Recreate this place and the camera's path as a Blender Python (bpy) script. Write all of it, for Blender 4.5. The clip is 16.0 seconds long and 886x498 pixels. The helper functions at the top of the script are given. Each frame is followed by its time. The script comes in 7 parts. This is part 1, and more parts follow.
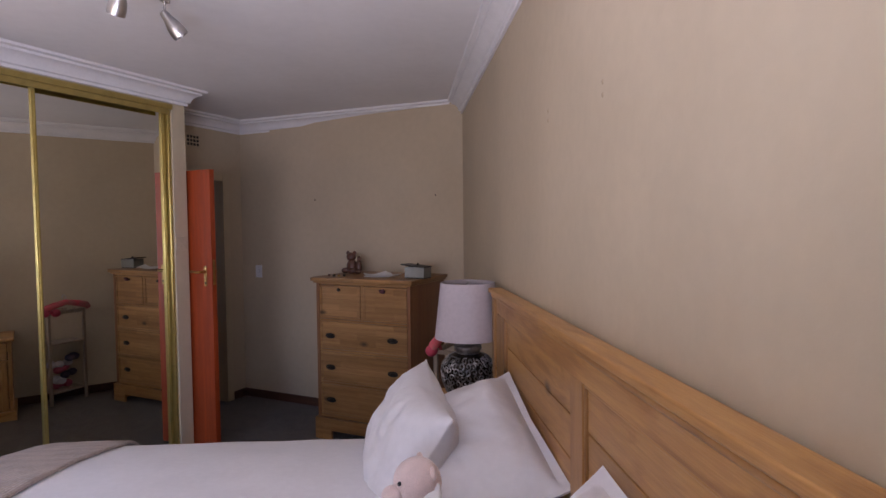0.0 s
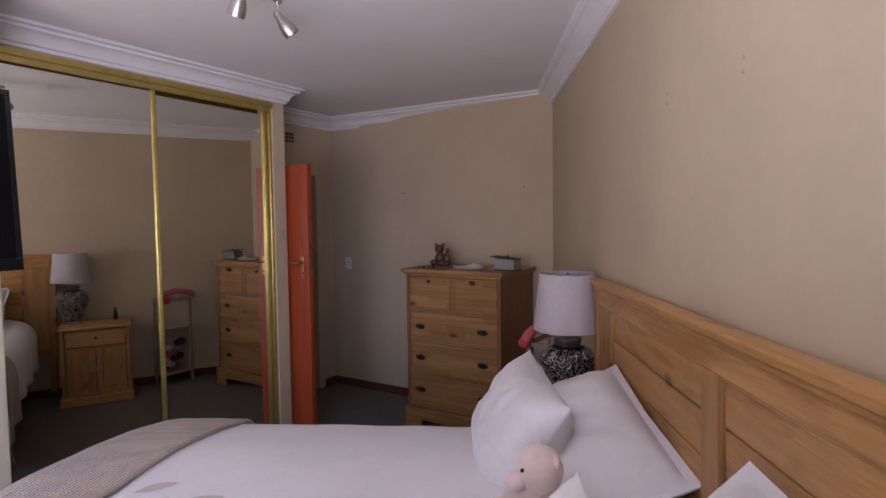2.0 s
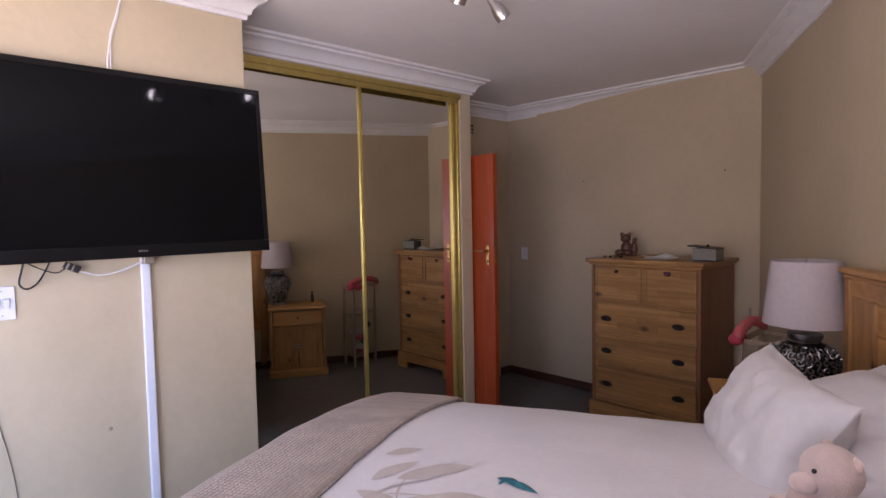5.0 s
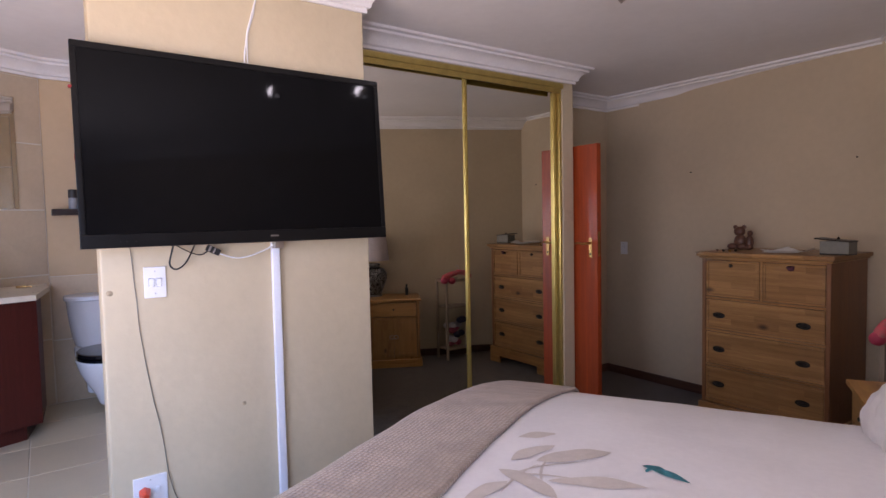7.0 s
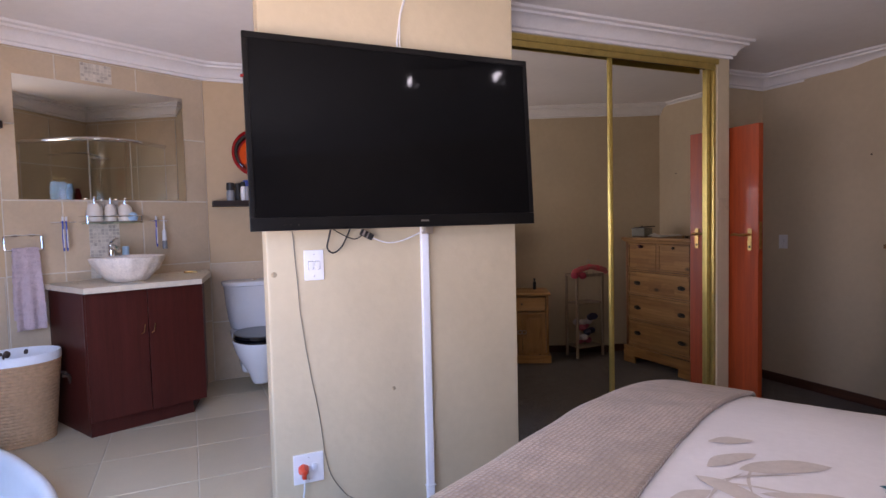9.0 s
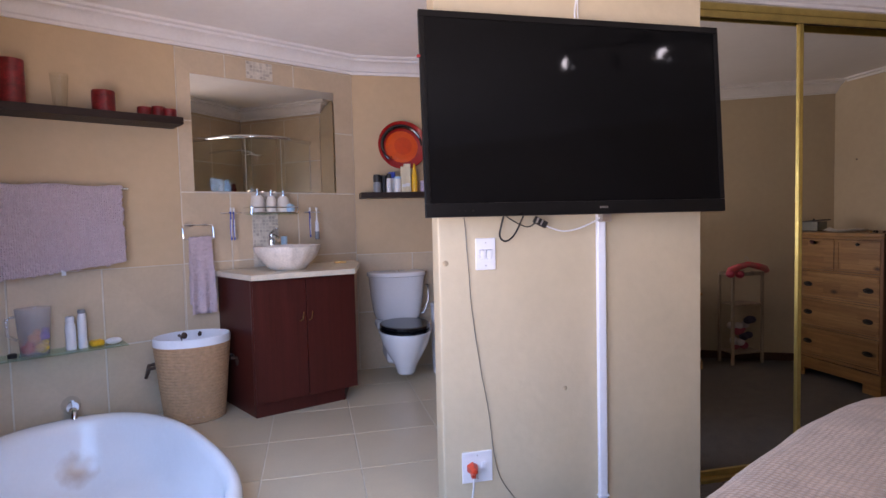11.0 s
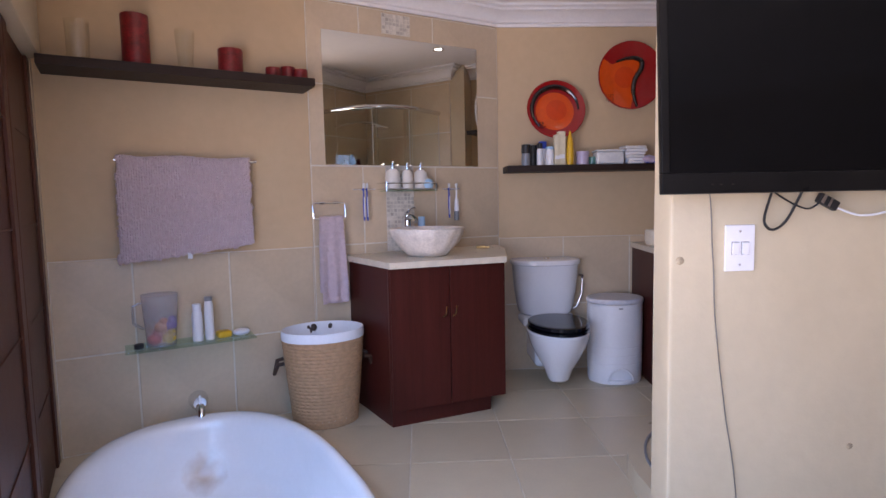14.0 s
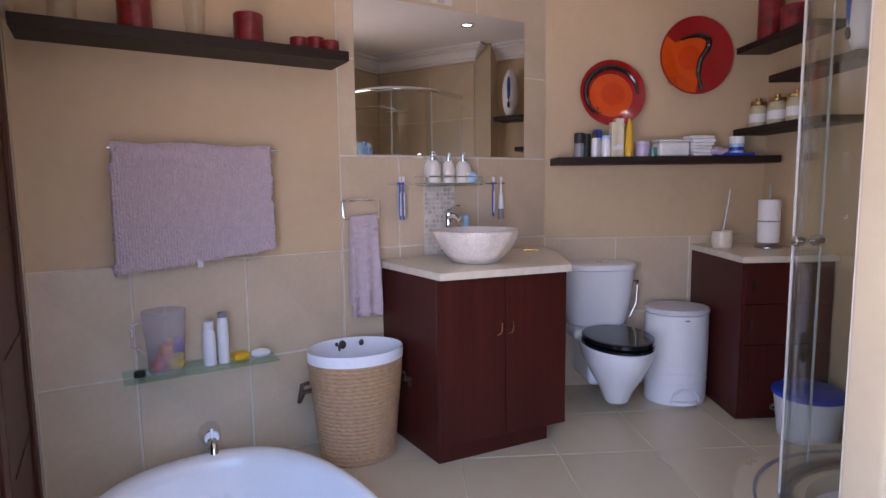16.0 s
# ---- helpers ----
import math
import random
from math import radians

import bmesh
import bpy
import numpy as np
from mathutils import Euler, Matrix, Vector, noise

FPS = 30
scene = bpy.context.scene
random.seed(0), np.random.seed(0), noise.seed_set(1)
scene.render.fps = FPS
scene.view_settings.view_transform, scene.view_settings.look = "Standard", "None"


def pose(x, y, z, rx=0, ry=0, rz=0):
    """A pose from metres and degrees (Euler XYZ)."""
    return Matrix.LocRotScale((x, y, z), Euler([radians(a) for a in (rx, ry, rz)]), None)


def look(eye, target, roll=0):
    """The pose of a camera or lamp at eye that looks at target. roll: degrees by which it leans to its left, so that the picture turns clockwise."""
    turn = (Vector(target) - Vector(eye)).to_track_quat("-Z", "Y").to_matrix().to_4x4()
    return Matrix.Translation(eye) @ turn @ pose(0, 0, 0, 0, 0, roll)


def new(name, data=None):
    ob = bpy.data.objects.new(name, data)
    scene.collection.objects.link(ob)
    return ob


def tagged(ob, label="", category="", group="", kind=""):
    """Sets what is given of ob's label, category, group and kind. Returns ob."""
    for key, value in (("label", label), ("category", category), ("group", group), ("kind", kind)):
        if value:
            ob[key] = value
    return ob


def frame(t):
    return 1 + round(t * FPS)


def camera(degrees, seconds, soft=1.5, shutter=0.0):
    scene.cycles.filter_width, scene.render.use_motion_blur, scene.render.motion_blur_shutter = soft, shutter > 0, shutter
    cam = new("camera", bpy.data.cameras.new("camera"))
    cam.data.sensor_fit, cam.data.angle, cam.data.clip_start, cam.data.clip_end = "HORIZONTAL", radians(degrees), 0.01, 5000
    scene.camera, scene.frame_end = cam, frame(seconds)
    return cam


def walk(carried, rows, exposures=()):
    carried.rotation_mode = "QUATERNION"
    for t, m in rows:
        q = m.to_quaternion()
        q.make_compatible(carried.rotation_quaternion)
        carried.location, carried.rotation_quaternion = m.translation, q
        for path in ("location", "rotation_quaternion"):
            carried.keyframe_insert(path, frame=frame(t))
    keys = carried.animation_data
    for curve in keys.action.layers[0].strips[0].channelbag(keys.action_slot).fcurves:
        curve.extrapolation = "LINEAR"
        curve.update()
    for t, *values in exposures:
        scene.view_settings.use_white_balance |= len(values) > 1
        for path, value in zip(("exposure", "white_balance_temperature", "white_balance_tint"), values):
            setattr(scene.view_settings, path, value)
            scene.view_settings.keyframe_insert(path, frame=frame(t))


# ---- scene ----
cam = camera(76.0, 16.0)
METRES, EYE, TILT, LEAN, TURN = 2.28, 1.634, 0.0, 0.0, -2.7
ROWS = [
    (0.0, 0.0, 0.0, 0.0, -0.02, -2.59, 0.52),
    (0.5, -0.0111, -0.0029, -0.0017, 1.34, -2.73, 0.54),
    (1.0, -0.0277, -0.0054, -0.0031, 3.01, -2.85, 0.62),
    (1.5, -0.0427, -0.0052, -0.0064, 5.16, -2.94, 0.68),
    (2.0, -0.055, -0.0026, -0.0094, 7.29, -3.0, 0.76),
    (2.5, -0.0691, 0.0011, -0.0125, 9.48, -3.07, 0.84),
    (3.0, -0.0844, 0.001, -0.0151, 12.2, -3.12, 0.92),
    (3.5, -0.1028, -0.0032, -0.0172, 14.89, -3.21, 0.99),
    (4.0, -0.1222, -0.0063, -0.023, 17.5, -3.19, 1.04),
    (4.5, -0.1466, -0.0131, -0.0275, 19.93, -3.17, 1.12),
    (5.0, -0.1748, -0.0206, -0.0321, 22.1, -3.17, 1.16),
    (7.5, -0.259, -0.059, -0.0602, 32.29, -3.06, 1.23),
    (8.0, -0.2753, -0.0635, -0.0655, 35.14, -3.06, 1.3),
    (8.5, -0.2988, -0.0613, -0.0723, 38.15, -3.05, 1.34),
    (9.0, -0.3307, -0.0577, -0.0781, 41.12, -3.02, 1.37),
    (11.5, -0.4791, -0.0975, -0.0948, 55.07, -3.17, 1.37),
    (12.0, -0.506, -0.0969, -0.0956, 57.85, -3.36, 1.36),
    (12.5, -0.5443, -0.0834, -0.0968, 59.81, -3.45, 1.33),
    (13.0, -0.6093, -0.069, -0.0951, 61.41, -3.74, 1.29),
    (13.5, -0.6661, -0.0554, -0.0932, 62.45, -4.54, 1.23),
    (14.0, -0.7339, -0.0552, -0.0921, 62.79, -4.93, 1.15),
    (14.5, -0.8062, -0.0654, -0.0881, 62.87, -5.14, 1.02),
    (15.0, -0.864, -0.0679, -0.0883, 62.74, -5.44, 0.91),
    (15.5, -0.9187, -0.0694, -0.0783, 62.35, -5.84, 0.81),
    (16.0, -0.9605, -0.0812, -0.0697, 61.52, -6.28, 0.69),
]
EXPOSURES = [(0.0, -0.28, 6200, 31), (3.0, -0.26, 6400, 32), (5.0, -0.27, 6700, 33), (9.0, -0.34, 6800, 33), (12.0, -0.38, 6900, 33), (16.0, -0.34, 6900, 33)]
walk(cam, [(t, pose(0, 0, EYE, TILT, LEAN, TURN) @ pose(METRES * x, METRES * y, METRES * z, 90 + pitch, roll, yaw)) for t, x, y, z, yaw, pitch, roll in ROWS], EXPOSURES)

# ---- light ----
world = bpy.data.worlds.new("sky")
scene.world = world
world.use_nodes = True
wn = world.node_tree.nodes
sky = wn.new("ShaderNodeTexSky")
sky.sky_type, sky.sun_disc, sky.sun_elevation, sky.sun_rotation = "NISHITA", False, radians(55), radians(200)
wn["Background"].inputs[1].default_value = 0.12
world.node_tree.links.new(sky.outputs[0], wn["Background"].inputs[0])


def lamp(name, kind, m, energy, color=(1, 1, 1), **kw):
    data = bpy.data.lights.new(name, kind)
    data.energy, data.color = energy, color
    for k, v in kw.items():
        if k == "shape": data.shape = v
        if k == "size": data.size = v
        if k == "size_y": data.size_y = v
        if k == "angle": data.angle = v
        if k == "spread": data.spread = v
        if k == "radius": data.shadow_soft_size = v
        if k == "spot_size": data.spot_size = v
        if k == "spot_blend": data.spot_blend = v
    ob = new(name, data)
    ob.matrix_world = m
    return ob


lamp("sun", "SUN", look((2.0, 8, 7), (0, 0, 0)), 2.5, (1, 0.95, 0.88), angle=radians(0.5))
# wide garden window: blue skylight falling in, and warm light thrown up from the sunlit ground
lamp("window_skylight", "AREA", look((-2.30, -0.50, 1.35), (-3.30, 0.8, 0.25)), 52, (0.24, 0.54, 1.0), shape="RECTANGLE", size=1.8, size_y=1.5, spread=radians(145))
lamp("window_ground_light", "AREA", look((-2.25, -0.51, 1.20), (-2.60, 0.7, 2.70)), 49, (1.0, 0.86, 0.66), shape="RECTANGLE", size=1.7, size_y=1.5, spread=radians(155))
# fill lamps for the dim bedroom, set in an added window out of view
lamp("window_daylight", "AREA", look((-0.62, -0.50, 1.48), (-0.85, 0.75, 3.05)), 46, (0.84, 0.92, 1.0), shape="RECTANGLE", size=0.9, size_y=1.05, spread=radians(135))
lamp("small_window_skylight", "AREA", look((-0.62, -0.505, 1.48), (-1.3, 0.9, 0.75)), 7, (0.32, 0.58, 1.0), shape="RECTANGLE", size=0.9, size_y=1.05, spread=radians(120))
# lit ceiling lamps
for eye, target, watts in (((-1.10, 2.16, 2.47), (-2.3, 2.9, 1.2), 5), ((-1.16, 1.62, 2.47), (-2.4, 1.7, 1.0), 5), ((-3.63, 2.21, 2.575), (-3.63, 2.21, 0), 2.5)):
    lamp("ceiling_spot", "SPOT", look(eye, target), watts, (0.90, 0.95, 1.0), radius=0.03, spot_size=radians(105), spot_blend=0.6)

# ---- materials ----


def mat(name, color, rough=0.6, metal=0.0, vary=0.08, scale=6.0, bump=0.0, bscale=80.0, stretch=(1, 1, 1), spec=0.5, coat=0.0, dark=None, sheen=0.0, rnd=0.0, stain=0.0, shift_by=0.0):
    """A surface with two scales of variation in colour, and a fine relief."""
    m = bpy.data.materials.new(name)
    m.use_nodes = True
    t = m.node_tree
    b = t.nodes["Principled BSDF"]
    co = t.nodes.new("ShaderNodeTexCoord")
    mp = t.nodes.new("ShaderNodeMapping")
    mp.inputs["Scale"].default_value = stretch
    t.links.new(co.outputs["Object"], mp.inputs[0])
    if shift_by:
        ob_info, shift = t.nodes.new("ShaderNodeObjectInfo"), t.nodes.new("ShaderNodeMath")
        shift.operation = "MULTIPLY"
        shift.inputs[1].default_value = shift_by
        t.links.new(ob_info.outputs["Random"], shift.inputs[0])
        t.links.new(shift.outputs[0], mp.inputs["Location"])
    n1 = t.nodes.new("ShaderNodeTexNoise")
    n1.inputs["Scale"].default_value, n1.inputs["Detail"].default_value = scale, 6
    n2 = t.nodes.new("ShaderNodeTexNoise")
    n2.inputs["Scale"].default_value, n2.inputs["Detail"].default_value = scale * 9, 4
    for n in (n1, n2):
        t.links.new(mp.outputs[0], n.inputs["Vector"])
    mix = t.nodes.new("ShaderNodeMix")
    mix.data_type = "FLOAT"
    mix.inputs[0].default_value = 0.4
    t.links.new(n1.outputs[0], mix.inputs[2])
    t.links.new(n2.outputs[0], mix.inputs[3])
    ramp = t.nodes.new("ShaderNodeValToRGB")
    d = dark or tuple(c * (1 - 2.2 * vary) for c in color)
    ramp.color_ramp.elements[0].position, ramp.color_ramp.elements[1].position = 0.33, 0.66
    ramp.color_ramp.elements[0].color = (*d, 1)
    ramp.color_ramp.elements[1].color = (*[min(1, c * (1 + vary)) for c in color], 1)
    t.links.new(mix.outputs[0], ramp.inputs[0])
    last = ramp.outputs[0]
    if stain:
        n3 = t.nodes.new("ShaderNodeTexNoise")
        n3.inputs["Scale"].default_value, n3.inputs["Detail"].default_value = 1.3, 5
        t.links.new(co.outputs["Object"], n3.inputs["Vector"])
        r3 = t.nodes.new("ShaderNodeMapRange")
        r3.inputs[1].default_value, r3.inputs[2].default_value = 0.35, 0.7
        r3.inputs[3].default_value, r3.inputs[4].default_value = 1 - stain, 1 + stain * 0.4
        t.links.new(n3.outputs[0], r3.inputs[0])
        mm = t.nodes.new("ShaderNodeMix")
        mm.data_type, mm.blend_type = "RGBA", "MULTIPLY"
        mm.inputs[0].default_value = 1
        t.links.new(last, mm.inputs[6])
        t.links.new(r3.outputs[0], mm.inputs[7])
        last = mm.outputs[2]
    if rnd:
        oi = t.nodes.new("ShaderNodeObjectInfo")
        r4 = t.nodes.new("ShaderNodeMapRange")
        r4.inputs[3].default_value, r4.inputs[4].default_value = 1 - rnd, 1 + rnd
        t.links.new(oi.outputs["Random"], r4.inputs[0])
        mm = t.nodes.new("ShaderNodeMix")
        mm.data_type, mm.blend_type = "RGBA", "MULTIPLY"
        mm.inputs[0].default_value = 1
        t.links.new(last, mm.inputs[6])
        t.links.new(r4.outputs[0], mm.inputs[7])
        last = mm.outputs[2]
    t.links.new(last, b.inputs["Base Color"])
    rr = t.nodes.new("ShaderNodeMapRange")
    rr.inputs[3].default_value, rr.inputs[4].default_value = max(0, rough - 0.07 * min(1, rough * 4)), min(1, rough + 0.07 * min(1, rough * 4))
    t.links.new(n1.outputs[0], rr.inputs[0])
    t.links.new(rr.outputs[0], b.inputs["Roughness"])
    b.inputs["Metallic"].default_value = metal
    b.inputs["Specular IOR Level"].default_value = spec
    b.inputs["Coat Weight"].default_value = coat
    b.inputs["Sheen Weight"].default_value = sheen
    if bump:
        nb = t.nodes.new("ShaderNodeTexNoise")
        nb.inputs["Scale"].default_value, nb.inputs["Detail"].default_value = bscale, 4
        t.links.new(mp.outputs[0], nb.inputs["Vector"])
        bp = t.nodes.new("ShaderNodeBump")
        bp.inputs["Strength"].default_value, bp.inputs["Distance"].default_value = bump, 0.01
        t.links.new(nb.outputs[0], bp.inputs["Height"])
        t.links.new(bp.outputs[0], b.inputs["Normal"])
    return m


def wood(name, light, dark, axis=0, rough=0.45, rings=9.0, knots=0.0, coat=0.15, rnd=0.0):
    """Wood with its grain along an axis: stretched noise bands, fine fibres, and knots where it has them."""
    st = [30.0, 30.0, 30.0]
    st[axis] = 1.3
    m = mat(name, light, rough, dark=dark, scale=1.1, stretch=tuple(st), bump=0.12, bscale=9, coat=coat, rnd=rnd, shift_by=40.0 if rnd else 0.0)
    t = m.node_tree
    b = t.nodes["Principled BSDF"]
    if knots:
        co = t.nodes.new("ShaderNodeTexCoord")
        sx, cx, half = t.nodes.new("ShaderNodeSeparateXYZ"), t.nodes.new("ShaderNodeCombineXYZ"), t.nodes.new("ShaderNodeMath")
        half.operation = "MULTIPLY"
        half.inputs[1].default_value = 0.55
        v = t.nodes.new("ShaderNodeTexVoronoi")
        v.voronoi_dimensions = "2D"
        v.inputs["Scale"].default_value = knots
        t.links.new(co.outputs["Object"], sx.inputs[0])
        t.links.new(sx.outputs[axis], half.inputs[0])
        t.links.new(half.outputs[0], cx.inputs[0])
        t.links.new(sx.outputs[2 if axis != 2 else 1], cx.inputs[1])
        t.links.new(cx.outputs[0], v.inputs["Vector"])
        r = t.nodes.new("ShaderNodeMapRange")
        r.inputs[1].default_value, r.inputs[2].default_value = 0.018, 0.085
        r.inputs[3].default_value, r.inputs[4].default_value = 0.22, 1.0
        t.links.new(v.outputs["Distance"], r.inputs[0])
        mm = t.nodes.new("ShaderNodeMix")
        mm.data_type, mm.blend_type = "RGBA", "MULTIPLY"
        mm.inputs[0].default_value = 1
        old = b.inputs["Base Color"].links[0].from_socket
        t.links.new(old, mm.inputs[6])
        t.links.new(r.outputs[0], mm.inputs[7])
        t.links.new(mm.outputs[2], b.inputs["Base Color"])
    return m


def streaks(m, axis, amount, width=11.0, lo=0.50, hi=0.64):
    """Broad wandering bands of darker summer wood along the grain."""
    t = m.node_tree
    b = t.nodes["Principled BSDF"]
    st = [width] * 3
    st[axis] = 2.2
    co, mp, n = t.nodes.new("ShaderNodeTexCoord"), t.nodes.new("ShaderNodeMapping"), t.nodes.new("ShaderNodeTexNoise")
    oi, mu = t.nodes.new("ShaderNodeObjectInfo"), t.nodes.new("ShaderNodeMath")
    mp.inputs["Scale"].default_value = st
    n.inputs["Scale"].default_value, n.inputs["Detail"].default_value, n.inputs["Distortion"].default_value = 1.0, 4, 1.3
    mu.operation = "MULTIPLY"
    mu.inputs[1].default_value = 30
    t.links.new(oi.outputs["Random"], mu.inputs[0])
    t.links.new(mu.outputs[0], mp.inputs["Location"])
    t.links.new(co.outputs["Object"], mp.inputs[0])
    t.links.new(mp.outputs[0], n.inputs["Vector"])
    r, mm = t.nodes.new("ShaderNodeMapRange"), t.nodes.new("ShaderNodeMix")
    r.inputs[1].default_value, r.inputs[2].default_value = lo, hi
    r.inputs[3].default_value, r.inputs[4].default_value = 0.0, amount
    mm.data_type, mm.blend_type = "RGBA", "MULTIPLY"
    mm.inputs[7].default_value = (0.52, 0.40, 0.30, 1)
    t.links.new(n.outputs[0], r.inputs[0])
    t.links.new(r.outputs[0], mm.inputs[0])
    t.links.new(b.inputs["Base Color"].links[0].from_socket, mm.inputs[6])
    t.links.new(mm.outputs[2], b.inputs["Base Color"])


def pane_glass(name, tint=(1, 1, 1)):
    """Thin clear pane: see-through, with a mirror's gloss that grows at grazing angles."""
    m = bpy.data.materials.new(name)
    m.use_nodes = True
    t = m.node_tree
    t.nodes.clear()
    out, mx = t.nodes.new("ShaderNodeOutputMaterial"), t.nodes.new("ShaderNodeMixShader")
    tr, gl, lw = t.nodes.new("ShaderNodeBsdfTransparent"), t.nodes.new("ShaderNodeBsdfGlossy"), t.nodes.new("ShaderNodeLayerWeight")
    po, mu = t.nodes.new("ShaderNodeMath"), t.nodes.new("ShaderNodeMath")
    tr.inputs[0].default_value = (*tint, 1)
    gl.inputs["Roughness"].default_value = 0.02
    lw.inputs[0].default_value = 0.5
    po.operation, mu.operation = "POWER", "MULTIPLY_ADD"
    po.inputs[1].default_value = 4.0
    mu.inputs[1].default_value, mu.inputs[2].default_value = 0.55, 0.035
    t.links.new(lw.outputs["Facing"], po.inputs[0])
    t.links.new(po.outputs[0], mu.inputs[0])
    t.links.new(mu.outputs[0], mx.inputs[0])
    t.links.new(tr.outputs[0], mx.inputs[1])
    t.links.new(gl.outputs[0], mx.inputs[2])
    t.links.new(mx.outputs[0], out.inputs[0])
    return m


def glow(name, color, strength):
    m = bpy.data.materials.new(name)
    m.use_nodes = True
    b = m.node_tree.nodes["Principled BSDF"]
    b.inputs["Emission Color"].default_value, b.inputs["Emission Strength"].default_value = (*color, 1), strength
    return m


WALL = mat("beige_wall_paint", (0.55, 0.445, 0.31), 0.75, vary=0.03, scale=2.5, bump=0.05, bscale=60, stain=0.05)
BATHW = mat("warm_beige_bathroom_paint", (0.58, 0.425, 0.262), 0.7, vary=0.03, scale=2.5, bump=0.05, bscale=60, stain=0.06)
CREAM = mat("cream_wall_paint", (0.57, 0.475, 0.325), 0.6, vary=0.03, scale=3, bump=0.22, bscale=16, stain=0.07)
CEIL = mat("white_ceiling_paint", (0.87, 0.85, 0.85), 0.85, vary=0.02, scale=2, bump=0.08, bscale=60, stain=0.04)
TRIMW = mat("white_plaster_cornice", (0.80, 0.78, 0.78), 0.7, vary=0.03, scale=8, bump=0.06)
CARPET = mat("dark_brown_carpet", (0.105, 0.078, 0.060), 0.95, vary=0.25, scale=12, bump=0.9, bscale=350, sheen=0.2, stain=0.15)
SKIRT = wood("dark_brown_skirting", (0.11, 0.045, 0.025), (0.05, 0.02, 0.012), 0, 0.4)
PINE = wood("honey_pine", (0.54, 0.29, 0.095), (0.40, 0.19, 0.055), 1, 0.42, knots=3.2, rnd=0.09)
PINE_Z = wood("honey_pine_upright", (0.46, 0.24, 0.08), (0.33, 0.16, 0.05), 2, 0.42, knots=4.0, rnd=0.08)
PINE_X = wood("honey_pine_across", (0.42, 0.225, 0.080), (0.27, 0.125, 0.038), 0, 0.42, knots=3.4)
def parquet(m):
    """Glued strips: each strip has its own tone."""
    t = m.node_tree
    b = t.nodes["Principled BSDF"]
    co, sx, cx = t.nodes.new("ShaderNodeTexCoord"), t.nodes.new("ShaderNodeSeparateXYZ"), t.nodes.new("ShaderNodeCombineXYZ")
    br, mm = t.nodes.new("ShaderNodeTexBrick"), t.nodes.new("ShaderNodeMix")
    t.links.new(co.outputs["Object"], sx.inputs[0])
    t.links.new(sx.outputs[0], cx.inputs[0])
    t.links.new(sx.outputs[2], cx.inputs[1])
    t.links.new(cx.outputs[0], br.inputs["Vector"])
    br.inputs["Color1"].default_value, br.inputs["Color2"].default_value, br.inputs["Mortar"].default_value = (1.12, 1.12, 1.10, 1), (0.78, 0.74, 0.68, 1), (0.7, 0.66, 0.6, 1)
    br.inputs["Scale"].default_value, br.inputs["Mortar Size"].default_value = 1.0, 0.0006
    br.inputs["Brick Width"].default_value, br.inputs["Row Height"].default_value = 0.31, 0.043
    mm.data_type, mm.blend_type = "RGBA", "MULTIPLY"
    mm.inputs[0].default_value = 1
    t.links.new(b.inputs["Base Color"].links[0].from_socket, mm.inputs[6])
    t.links.new(br.outputs[0], mm.inputs[7])
    t.links.new(mm.outputs[2], b.inputs["Base Color"])


parquet(PINE_X)
streaks(PINE, 1, 0.55)
streaks(PINE_Z, 2, 0.45)
# chest sides and back: their shade is put into a darker pine
PINE_SIDE = wood("pine_chest_side_shaded", (0.27, 0.115, 0.042), (0.18, 0.070, 0.026), 2, 0.45)
DOORW = wood("varnished_orange_door", (0.42, 0.062, 0.010), (0.25, 0.032, 0.006), 2, 0.45, coat=0.08)
GOLD = mat("gold_anodised_frame", (0.54, 0.41, 0.13), 0.38, 0.8, vary=0.08, scale=20)
MIRROR = mat("mirror_silver", (0.81, 0.80, 0.73), 0.0, 1.0, vary=0.0)
MIRROR.node_tree.nodes["Map Range"].inputs[3].default_value = 0.0
MIRROR.node_tree.nodes["Map Range"].inputs[4].default_value = 0.012
BRASS = mat("old_brass", (0.45, 0.27, 0.10), 0.35, 1.0, vary=0.2, scale=30)
IRON = mat("dark_antique_metal", (0.05, 0.042, 0.036), 0.42, 0.8, vary=0.3, scale=40)
CHROME = mat("chrome", (0.80, 0.81, 0.83), 0.08, 1.0, vary=0.03, scale=10)
STEEL = mat("brushed_steel", (0.52, 0.50, 0.49), 0.34, 1.0, vary=0.08, scale=30)
PLASTIC = mat("white_plastic", (0.75, 0.75, 0.77), 0.35, vary=0.02)
TVFRAME = mat("black_gloss_plastic", (0.008, 0.0075, 0.0075), 0.3, vary=0.1, spec=0.12)
SCREEN = mat("dark_screen_glass", (0.004, 0.004, 0.0045), 0.055, vary=0.1, scale=2, spec=0.09)
BLACKP = mat("black_rubber", (0.015, 0.015, 0.016), 0.5, vary=0.1)
LINEN = mat("white_cotton", (0.71, 0.69, 0.70), 0.85, vary=0.03, scale=5, bump=0.22, bscale=14, sheen=0.2)
THROW = mat("taupe_knitted_throw", (0.46, 0.36, 0.29), 0.95, vary=0.10, scale=14, sheen=0.3)
LEAFP = mat("taupe_leaf_print", (0.55, 0.50, 0.46), 0.9, vary=0.06, scale=10)
TEAL = mat("teal_print", (0.03, 0.20, 0.25), 0.9, vary=0.3, scale=40)
SHADE = mat("lilac_grey_fabric_shade", (0.52, 0.46, 0.48), 0.9, vary=0.04, scale=60, bump=0.2, bscale=400)
SILVER = mat("pierced_silver", (0.48, 0.48, 0.49), 0.30, 1.0, vary=0.35, scale=25)
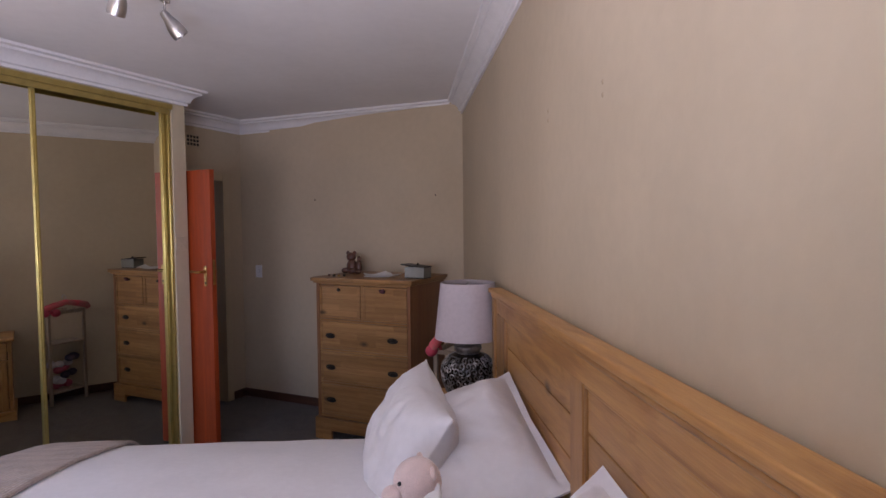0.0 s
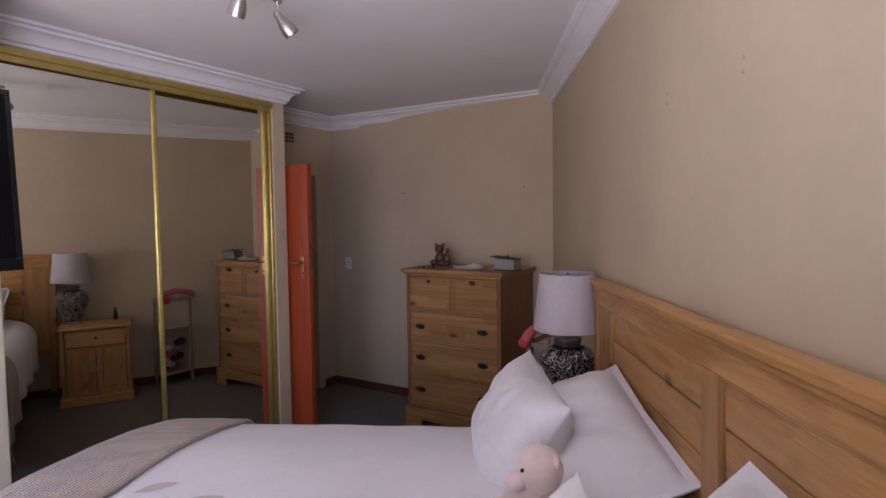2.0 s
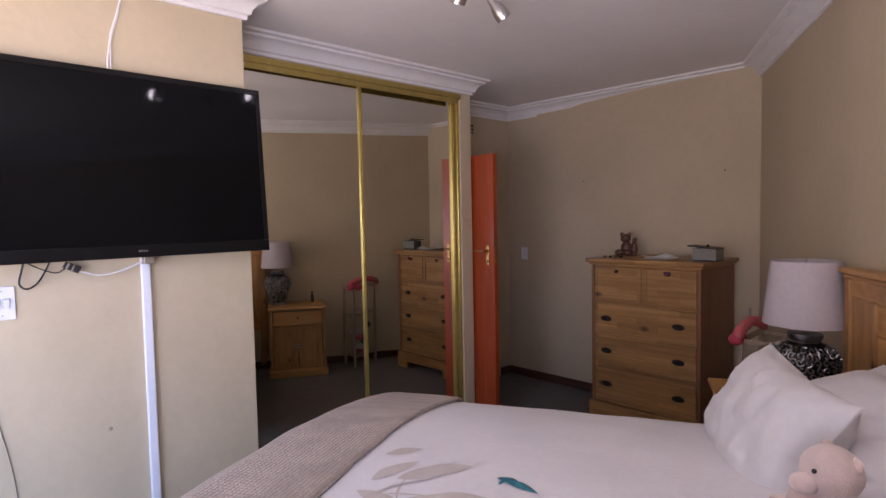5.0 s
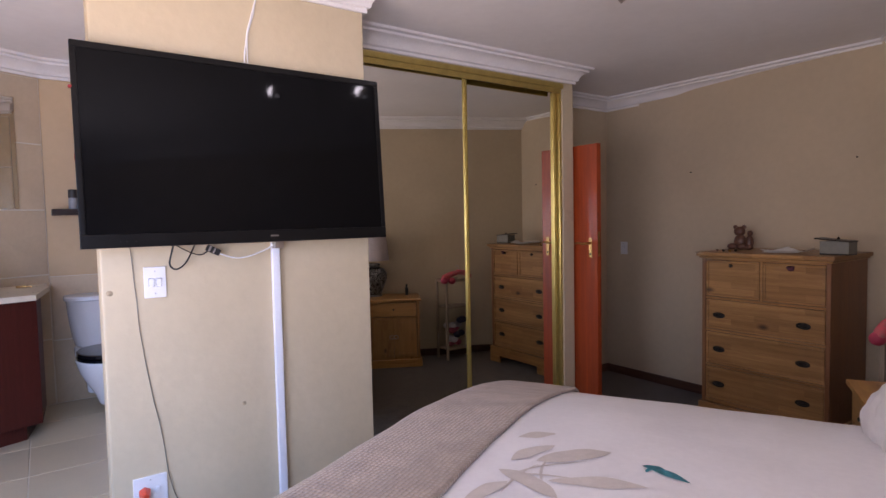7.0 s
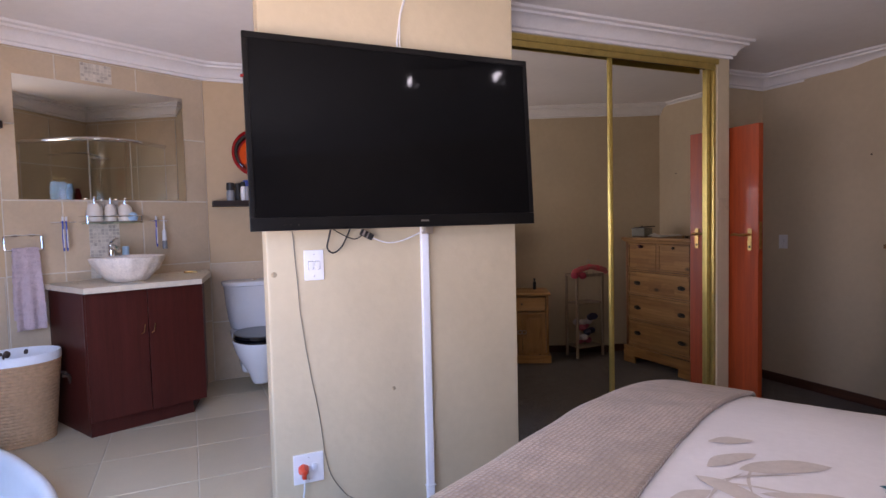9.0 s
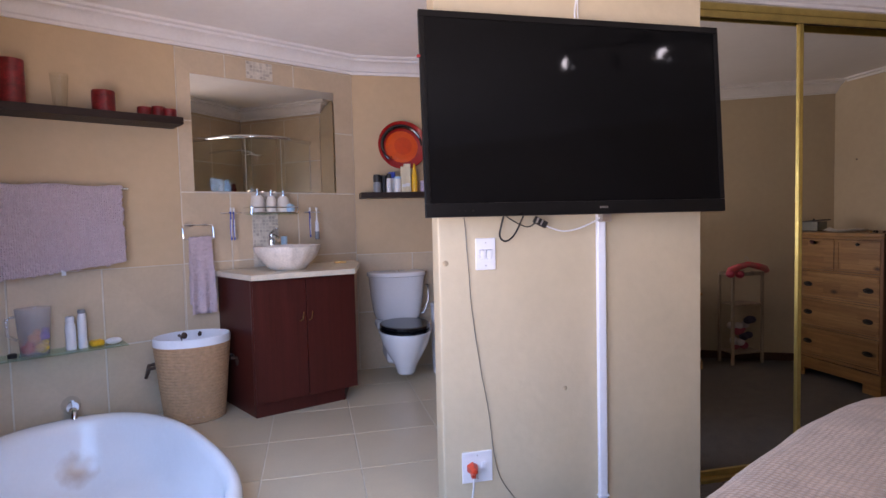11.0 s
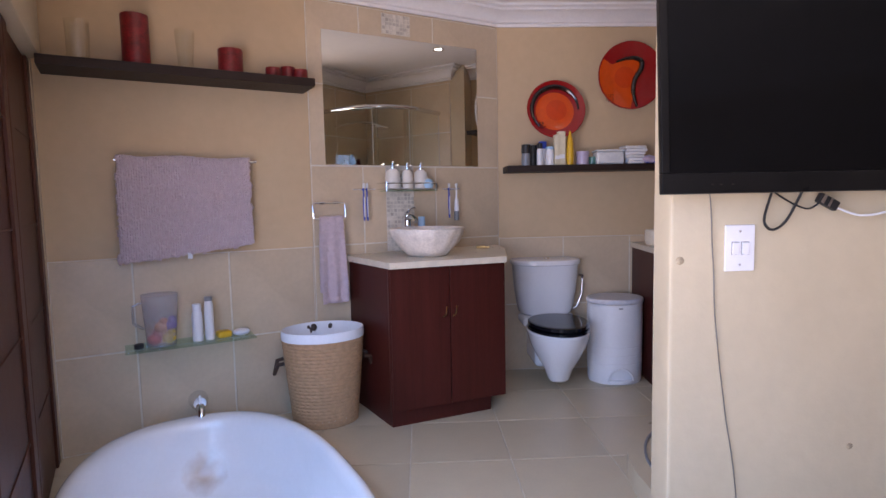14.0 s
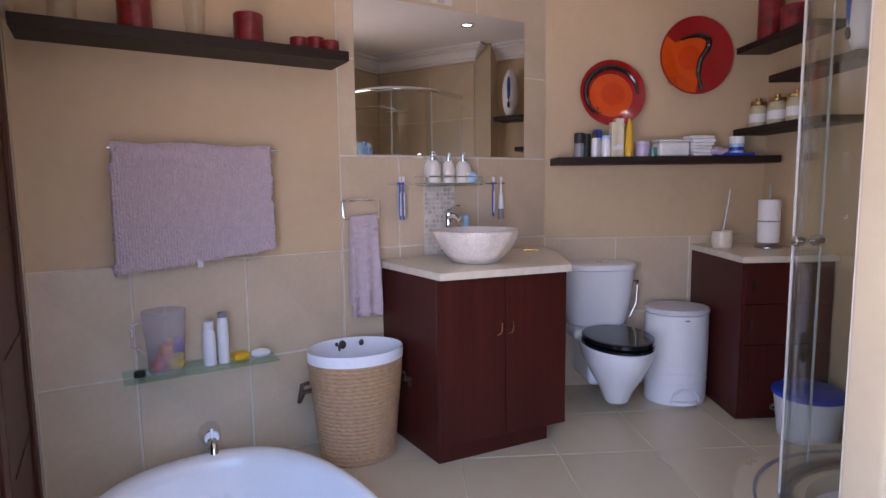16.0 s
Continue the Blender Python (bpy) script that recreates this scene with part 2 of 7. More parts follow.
POTDARK = mat("dark_pot_inside", (0.012, 0.012, 0.014), 0.5, vary=0.2)
TILE = mat("beige_ceramic_tile", (0.59, 0.465, 0.325), 0.33, vary=0.04, scale=5, bump=0.04, bscale=30, rnd=0.04, stain=0.06)
FTILE = mat("beige_floor_tile", (0.57, 0.475, 0.335), 0.30, vary=0.025, scale=9, bump=0.03, bscale=25, rnd=0.05, stain=0.03)
GROUT = mat("pale_grout", (0.68, 0.63, 0.54), 0.9, vary=0.08, scale=20)
CHERRY = wood("dark_cherry_veneer", (0.072, 0.013, 0.009), (0.050, 0.009, 0.006), 2, 0.42, coat=0.0)
WENGE = wood("dark_wenge_shelf", (0.030, 0.016, 0.012), (0.016, 0.009, 0.007), 1, 0.5, coat=0.0)
BROWNP = wood("dark_brown_shutter", (0.10, 0.034, 0.018), (0.06, 0.019, 0.010), 2, 0.45, coat=0.0)
for m_ in (CHERRY, WENGE, BROWNP):
    m_.node_tree.nodes["Principled BSDF"].inputs["Specular IOR Level"].default_value = 0.22
STONE = mat("cream_engineered_stone", (0.66, 0.58, 0.46), 0.3, vary=0.06, scale=25)
CERAMIC = mat("white_glazed_ceramic", (0.76, 0.77, 0.79), 0.07, vary=0.015, spec=0.6)
ENAMEL = mat("white_bath_enamel", (0.83, 0.84, 0.86), 0.09, vary=0.015, spec=0.6)
BLACKL = mat("black_lacquer", (0.008, 0.008, 0.01), 0.09, vary=0.1)
MARBLE = mat("rough_cream_marble", (0.78, 0.70, 0.62), 0.55, vary=0.12, scale=9, bump=0.8, bscale=22)
WICKER = mat("woven_seagrass", (0.47, 0.28, 0.15), 0.75, vary=0.10, scale=45)
CLOTHW = mat("white_cotton_liner", (0.80, 0.82, 0.86), 0.85, vary=0.03, bump=0.2, bscale=25)
LILAC = mat("lilac_terry", (0.62, 0.49, 0.53), 0.95, vary=0.05, scale=40, sheen=0.4, bump=0.9, bscale=190)
LEATHER = mat("brown_leather", (0.06, 0.03, 0.02), 0.5, vary=0.2)
REDG = mat("red_glass_plate", (0.34, 0.009, 0.010), 0.12, vary=0.05, scale=5, coat=0.6)
ORANGEG = mat("orange_glass_plate", (0.74, 0.080, 0.004), 0.12, vary=0.06, scale=4, coat=0.6)
BLACKG = mat("black_glass_swirl", (0.012, 0.008, 0.008), 0.12, vary=0.1, coat=0.6)
REDWAX = mat("mottled_red_wax", (0.22, 0.012, 0.014), 0.35, vary=0.35, scale=18)
CLEAR = pane_glass("clear_pane", (0.96, 0.98, 0.97))
GLASS = pane_glass("clear_glassware", (0.98, 0.985, 0.975))
GREENG = pane_glass("green_edged_glass", (0.80, 0.93, 0.87))

# ---- tools for building ----
ROOM = pose(0, 0, 0, 0, 0, -27.5)      # the frame in which the wardrobe, the partition, the door and the chest stand
HEAD = pose(0.468, 0, 0, 0, 0, 1.28)   # the frame of the headboard wall: its face is x = 0


def box_bm(x0, x1, y0, y1, z0, z1, bevel=0.0, seg=2):
    bm = bmesh.new()
    bmesh.ops.create_cube(bm, size=1)
    for v in bm.verts:
        v.co = Vector((x0 + (x1 - x0) * (v.co.x + 0.5), y0 + (y1 - y0) * (v.co.y + 0.5), z0 + (z1 - z0) * (v.co.z + 0.5)))
    if bevel:
        bmesh.ops.bevel(bm, geom=bm.edges[:], offset=min(bevel, 0.45 * min(x1 - x0, y1 - y0, z1 - z0)), segments=seg, affect="EDGES", profile=0.5)
    return bm


def joined(*bms):
    out = bmesh.new()
    for b in bms:
        me = bpy.data.meshes.new("tmp")
        b.to_mesh(me)
        b.free()
        out.from_mesh(me)
        bpy.data.meshes.remove(me)
    return out


def moved(bm, m):
    bm.transform(m)
    return bm


def prism_bm(pts, z0, z1):
    """An upright prism over a polygon."""
    bm = bmesh.new()
    lo = [bm.verts.new((x, y, z0)) for x, y in pts]
    hi = [bm.verts.new((x, y, z1)) for x, y in pts]
    n = len(pts)
    bm.faces.new(lo[::-1])
    bm.faces.new(hi)
    for i in range(n):
        bm.faces.new((lo[i], lo[(i + 1) % n], hi[(i + 1) % n], hi[i]))
    bmesh.ops.recalc_face_normals(bm, faces=bm.faces)
    return bm


def lathe_bm(profile, n=32, sx=1.0, sy=1.0, caps=True):
    """A turned body from (radius, height) pairs."""
    bm = bmesh.new()
    rings = []
    for r, z in profile:
        if r < 1e-5:
            rings.append([bm.verts.new((0, 0, z))])
        else:
            rings.append([bm.verts.new((r * sx * math.cos(2 * math.pi * i / n), r * sy * math.sin(2 * math.pi * i / n), z)) for i in range(n)])
    for a, b in zip(rings, rings[1:]):
        for i in range(n):
            j = (i + 1) % n
            if len(a) == 1 and len(b) == 1:
                break
            if len(a) == 1:
                bm.faces.new((a[0], b[i], b[j]))
            elif len(b) == 1:
                bm.faces.new((a[i], a[j], b[0]))
            else:
                bm.faces.new((a[i], a[j], b[j], b[i]))
    if caps:
        for ring in (rings[0], rings[-1]):
            if len(ring) > 1:
                bm.faces.new(ring)
    bmesh.ops.recalc_face_normals(bm, faces=bm.faces)
    return bm


def tube_bm(pts, r, n=8, closed=False):
    """A round bar along a line of points; r may be one radius or one for each point."""
    bm = bmesh.new()
    P = [Vector(p) for p in pts]
    m = len(P)
    R = r if isinstance(r, (list, tuple)) else [r] * m
    rings = []
    up = None
    for i in range(m):
        if closed:
            d = (P[(i + 1) % m] - P[i - 1]).normalized()
        else:
            d = (P[min(i + 1, m - 1)] - P[max(i - 1, 0)]).normalized()
        if up is None:
            up = d.orthogonal().normalized()
        a = (up - d * up.dot(d))
        a = a.normalized() if a.length > 1e-6 else d.orthogonal().normalized()
        up = a
        b = d.cross(a)
        rings.append([bm.verts.new(P[i] + (a * math.cos(2 * math.pi * k / n) + b * math.sin(2 * math.pi * k / n)) * R[i]) for k in range(n)])
    pairs = list(zip(rings, rings[1:])) + ([(rings[-1], rings[0])] if closed else [])
    for a, b in pairs:
        for k in range(n):
            bm.faces.new((a[k], a[(k + 1) % n], b[(k + 1) % n], b[k]))
    if not closed:
        bm.faces.new(rings[0])
        bm.faces.new(rings[-1])
    bmesh.ops.recalc_face_normals(bm, faces=bm.faces)
    return bm


def grid_bm(nx, ny, f):
    """A sheet of nx by ny cells; f(s, t) gives its points."""
    bm = bmesh.new()
    g = [[bm.verts.new(f(i / nx, j / ny)) for j in range(ny + 1)] for i in range(nx + 1)]
    for i in range(nx):
        for j in range(ny):
            bm.faces.new((g[i][j], g[i + 1][j], g[i + 1][j + 1], g[i][j + 1]))
    return bm


def smooth_me(me, angle=40):
    me.shade_smooth()
    me.set_sharp_from_angle(angle=radians(angle))
    return me


def mesh_ob(name, bm, material, angle=40):
    me = bpy.data.meshes.new(name)
    bm.to_mesh(me)
    bm.free()
    me.materials.append(material)
    smooth_me(me, angle)
    ob = new(name, me)
    wn_ = ob.modifiers.new("flat_faces", "WEIGHTED_NORMAL")
    wn_.keep_sharp = True
    return ob


def part(name, bm, material, parent, label=""):
    ob = mesh_ob(name, bm, material)
    ob.parent = parent
    if label:
        ob["label"] = label
    return ob


def solid(name, bm, material, label, category, m=None, kind="", group=""):
    ob = mesh_ob(name, bm, material)
    if m is not None:
        ob.matrix_world = m
    return tagged(ob, label, category, group, kind)


def thing(name, label, category, m=None, group="", kind=""):
    ob = new(name)
    ob.empty_display_size = 0.1
    if m is not None:
        ob.matrix_world = m
    return tagged(ob, label, category, group, kind)


def wall(name, bm, material, label, m=None):
    return solid(name, bm, material, label, "wall", m, "structure")


# ---- the setting ----
CEILZ, FLOOR2 = 2.60, 0.31
P_PART, P_CLOS, P_DOOR, U_BACK, P_PLATE, X_BATH = -2.90, -3.385, -4.0, 4.10, -5.08, -4.65
solid("floor", prism_bm([(-7, -3.2), (1.2, -3.2), (1.2, 6.6), (-7, 6.6)], -0.15, 0.0), CARPET, "dark brown fitted carpet", "carpet", None, "structure")
solid("ground", prism_bm([(-200, -200), (200, -200), (200, 200), (-200, 200)], -0.5, -0.2), mat("garden_lawn", (0.06, 0.10, 0.03), 0.9, vary=0.3, scale=3), "green garden lawn outside", "ground", None, "structure")
solid("ceiling", prism_bm([(-7, -3.2), (1.2, -3.2), (1.2, 6.6), (-7, 6.6)], CEILZ, CEILZ + 0.15), CEIL, "white painted plaster ceiling", "ceiling", None, "structure")
wall("wall_east", box_bm(0, 0.2, -2.2, 5.0, 0, CEILZ), WALL, "beige painted plaster wall behind the headboard with old nail marks", HEAD)
wall("wall_north", box_bm(-4.2, -1.35, U_BACK, U_BACK + 0.2, 0, CEILZ), WALL, "beige painted plaster wall behind the chest", ROOM)
# door wall with its opening
D0, D1, DH = 3.06, 3.86, 2.035
wall("wall_door", joined(box_bm(P_DOOR - 0.14, P_DOOR, 2.9, D0 - 0.035, 0, CEILZ), box_bm(P_DOOR - 0.14, P_DOOR, D1 + 0.035, U_BACK, 0, CEILZ),
                         box_bm(P_DOOR - 0.14, P_DOOR, D0 - 0.035, D1 + 0.035, DH + 0.035, CEILZ)), WALL, "beige painted wall round the bedroom door", ROOM)
wall("wall_wardrobe_end", box_bm(P_DOOR, P_CLOS, 2.832, 2.946, 0, CEILZ, 0.006), CREAM, "cream painted end of the wall beside the wardrobe", ROOM)
wall("wall_wardrobe_head", box_bm(P_CLOS - 0.1, P_CLOS, 0.952, 2.832, 2.476, CEILZ), CREAM, "cream painted strip above the wardrobe", ROOM)
wall("wall_wardrobe_back", box_bm(P_DOOR - 0.14, P_DOOR, 0.85, 2.9, 0, CEILZ), WALL, "plain wall behind the wardrobe", ROOM)
wall("partition", box_bm(-3.01, P_PART, -0.172, 0.95, 0, CEILZ, 0.012), CREAM, "cream painted brick partition with chipped uneven corners", ROOM)
wall("wall_shower_side", box_bm(-4.0, -3.01, 0.85, 0.95, 0, CEILZ), TILE, "beige tiled shower wall", ROOM)
# bathroom walls
wall("wall_bath_west", box_bm(X_BATH - 0.2, X_BATH, -0.6, 2.3, 0, CEILZ), BATHW, "beige painted bathroom wall, tiled below", None)
wall("wall_bath_north", box_bm(P_PLATE - 0.2, P_PLATE, -0.6, 1.5, 0, CEILZ), BATHW, "beige painted bathroom wall, tiled below", ROOM)
wall("wall_bath_east", box_bm(P_PLATE, -4.0, 0.97, 1.12, 0, CEILZ), BATHW, "beige painted bathroom wall with corner shelves", ROOM)
# the garden side: a dark shutter, then a wide glazed opening
WX0, WX1, WZ0, WZ1 = -3.28, -1.36, 0.42, 2.04
wall("wall_south", joined(box_bm(X_BATH - 0.2, -4.60, -0.62, -0.32, 0, CEILZ), box_bm(-4.60, WX1, -0.62, -0.28, 2.04, CEILZ, 0.01), box_bm(WX1, -1.10, -0.62, -0.42, 0, CEILZ), box_bm(-0.14, 0.8, -0.62, -0.42, 0, CEILZ), box_bm(-1.10, -0.14, -0.62, -0.42, 0, 0.95), box_bm(-1.10, -0.14, -0.62, -0.42, 2.04, CEILZ), box_bm(WX0, WX1, -0.62, -0.42, 0, WZ0), box_bm(-4.60, WX0, -0.62, -0.40, 0, 2.04)), CREAM, "cream painted wall with a wide garden window")
win = thing("window_1", "wide garden window with a white frame", "window", kind="structure")
for x in (WX0, -2.345, WX1 - 0.05):
    part("mullion", box_bm(x, x + 0.05, -0.60, -0.54, WZ0, WZ1, 0.004), TRIMW, win)
for z in (WZ0, WZ1 - 0.05):
    part("window_frame", box_bm(WX0 + 0.05, WX1 - 0.05, -0.595, -0.545, z, z + 0.05, 0.004), TRIMW, win)
for x0, x1 in ((WX0 + 0.05, -2.345), (-2.295, WX1 - 0.05)):
    pn = part("pane", box_bm(x0, x1, -0.573, -0.568, WZ0 + 0.05, WZ1 - 0.05), CLEAR, win)
    pn.visible_shadow = False
# unseen window, added to hold the bedroom fill lamps
win3 = thing("window_3", "small unseen window with a white frame, added to light the bedroom", "window", kind="structure")
for x in (-1.10, -0.19):
    part("mullion", box_bm(x, x + 0.05, -0.60, -0.54, 0.95, 2.04, 0.004), TRIMW, win3)
for z in (0.95, 1.99):
    part("window_frame", box_bm(-1.05, -0.19, -0.595, -0.545, z, z + 0.05, 0.004), TRIMW, win3)
pn = part("pane", box_bm(-1.05, -0.19, -0.573, -0.568, 1.0, 1.99), CLEAR, win3)
pn.visible_shadow = False


# cornices: a moulded profile carried round the walls, mitred at the corners
PROFILE = [(0.0, 0.115), (0.014, 0.115), (0.014, 0.098), (0.028, 0.092), (0.034, 0.070), (0.052, 0.048), (0.074, 0.036), (0.084, 0.034), (0.084, 0.020), (0.108, 0.014), (0.112, 0.0)]


def cornice(name, pts, side):
    """Along a line of wall corners in the plan; side is +1 where the room lies to the left of the line."""
    P = [Vector(p) for p in pts]
    bm = bmesh.new()
    rows = []
    for i, p in enumerate(P):
        d0 = (P[i] - P[i - 1]).normalized() if i else None
        d1 = (P[i + 1] - P[i]).normalized() if i + 1 < len(P) else None
        n0 = Vector((-d0.y, d0.x)) * side if d0 else None
        n1 = Vector((-d1.y, d1.x)) * side if d1 else None
        if d0 is None or d1 is None:
            n = n1 if d0 is None else n0
        else:
            n = n0 + n1
            n = n / n.dot(n1)
        rows.append([bm.verts.new((p.x + n.x * o, p.y + n.y * o, CEILZ - h)) for o, h in PROFILE])
    for a, b in zip(rows, rows[1:]):
        for k in range(len(PROFILE) - 1):
            bm.faces.new((a[k], a[k + 1], b[k + 1], b[k]))
    for r in (rows[0], rows[-1]):
        v = bm.verts.new((r[0].co.x, r[0].co.y, CEILZ))
        bm.faces.new([*r, v])
    bmesh.ops.recalc_face_normals(bm, faces=bm.faces)
    ob = mesh_ob(name, bm, TRIMW, 25)
    return tagged(ob, "white moulded plaster ceiling cornice", "cornice", kind="structure")


def rm(p, u):
    v = ROOM @ Vector((p, u, 0))
    return (v.x, v.y)


def hd(x, y):
    v = HEAD @ Vector((x, y, 0))
    return (v.x, v.y)


cornice("cornice", [hd(0, -0.42), hd(0, 4.53), rm(P_DOOR, U_BACK), rm(P_DOOR, 2.946), rm(P_CLOS, 2.946), rm(P_CLOS, 0.95), rm(P_PART, 0.95), rm(P_PART, -0.172), rm(-3.018, -0.172), rm(-3.018, 0.842),
                    rm(-4.0, 0.842), rm(-4.0, 0.97), rm(P_PLATE, 0.97), (X_BATH, 2.068), (X_BATH, -0.28), (WX1, -0.28), (WX1, -0.42), hd(0, -0.42)], 1)

# skirting boards of dark wood
sk = thing("baseboard", "dark brown stained wooden skirting board", "skirting", ROOM, kind="structure")
part("board", box_bm(P_DOOR, -1.66, U_BACK - 0.016, U_BACK, 0, 0.075, 0.004), SKIRT, sk)
part("board", box_bm(P_DOOR, P_DOOR + 0.016, D1 + 0.09, U_BACK - 0.018, 0, 0.075, 0.004), SKIRT, sk)
sk2 = thing("baseboard", "dark brown stained wooden skirting board", "skirting", HEAD, kind="structure")
part("board", box_bm(-0.016, 0, -0.42, 4.5, 0, 0.075, 0.004), SKIRT, sk2)

# the bedroom door, open, in its frame
frame_ob = thing("door_frame", "cream painted door frame round an open doorway", "door frame", ROOM, kind="structure")
part("jamb", box_bm(P_DOOR - 0.14, P_DOOR + 0.018, D1, D1 + 0.075, 0, DH + 0.075, 0.005), CREAM, frame_ob)
part("jamb", box_bm(P_DOOR - 0.14, P_DOOR + 0.018, D0 - 0.075, D0, 0, DH + 0.075, 0.005), CREAM, frame_ob)
part("head", box_bm(P_DOOR - 0.14, P_DOOR + 0.018, D0, D1, DH, DH + 0.075, 0.005), CREAM, frame_ob)
door = thing("door_1", "orange-brown varnished wooden door standing open", "door", ROOM @ pose(-3.965, 2.992, 0, 0, 0, -3.0), kind="structure")
part("leaf", box_bm(0, 0.797, 0, 0.04, 0.006, 2.03, 0.002), DOORW, door)
part("lock_plate", box_bm(0.7965, 0.7985, 0.009, 0.031, 1.21, 1.39, 0.001), BRASS, door, "brass lock plate")
for s, y in ((-1, -0.004), (1, 0.044)):
    hnd = part("handle_plate", box_bm(0.721, 0.751, min(y, y + 0.004 * s), max(y, y + 0.004 * s), 1.20, 1.345, 0.0015), BRASS, door, "old brass plate")
    part("lever", joined(tube_bm([(0.736, y, 1.305), (0.736, y + s * 0.045, 1.305)], 0.009), tube_bm([(0.736, y + s * 0.045, 1.305), (0.70, y + s * 0.05, 1.302), (0.645, y + s * 0.045, 1.308), (0.62, y + s * 0.042, 1.300)], [0.009, 0.009, 0.008, 0.006])), BRASS, hnd)
    part("key_rose", moved(lathe_bm([(0, 0.004), (0.008, 0.003), (0.012, 0.0)], 14), pose(0.736, y + 0.002 * s, 1.225, 90 if s < 0 else -90, 0, 0)), IRON, hnd, "dark keyhole")
for z in (0.25, 1.75):
    part("hinge", tube_bm([(-0.006, 0.02, z), (-0.006, 0.02, z + 0.1)], 0.007), BRASS, door)
# the passage beyond: plain walls and a bright window
wall("wall_passage", joined(box_bm(-5.4, -5.25, 1.35, 4.6, 0, CEILZ), box_bm(-5.3, P_DOOR - 0.14, 4.35, 4.5, 0, CEILZ), box_bm(-5.3, P_DOOR - 0.14, 1.35, 1.5, 0, CEILZ)), CREAM, "cream painted passage wall", ROOM)
wp = thing("window_2", "bright narrow passage window with a white frame", "window", ROOM, kind="structure")
part("window_frame", joined(box_bm(-5.25, -5.22, 3.48, 3.52, 1.0, 2.0), box_bm(-5.25, -5.22, 3.78, 3.82, 1.0, 2.0), box_bm(-5.25, -5.22, 3.52, 3.78, 1.0, 1.04), box_bm(-5.25, -5.22, 3.52, 3.78, 1.96, 2.0)), TRIMW, wp)
part("pane", box_bm(-5.245, -5.235, 3.52, 3.78, 1.04, 1.96), glow("daylit_pane", (0.45, 0.75, 1.0), 1.6), wp, "pane bright with blue daylight")

# air brick, switch and nails
vent = thing("wall_vent", "small white louvred air vent high on the wall", "vent", ROOM @ pose(P_DOOR, 3.55, 2.365))
part("plate", box_bm(0, 0.008, -0.075, 0.075, -0.055, 0.055, 0.002), CREAM, vent)
# dark blocks on the solid plate stand in for the shade inside its openings
for i in range(4):
    for j in range(3):
        part("slot", box_bm(0.0082, 0.010, -0.062 + i * 0.033, -0.040 + i * 0.033, -0.045 + j * 0.032, -0.023 + j * 0.032), POTDARK, vent, "dark block painted as the shade in a vent opening")


GAP_SHADE = mat("painted_gap_shadow", (0.10, 0.10, 0.11), 0.6)


def switch_plate(m, w, h, rockers, label, name="light_switch"):
    s = thing(name, label, "light switch", m)
    part("plate", box_bm(0, 0.007, -w / 2, w / 2, -h / 2, h / 2, 0.0025), PLASTIC, s)
    for y in rockers:
        # a dark box stands in for the shadow edge round each rocker
        part("rocker_gap", box_bm(0.006, 0.0076, y - 0.0099, y + 0.0099, -0.0168, 0.0168), GAP_SHADE, s, "dark strip painted as the shadow round the rocker")
        part("rocker", moved(box_bm(0, 0.007, -0.009, 0.009, -0.016, 0.016, 0.002), pose(0.006, y, 0, 0, 6, 0)), PLASTIC, s)
    for z in (-h * 0.36, h * 0.36):
        part("screw", moved(lathe_bm([(0, 0), (0.003, 0), (0.003, 0.0015), (0, 0.0015)], 8), pose(0.007, 0, z, 0, 90, 0)), STEEL, s)
    return s


switch_plate(ROOM @ pose(-3.80, U_BACK, 1.20, 0, 0, -90), 0.075, 0.115, (0.0,), "white plastic light switch on the beige wall")
switch_plate(ROOM @ pose(P_PART, 0.01, 1.285), 0.078, 0.12, (-0.013, 0.013), "white double light switch on the cream partition")
patch = solid("blank_cover", box_bm(0, 0.004, -0.05, 0.05, -0.045, 0.045, 0.002), mat("aged_cream_plastic", (0.55, 0.45, 0.31), 0.5), "aged cream blank cover plate on the wall end", "cover plate", ROOM @ pose(P_CLOS, 2.888, 1.505))
for m, l in ((ROOM @ pose(-3.13, U_BACK, 1.85, 90, 0, 0), "small dark nail in the beige wall"), (ROOM @ pose(-1.95, U_BACK, 1.86, 90, 0, 0), "small dark nail in the beige wall"),):
    solid("nail", lathe_bm([(0, -0.004), (0.0025, -0.004), (0.0025, 0.014), (0.006, 0.015), (0.006, 0.018), (0, 0.019)], 8), IRON, l, "nail", m, group="wall nails")
FILLER = mat("rough_plaster_filler", (0.50, 0.385, 0.26), 0.9, vary=0.3, scale=60, bump=0.4)
for y, z in ((1.32, 1.96), (1.32, 1.93), (1.82, 1.99), (1.82, 1.96)):
    solid("plaster_scar", lathe_bm([(0, 0.002), (0.004, 0.0015), (0.007, 0.0)], 9, 1, 0.8, False), FILLER, "chipped plaster scar from an old picture hook", "wall mark", HEAD @ pose(0, y, z, 0, -90, 0), group="old hook marks")

# ---- fitted wardrobe with mirror doors ----
wr = thing("wardrobe_front", "fitted wardrobe with two sliding mirror doors in gold frames", "wardrobe", ROOM)
part("head_track", joined(box_bm(P_CLOS - 0.09, P_CLOS + 0.014, 0.952, 2.831, 2.440, 2.475, 0.003), box_bm(P_CLOS - 0.004, P_CLOS + 0.010, 0.952, 2.80, 2.405, 2.440, 0.003)), GOLD, wr)
part("floor_track", box_bm(P_CLOS - 0.09, P_CLOS + 0.012, 0.952, 2.80, 0.0, 0.022, 0.003), GOLD, wr)
part("jamb_trim", joined(box_bm(P_CLOS - 0.09, P_CLOS - 0.012, 2.814, 2.832, 0.0, 2.44, 0.003)), GOLD, wr)


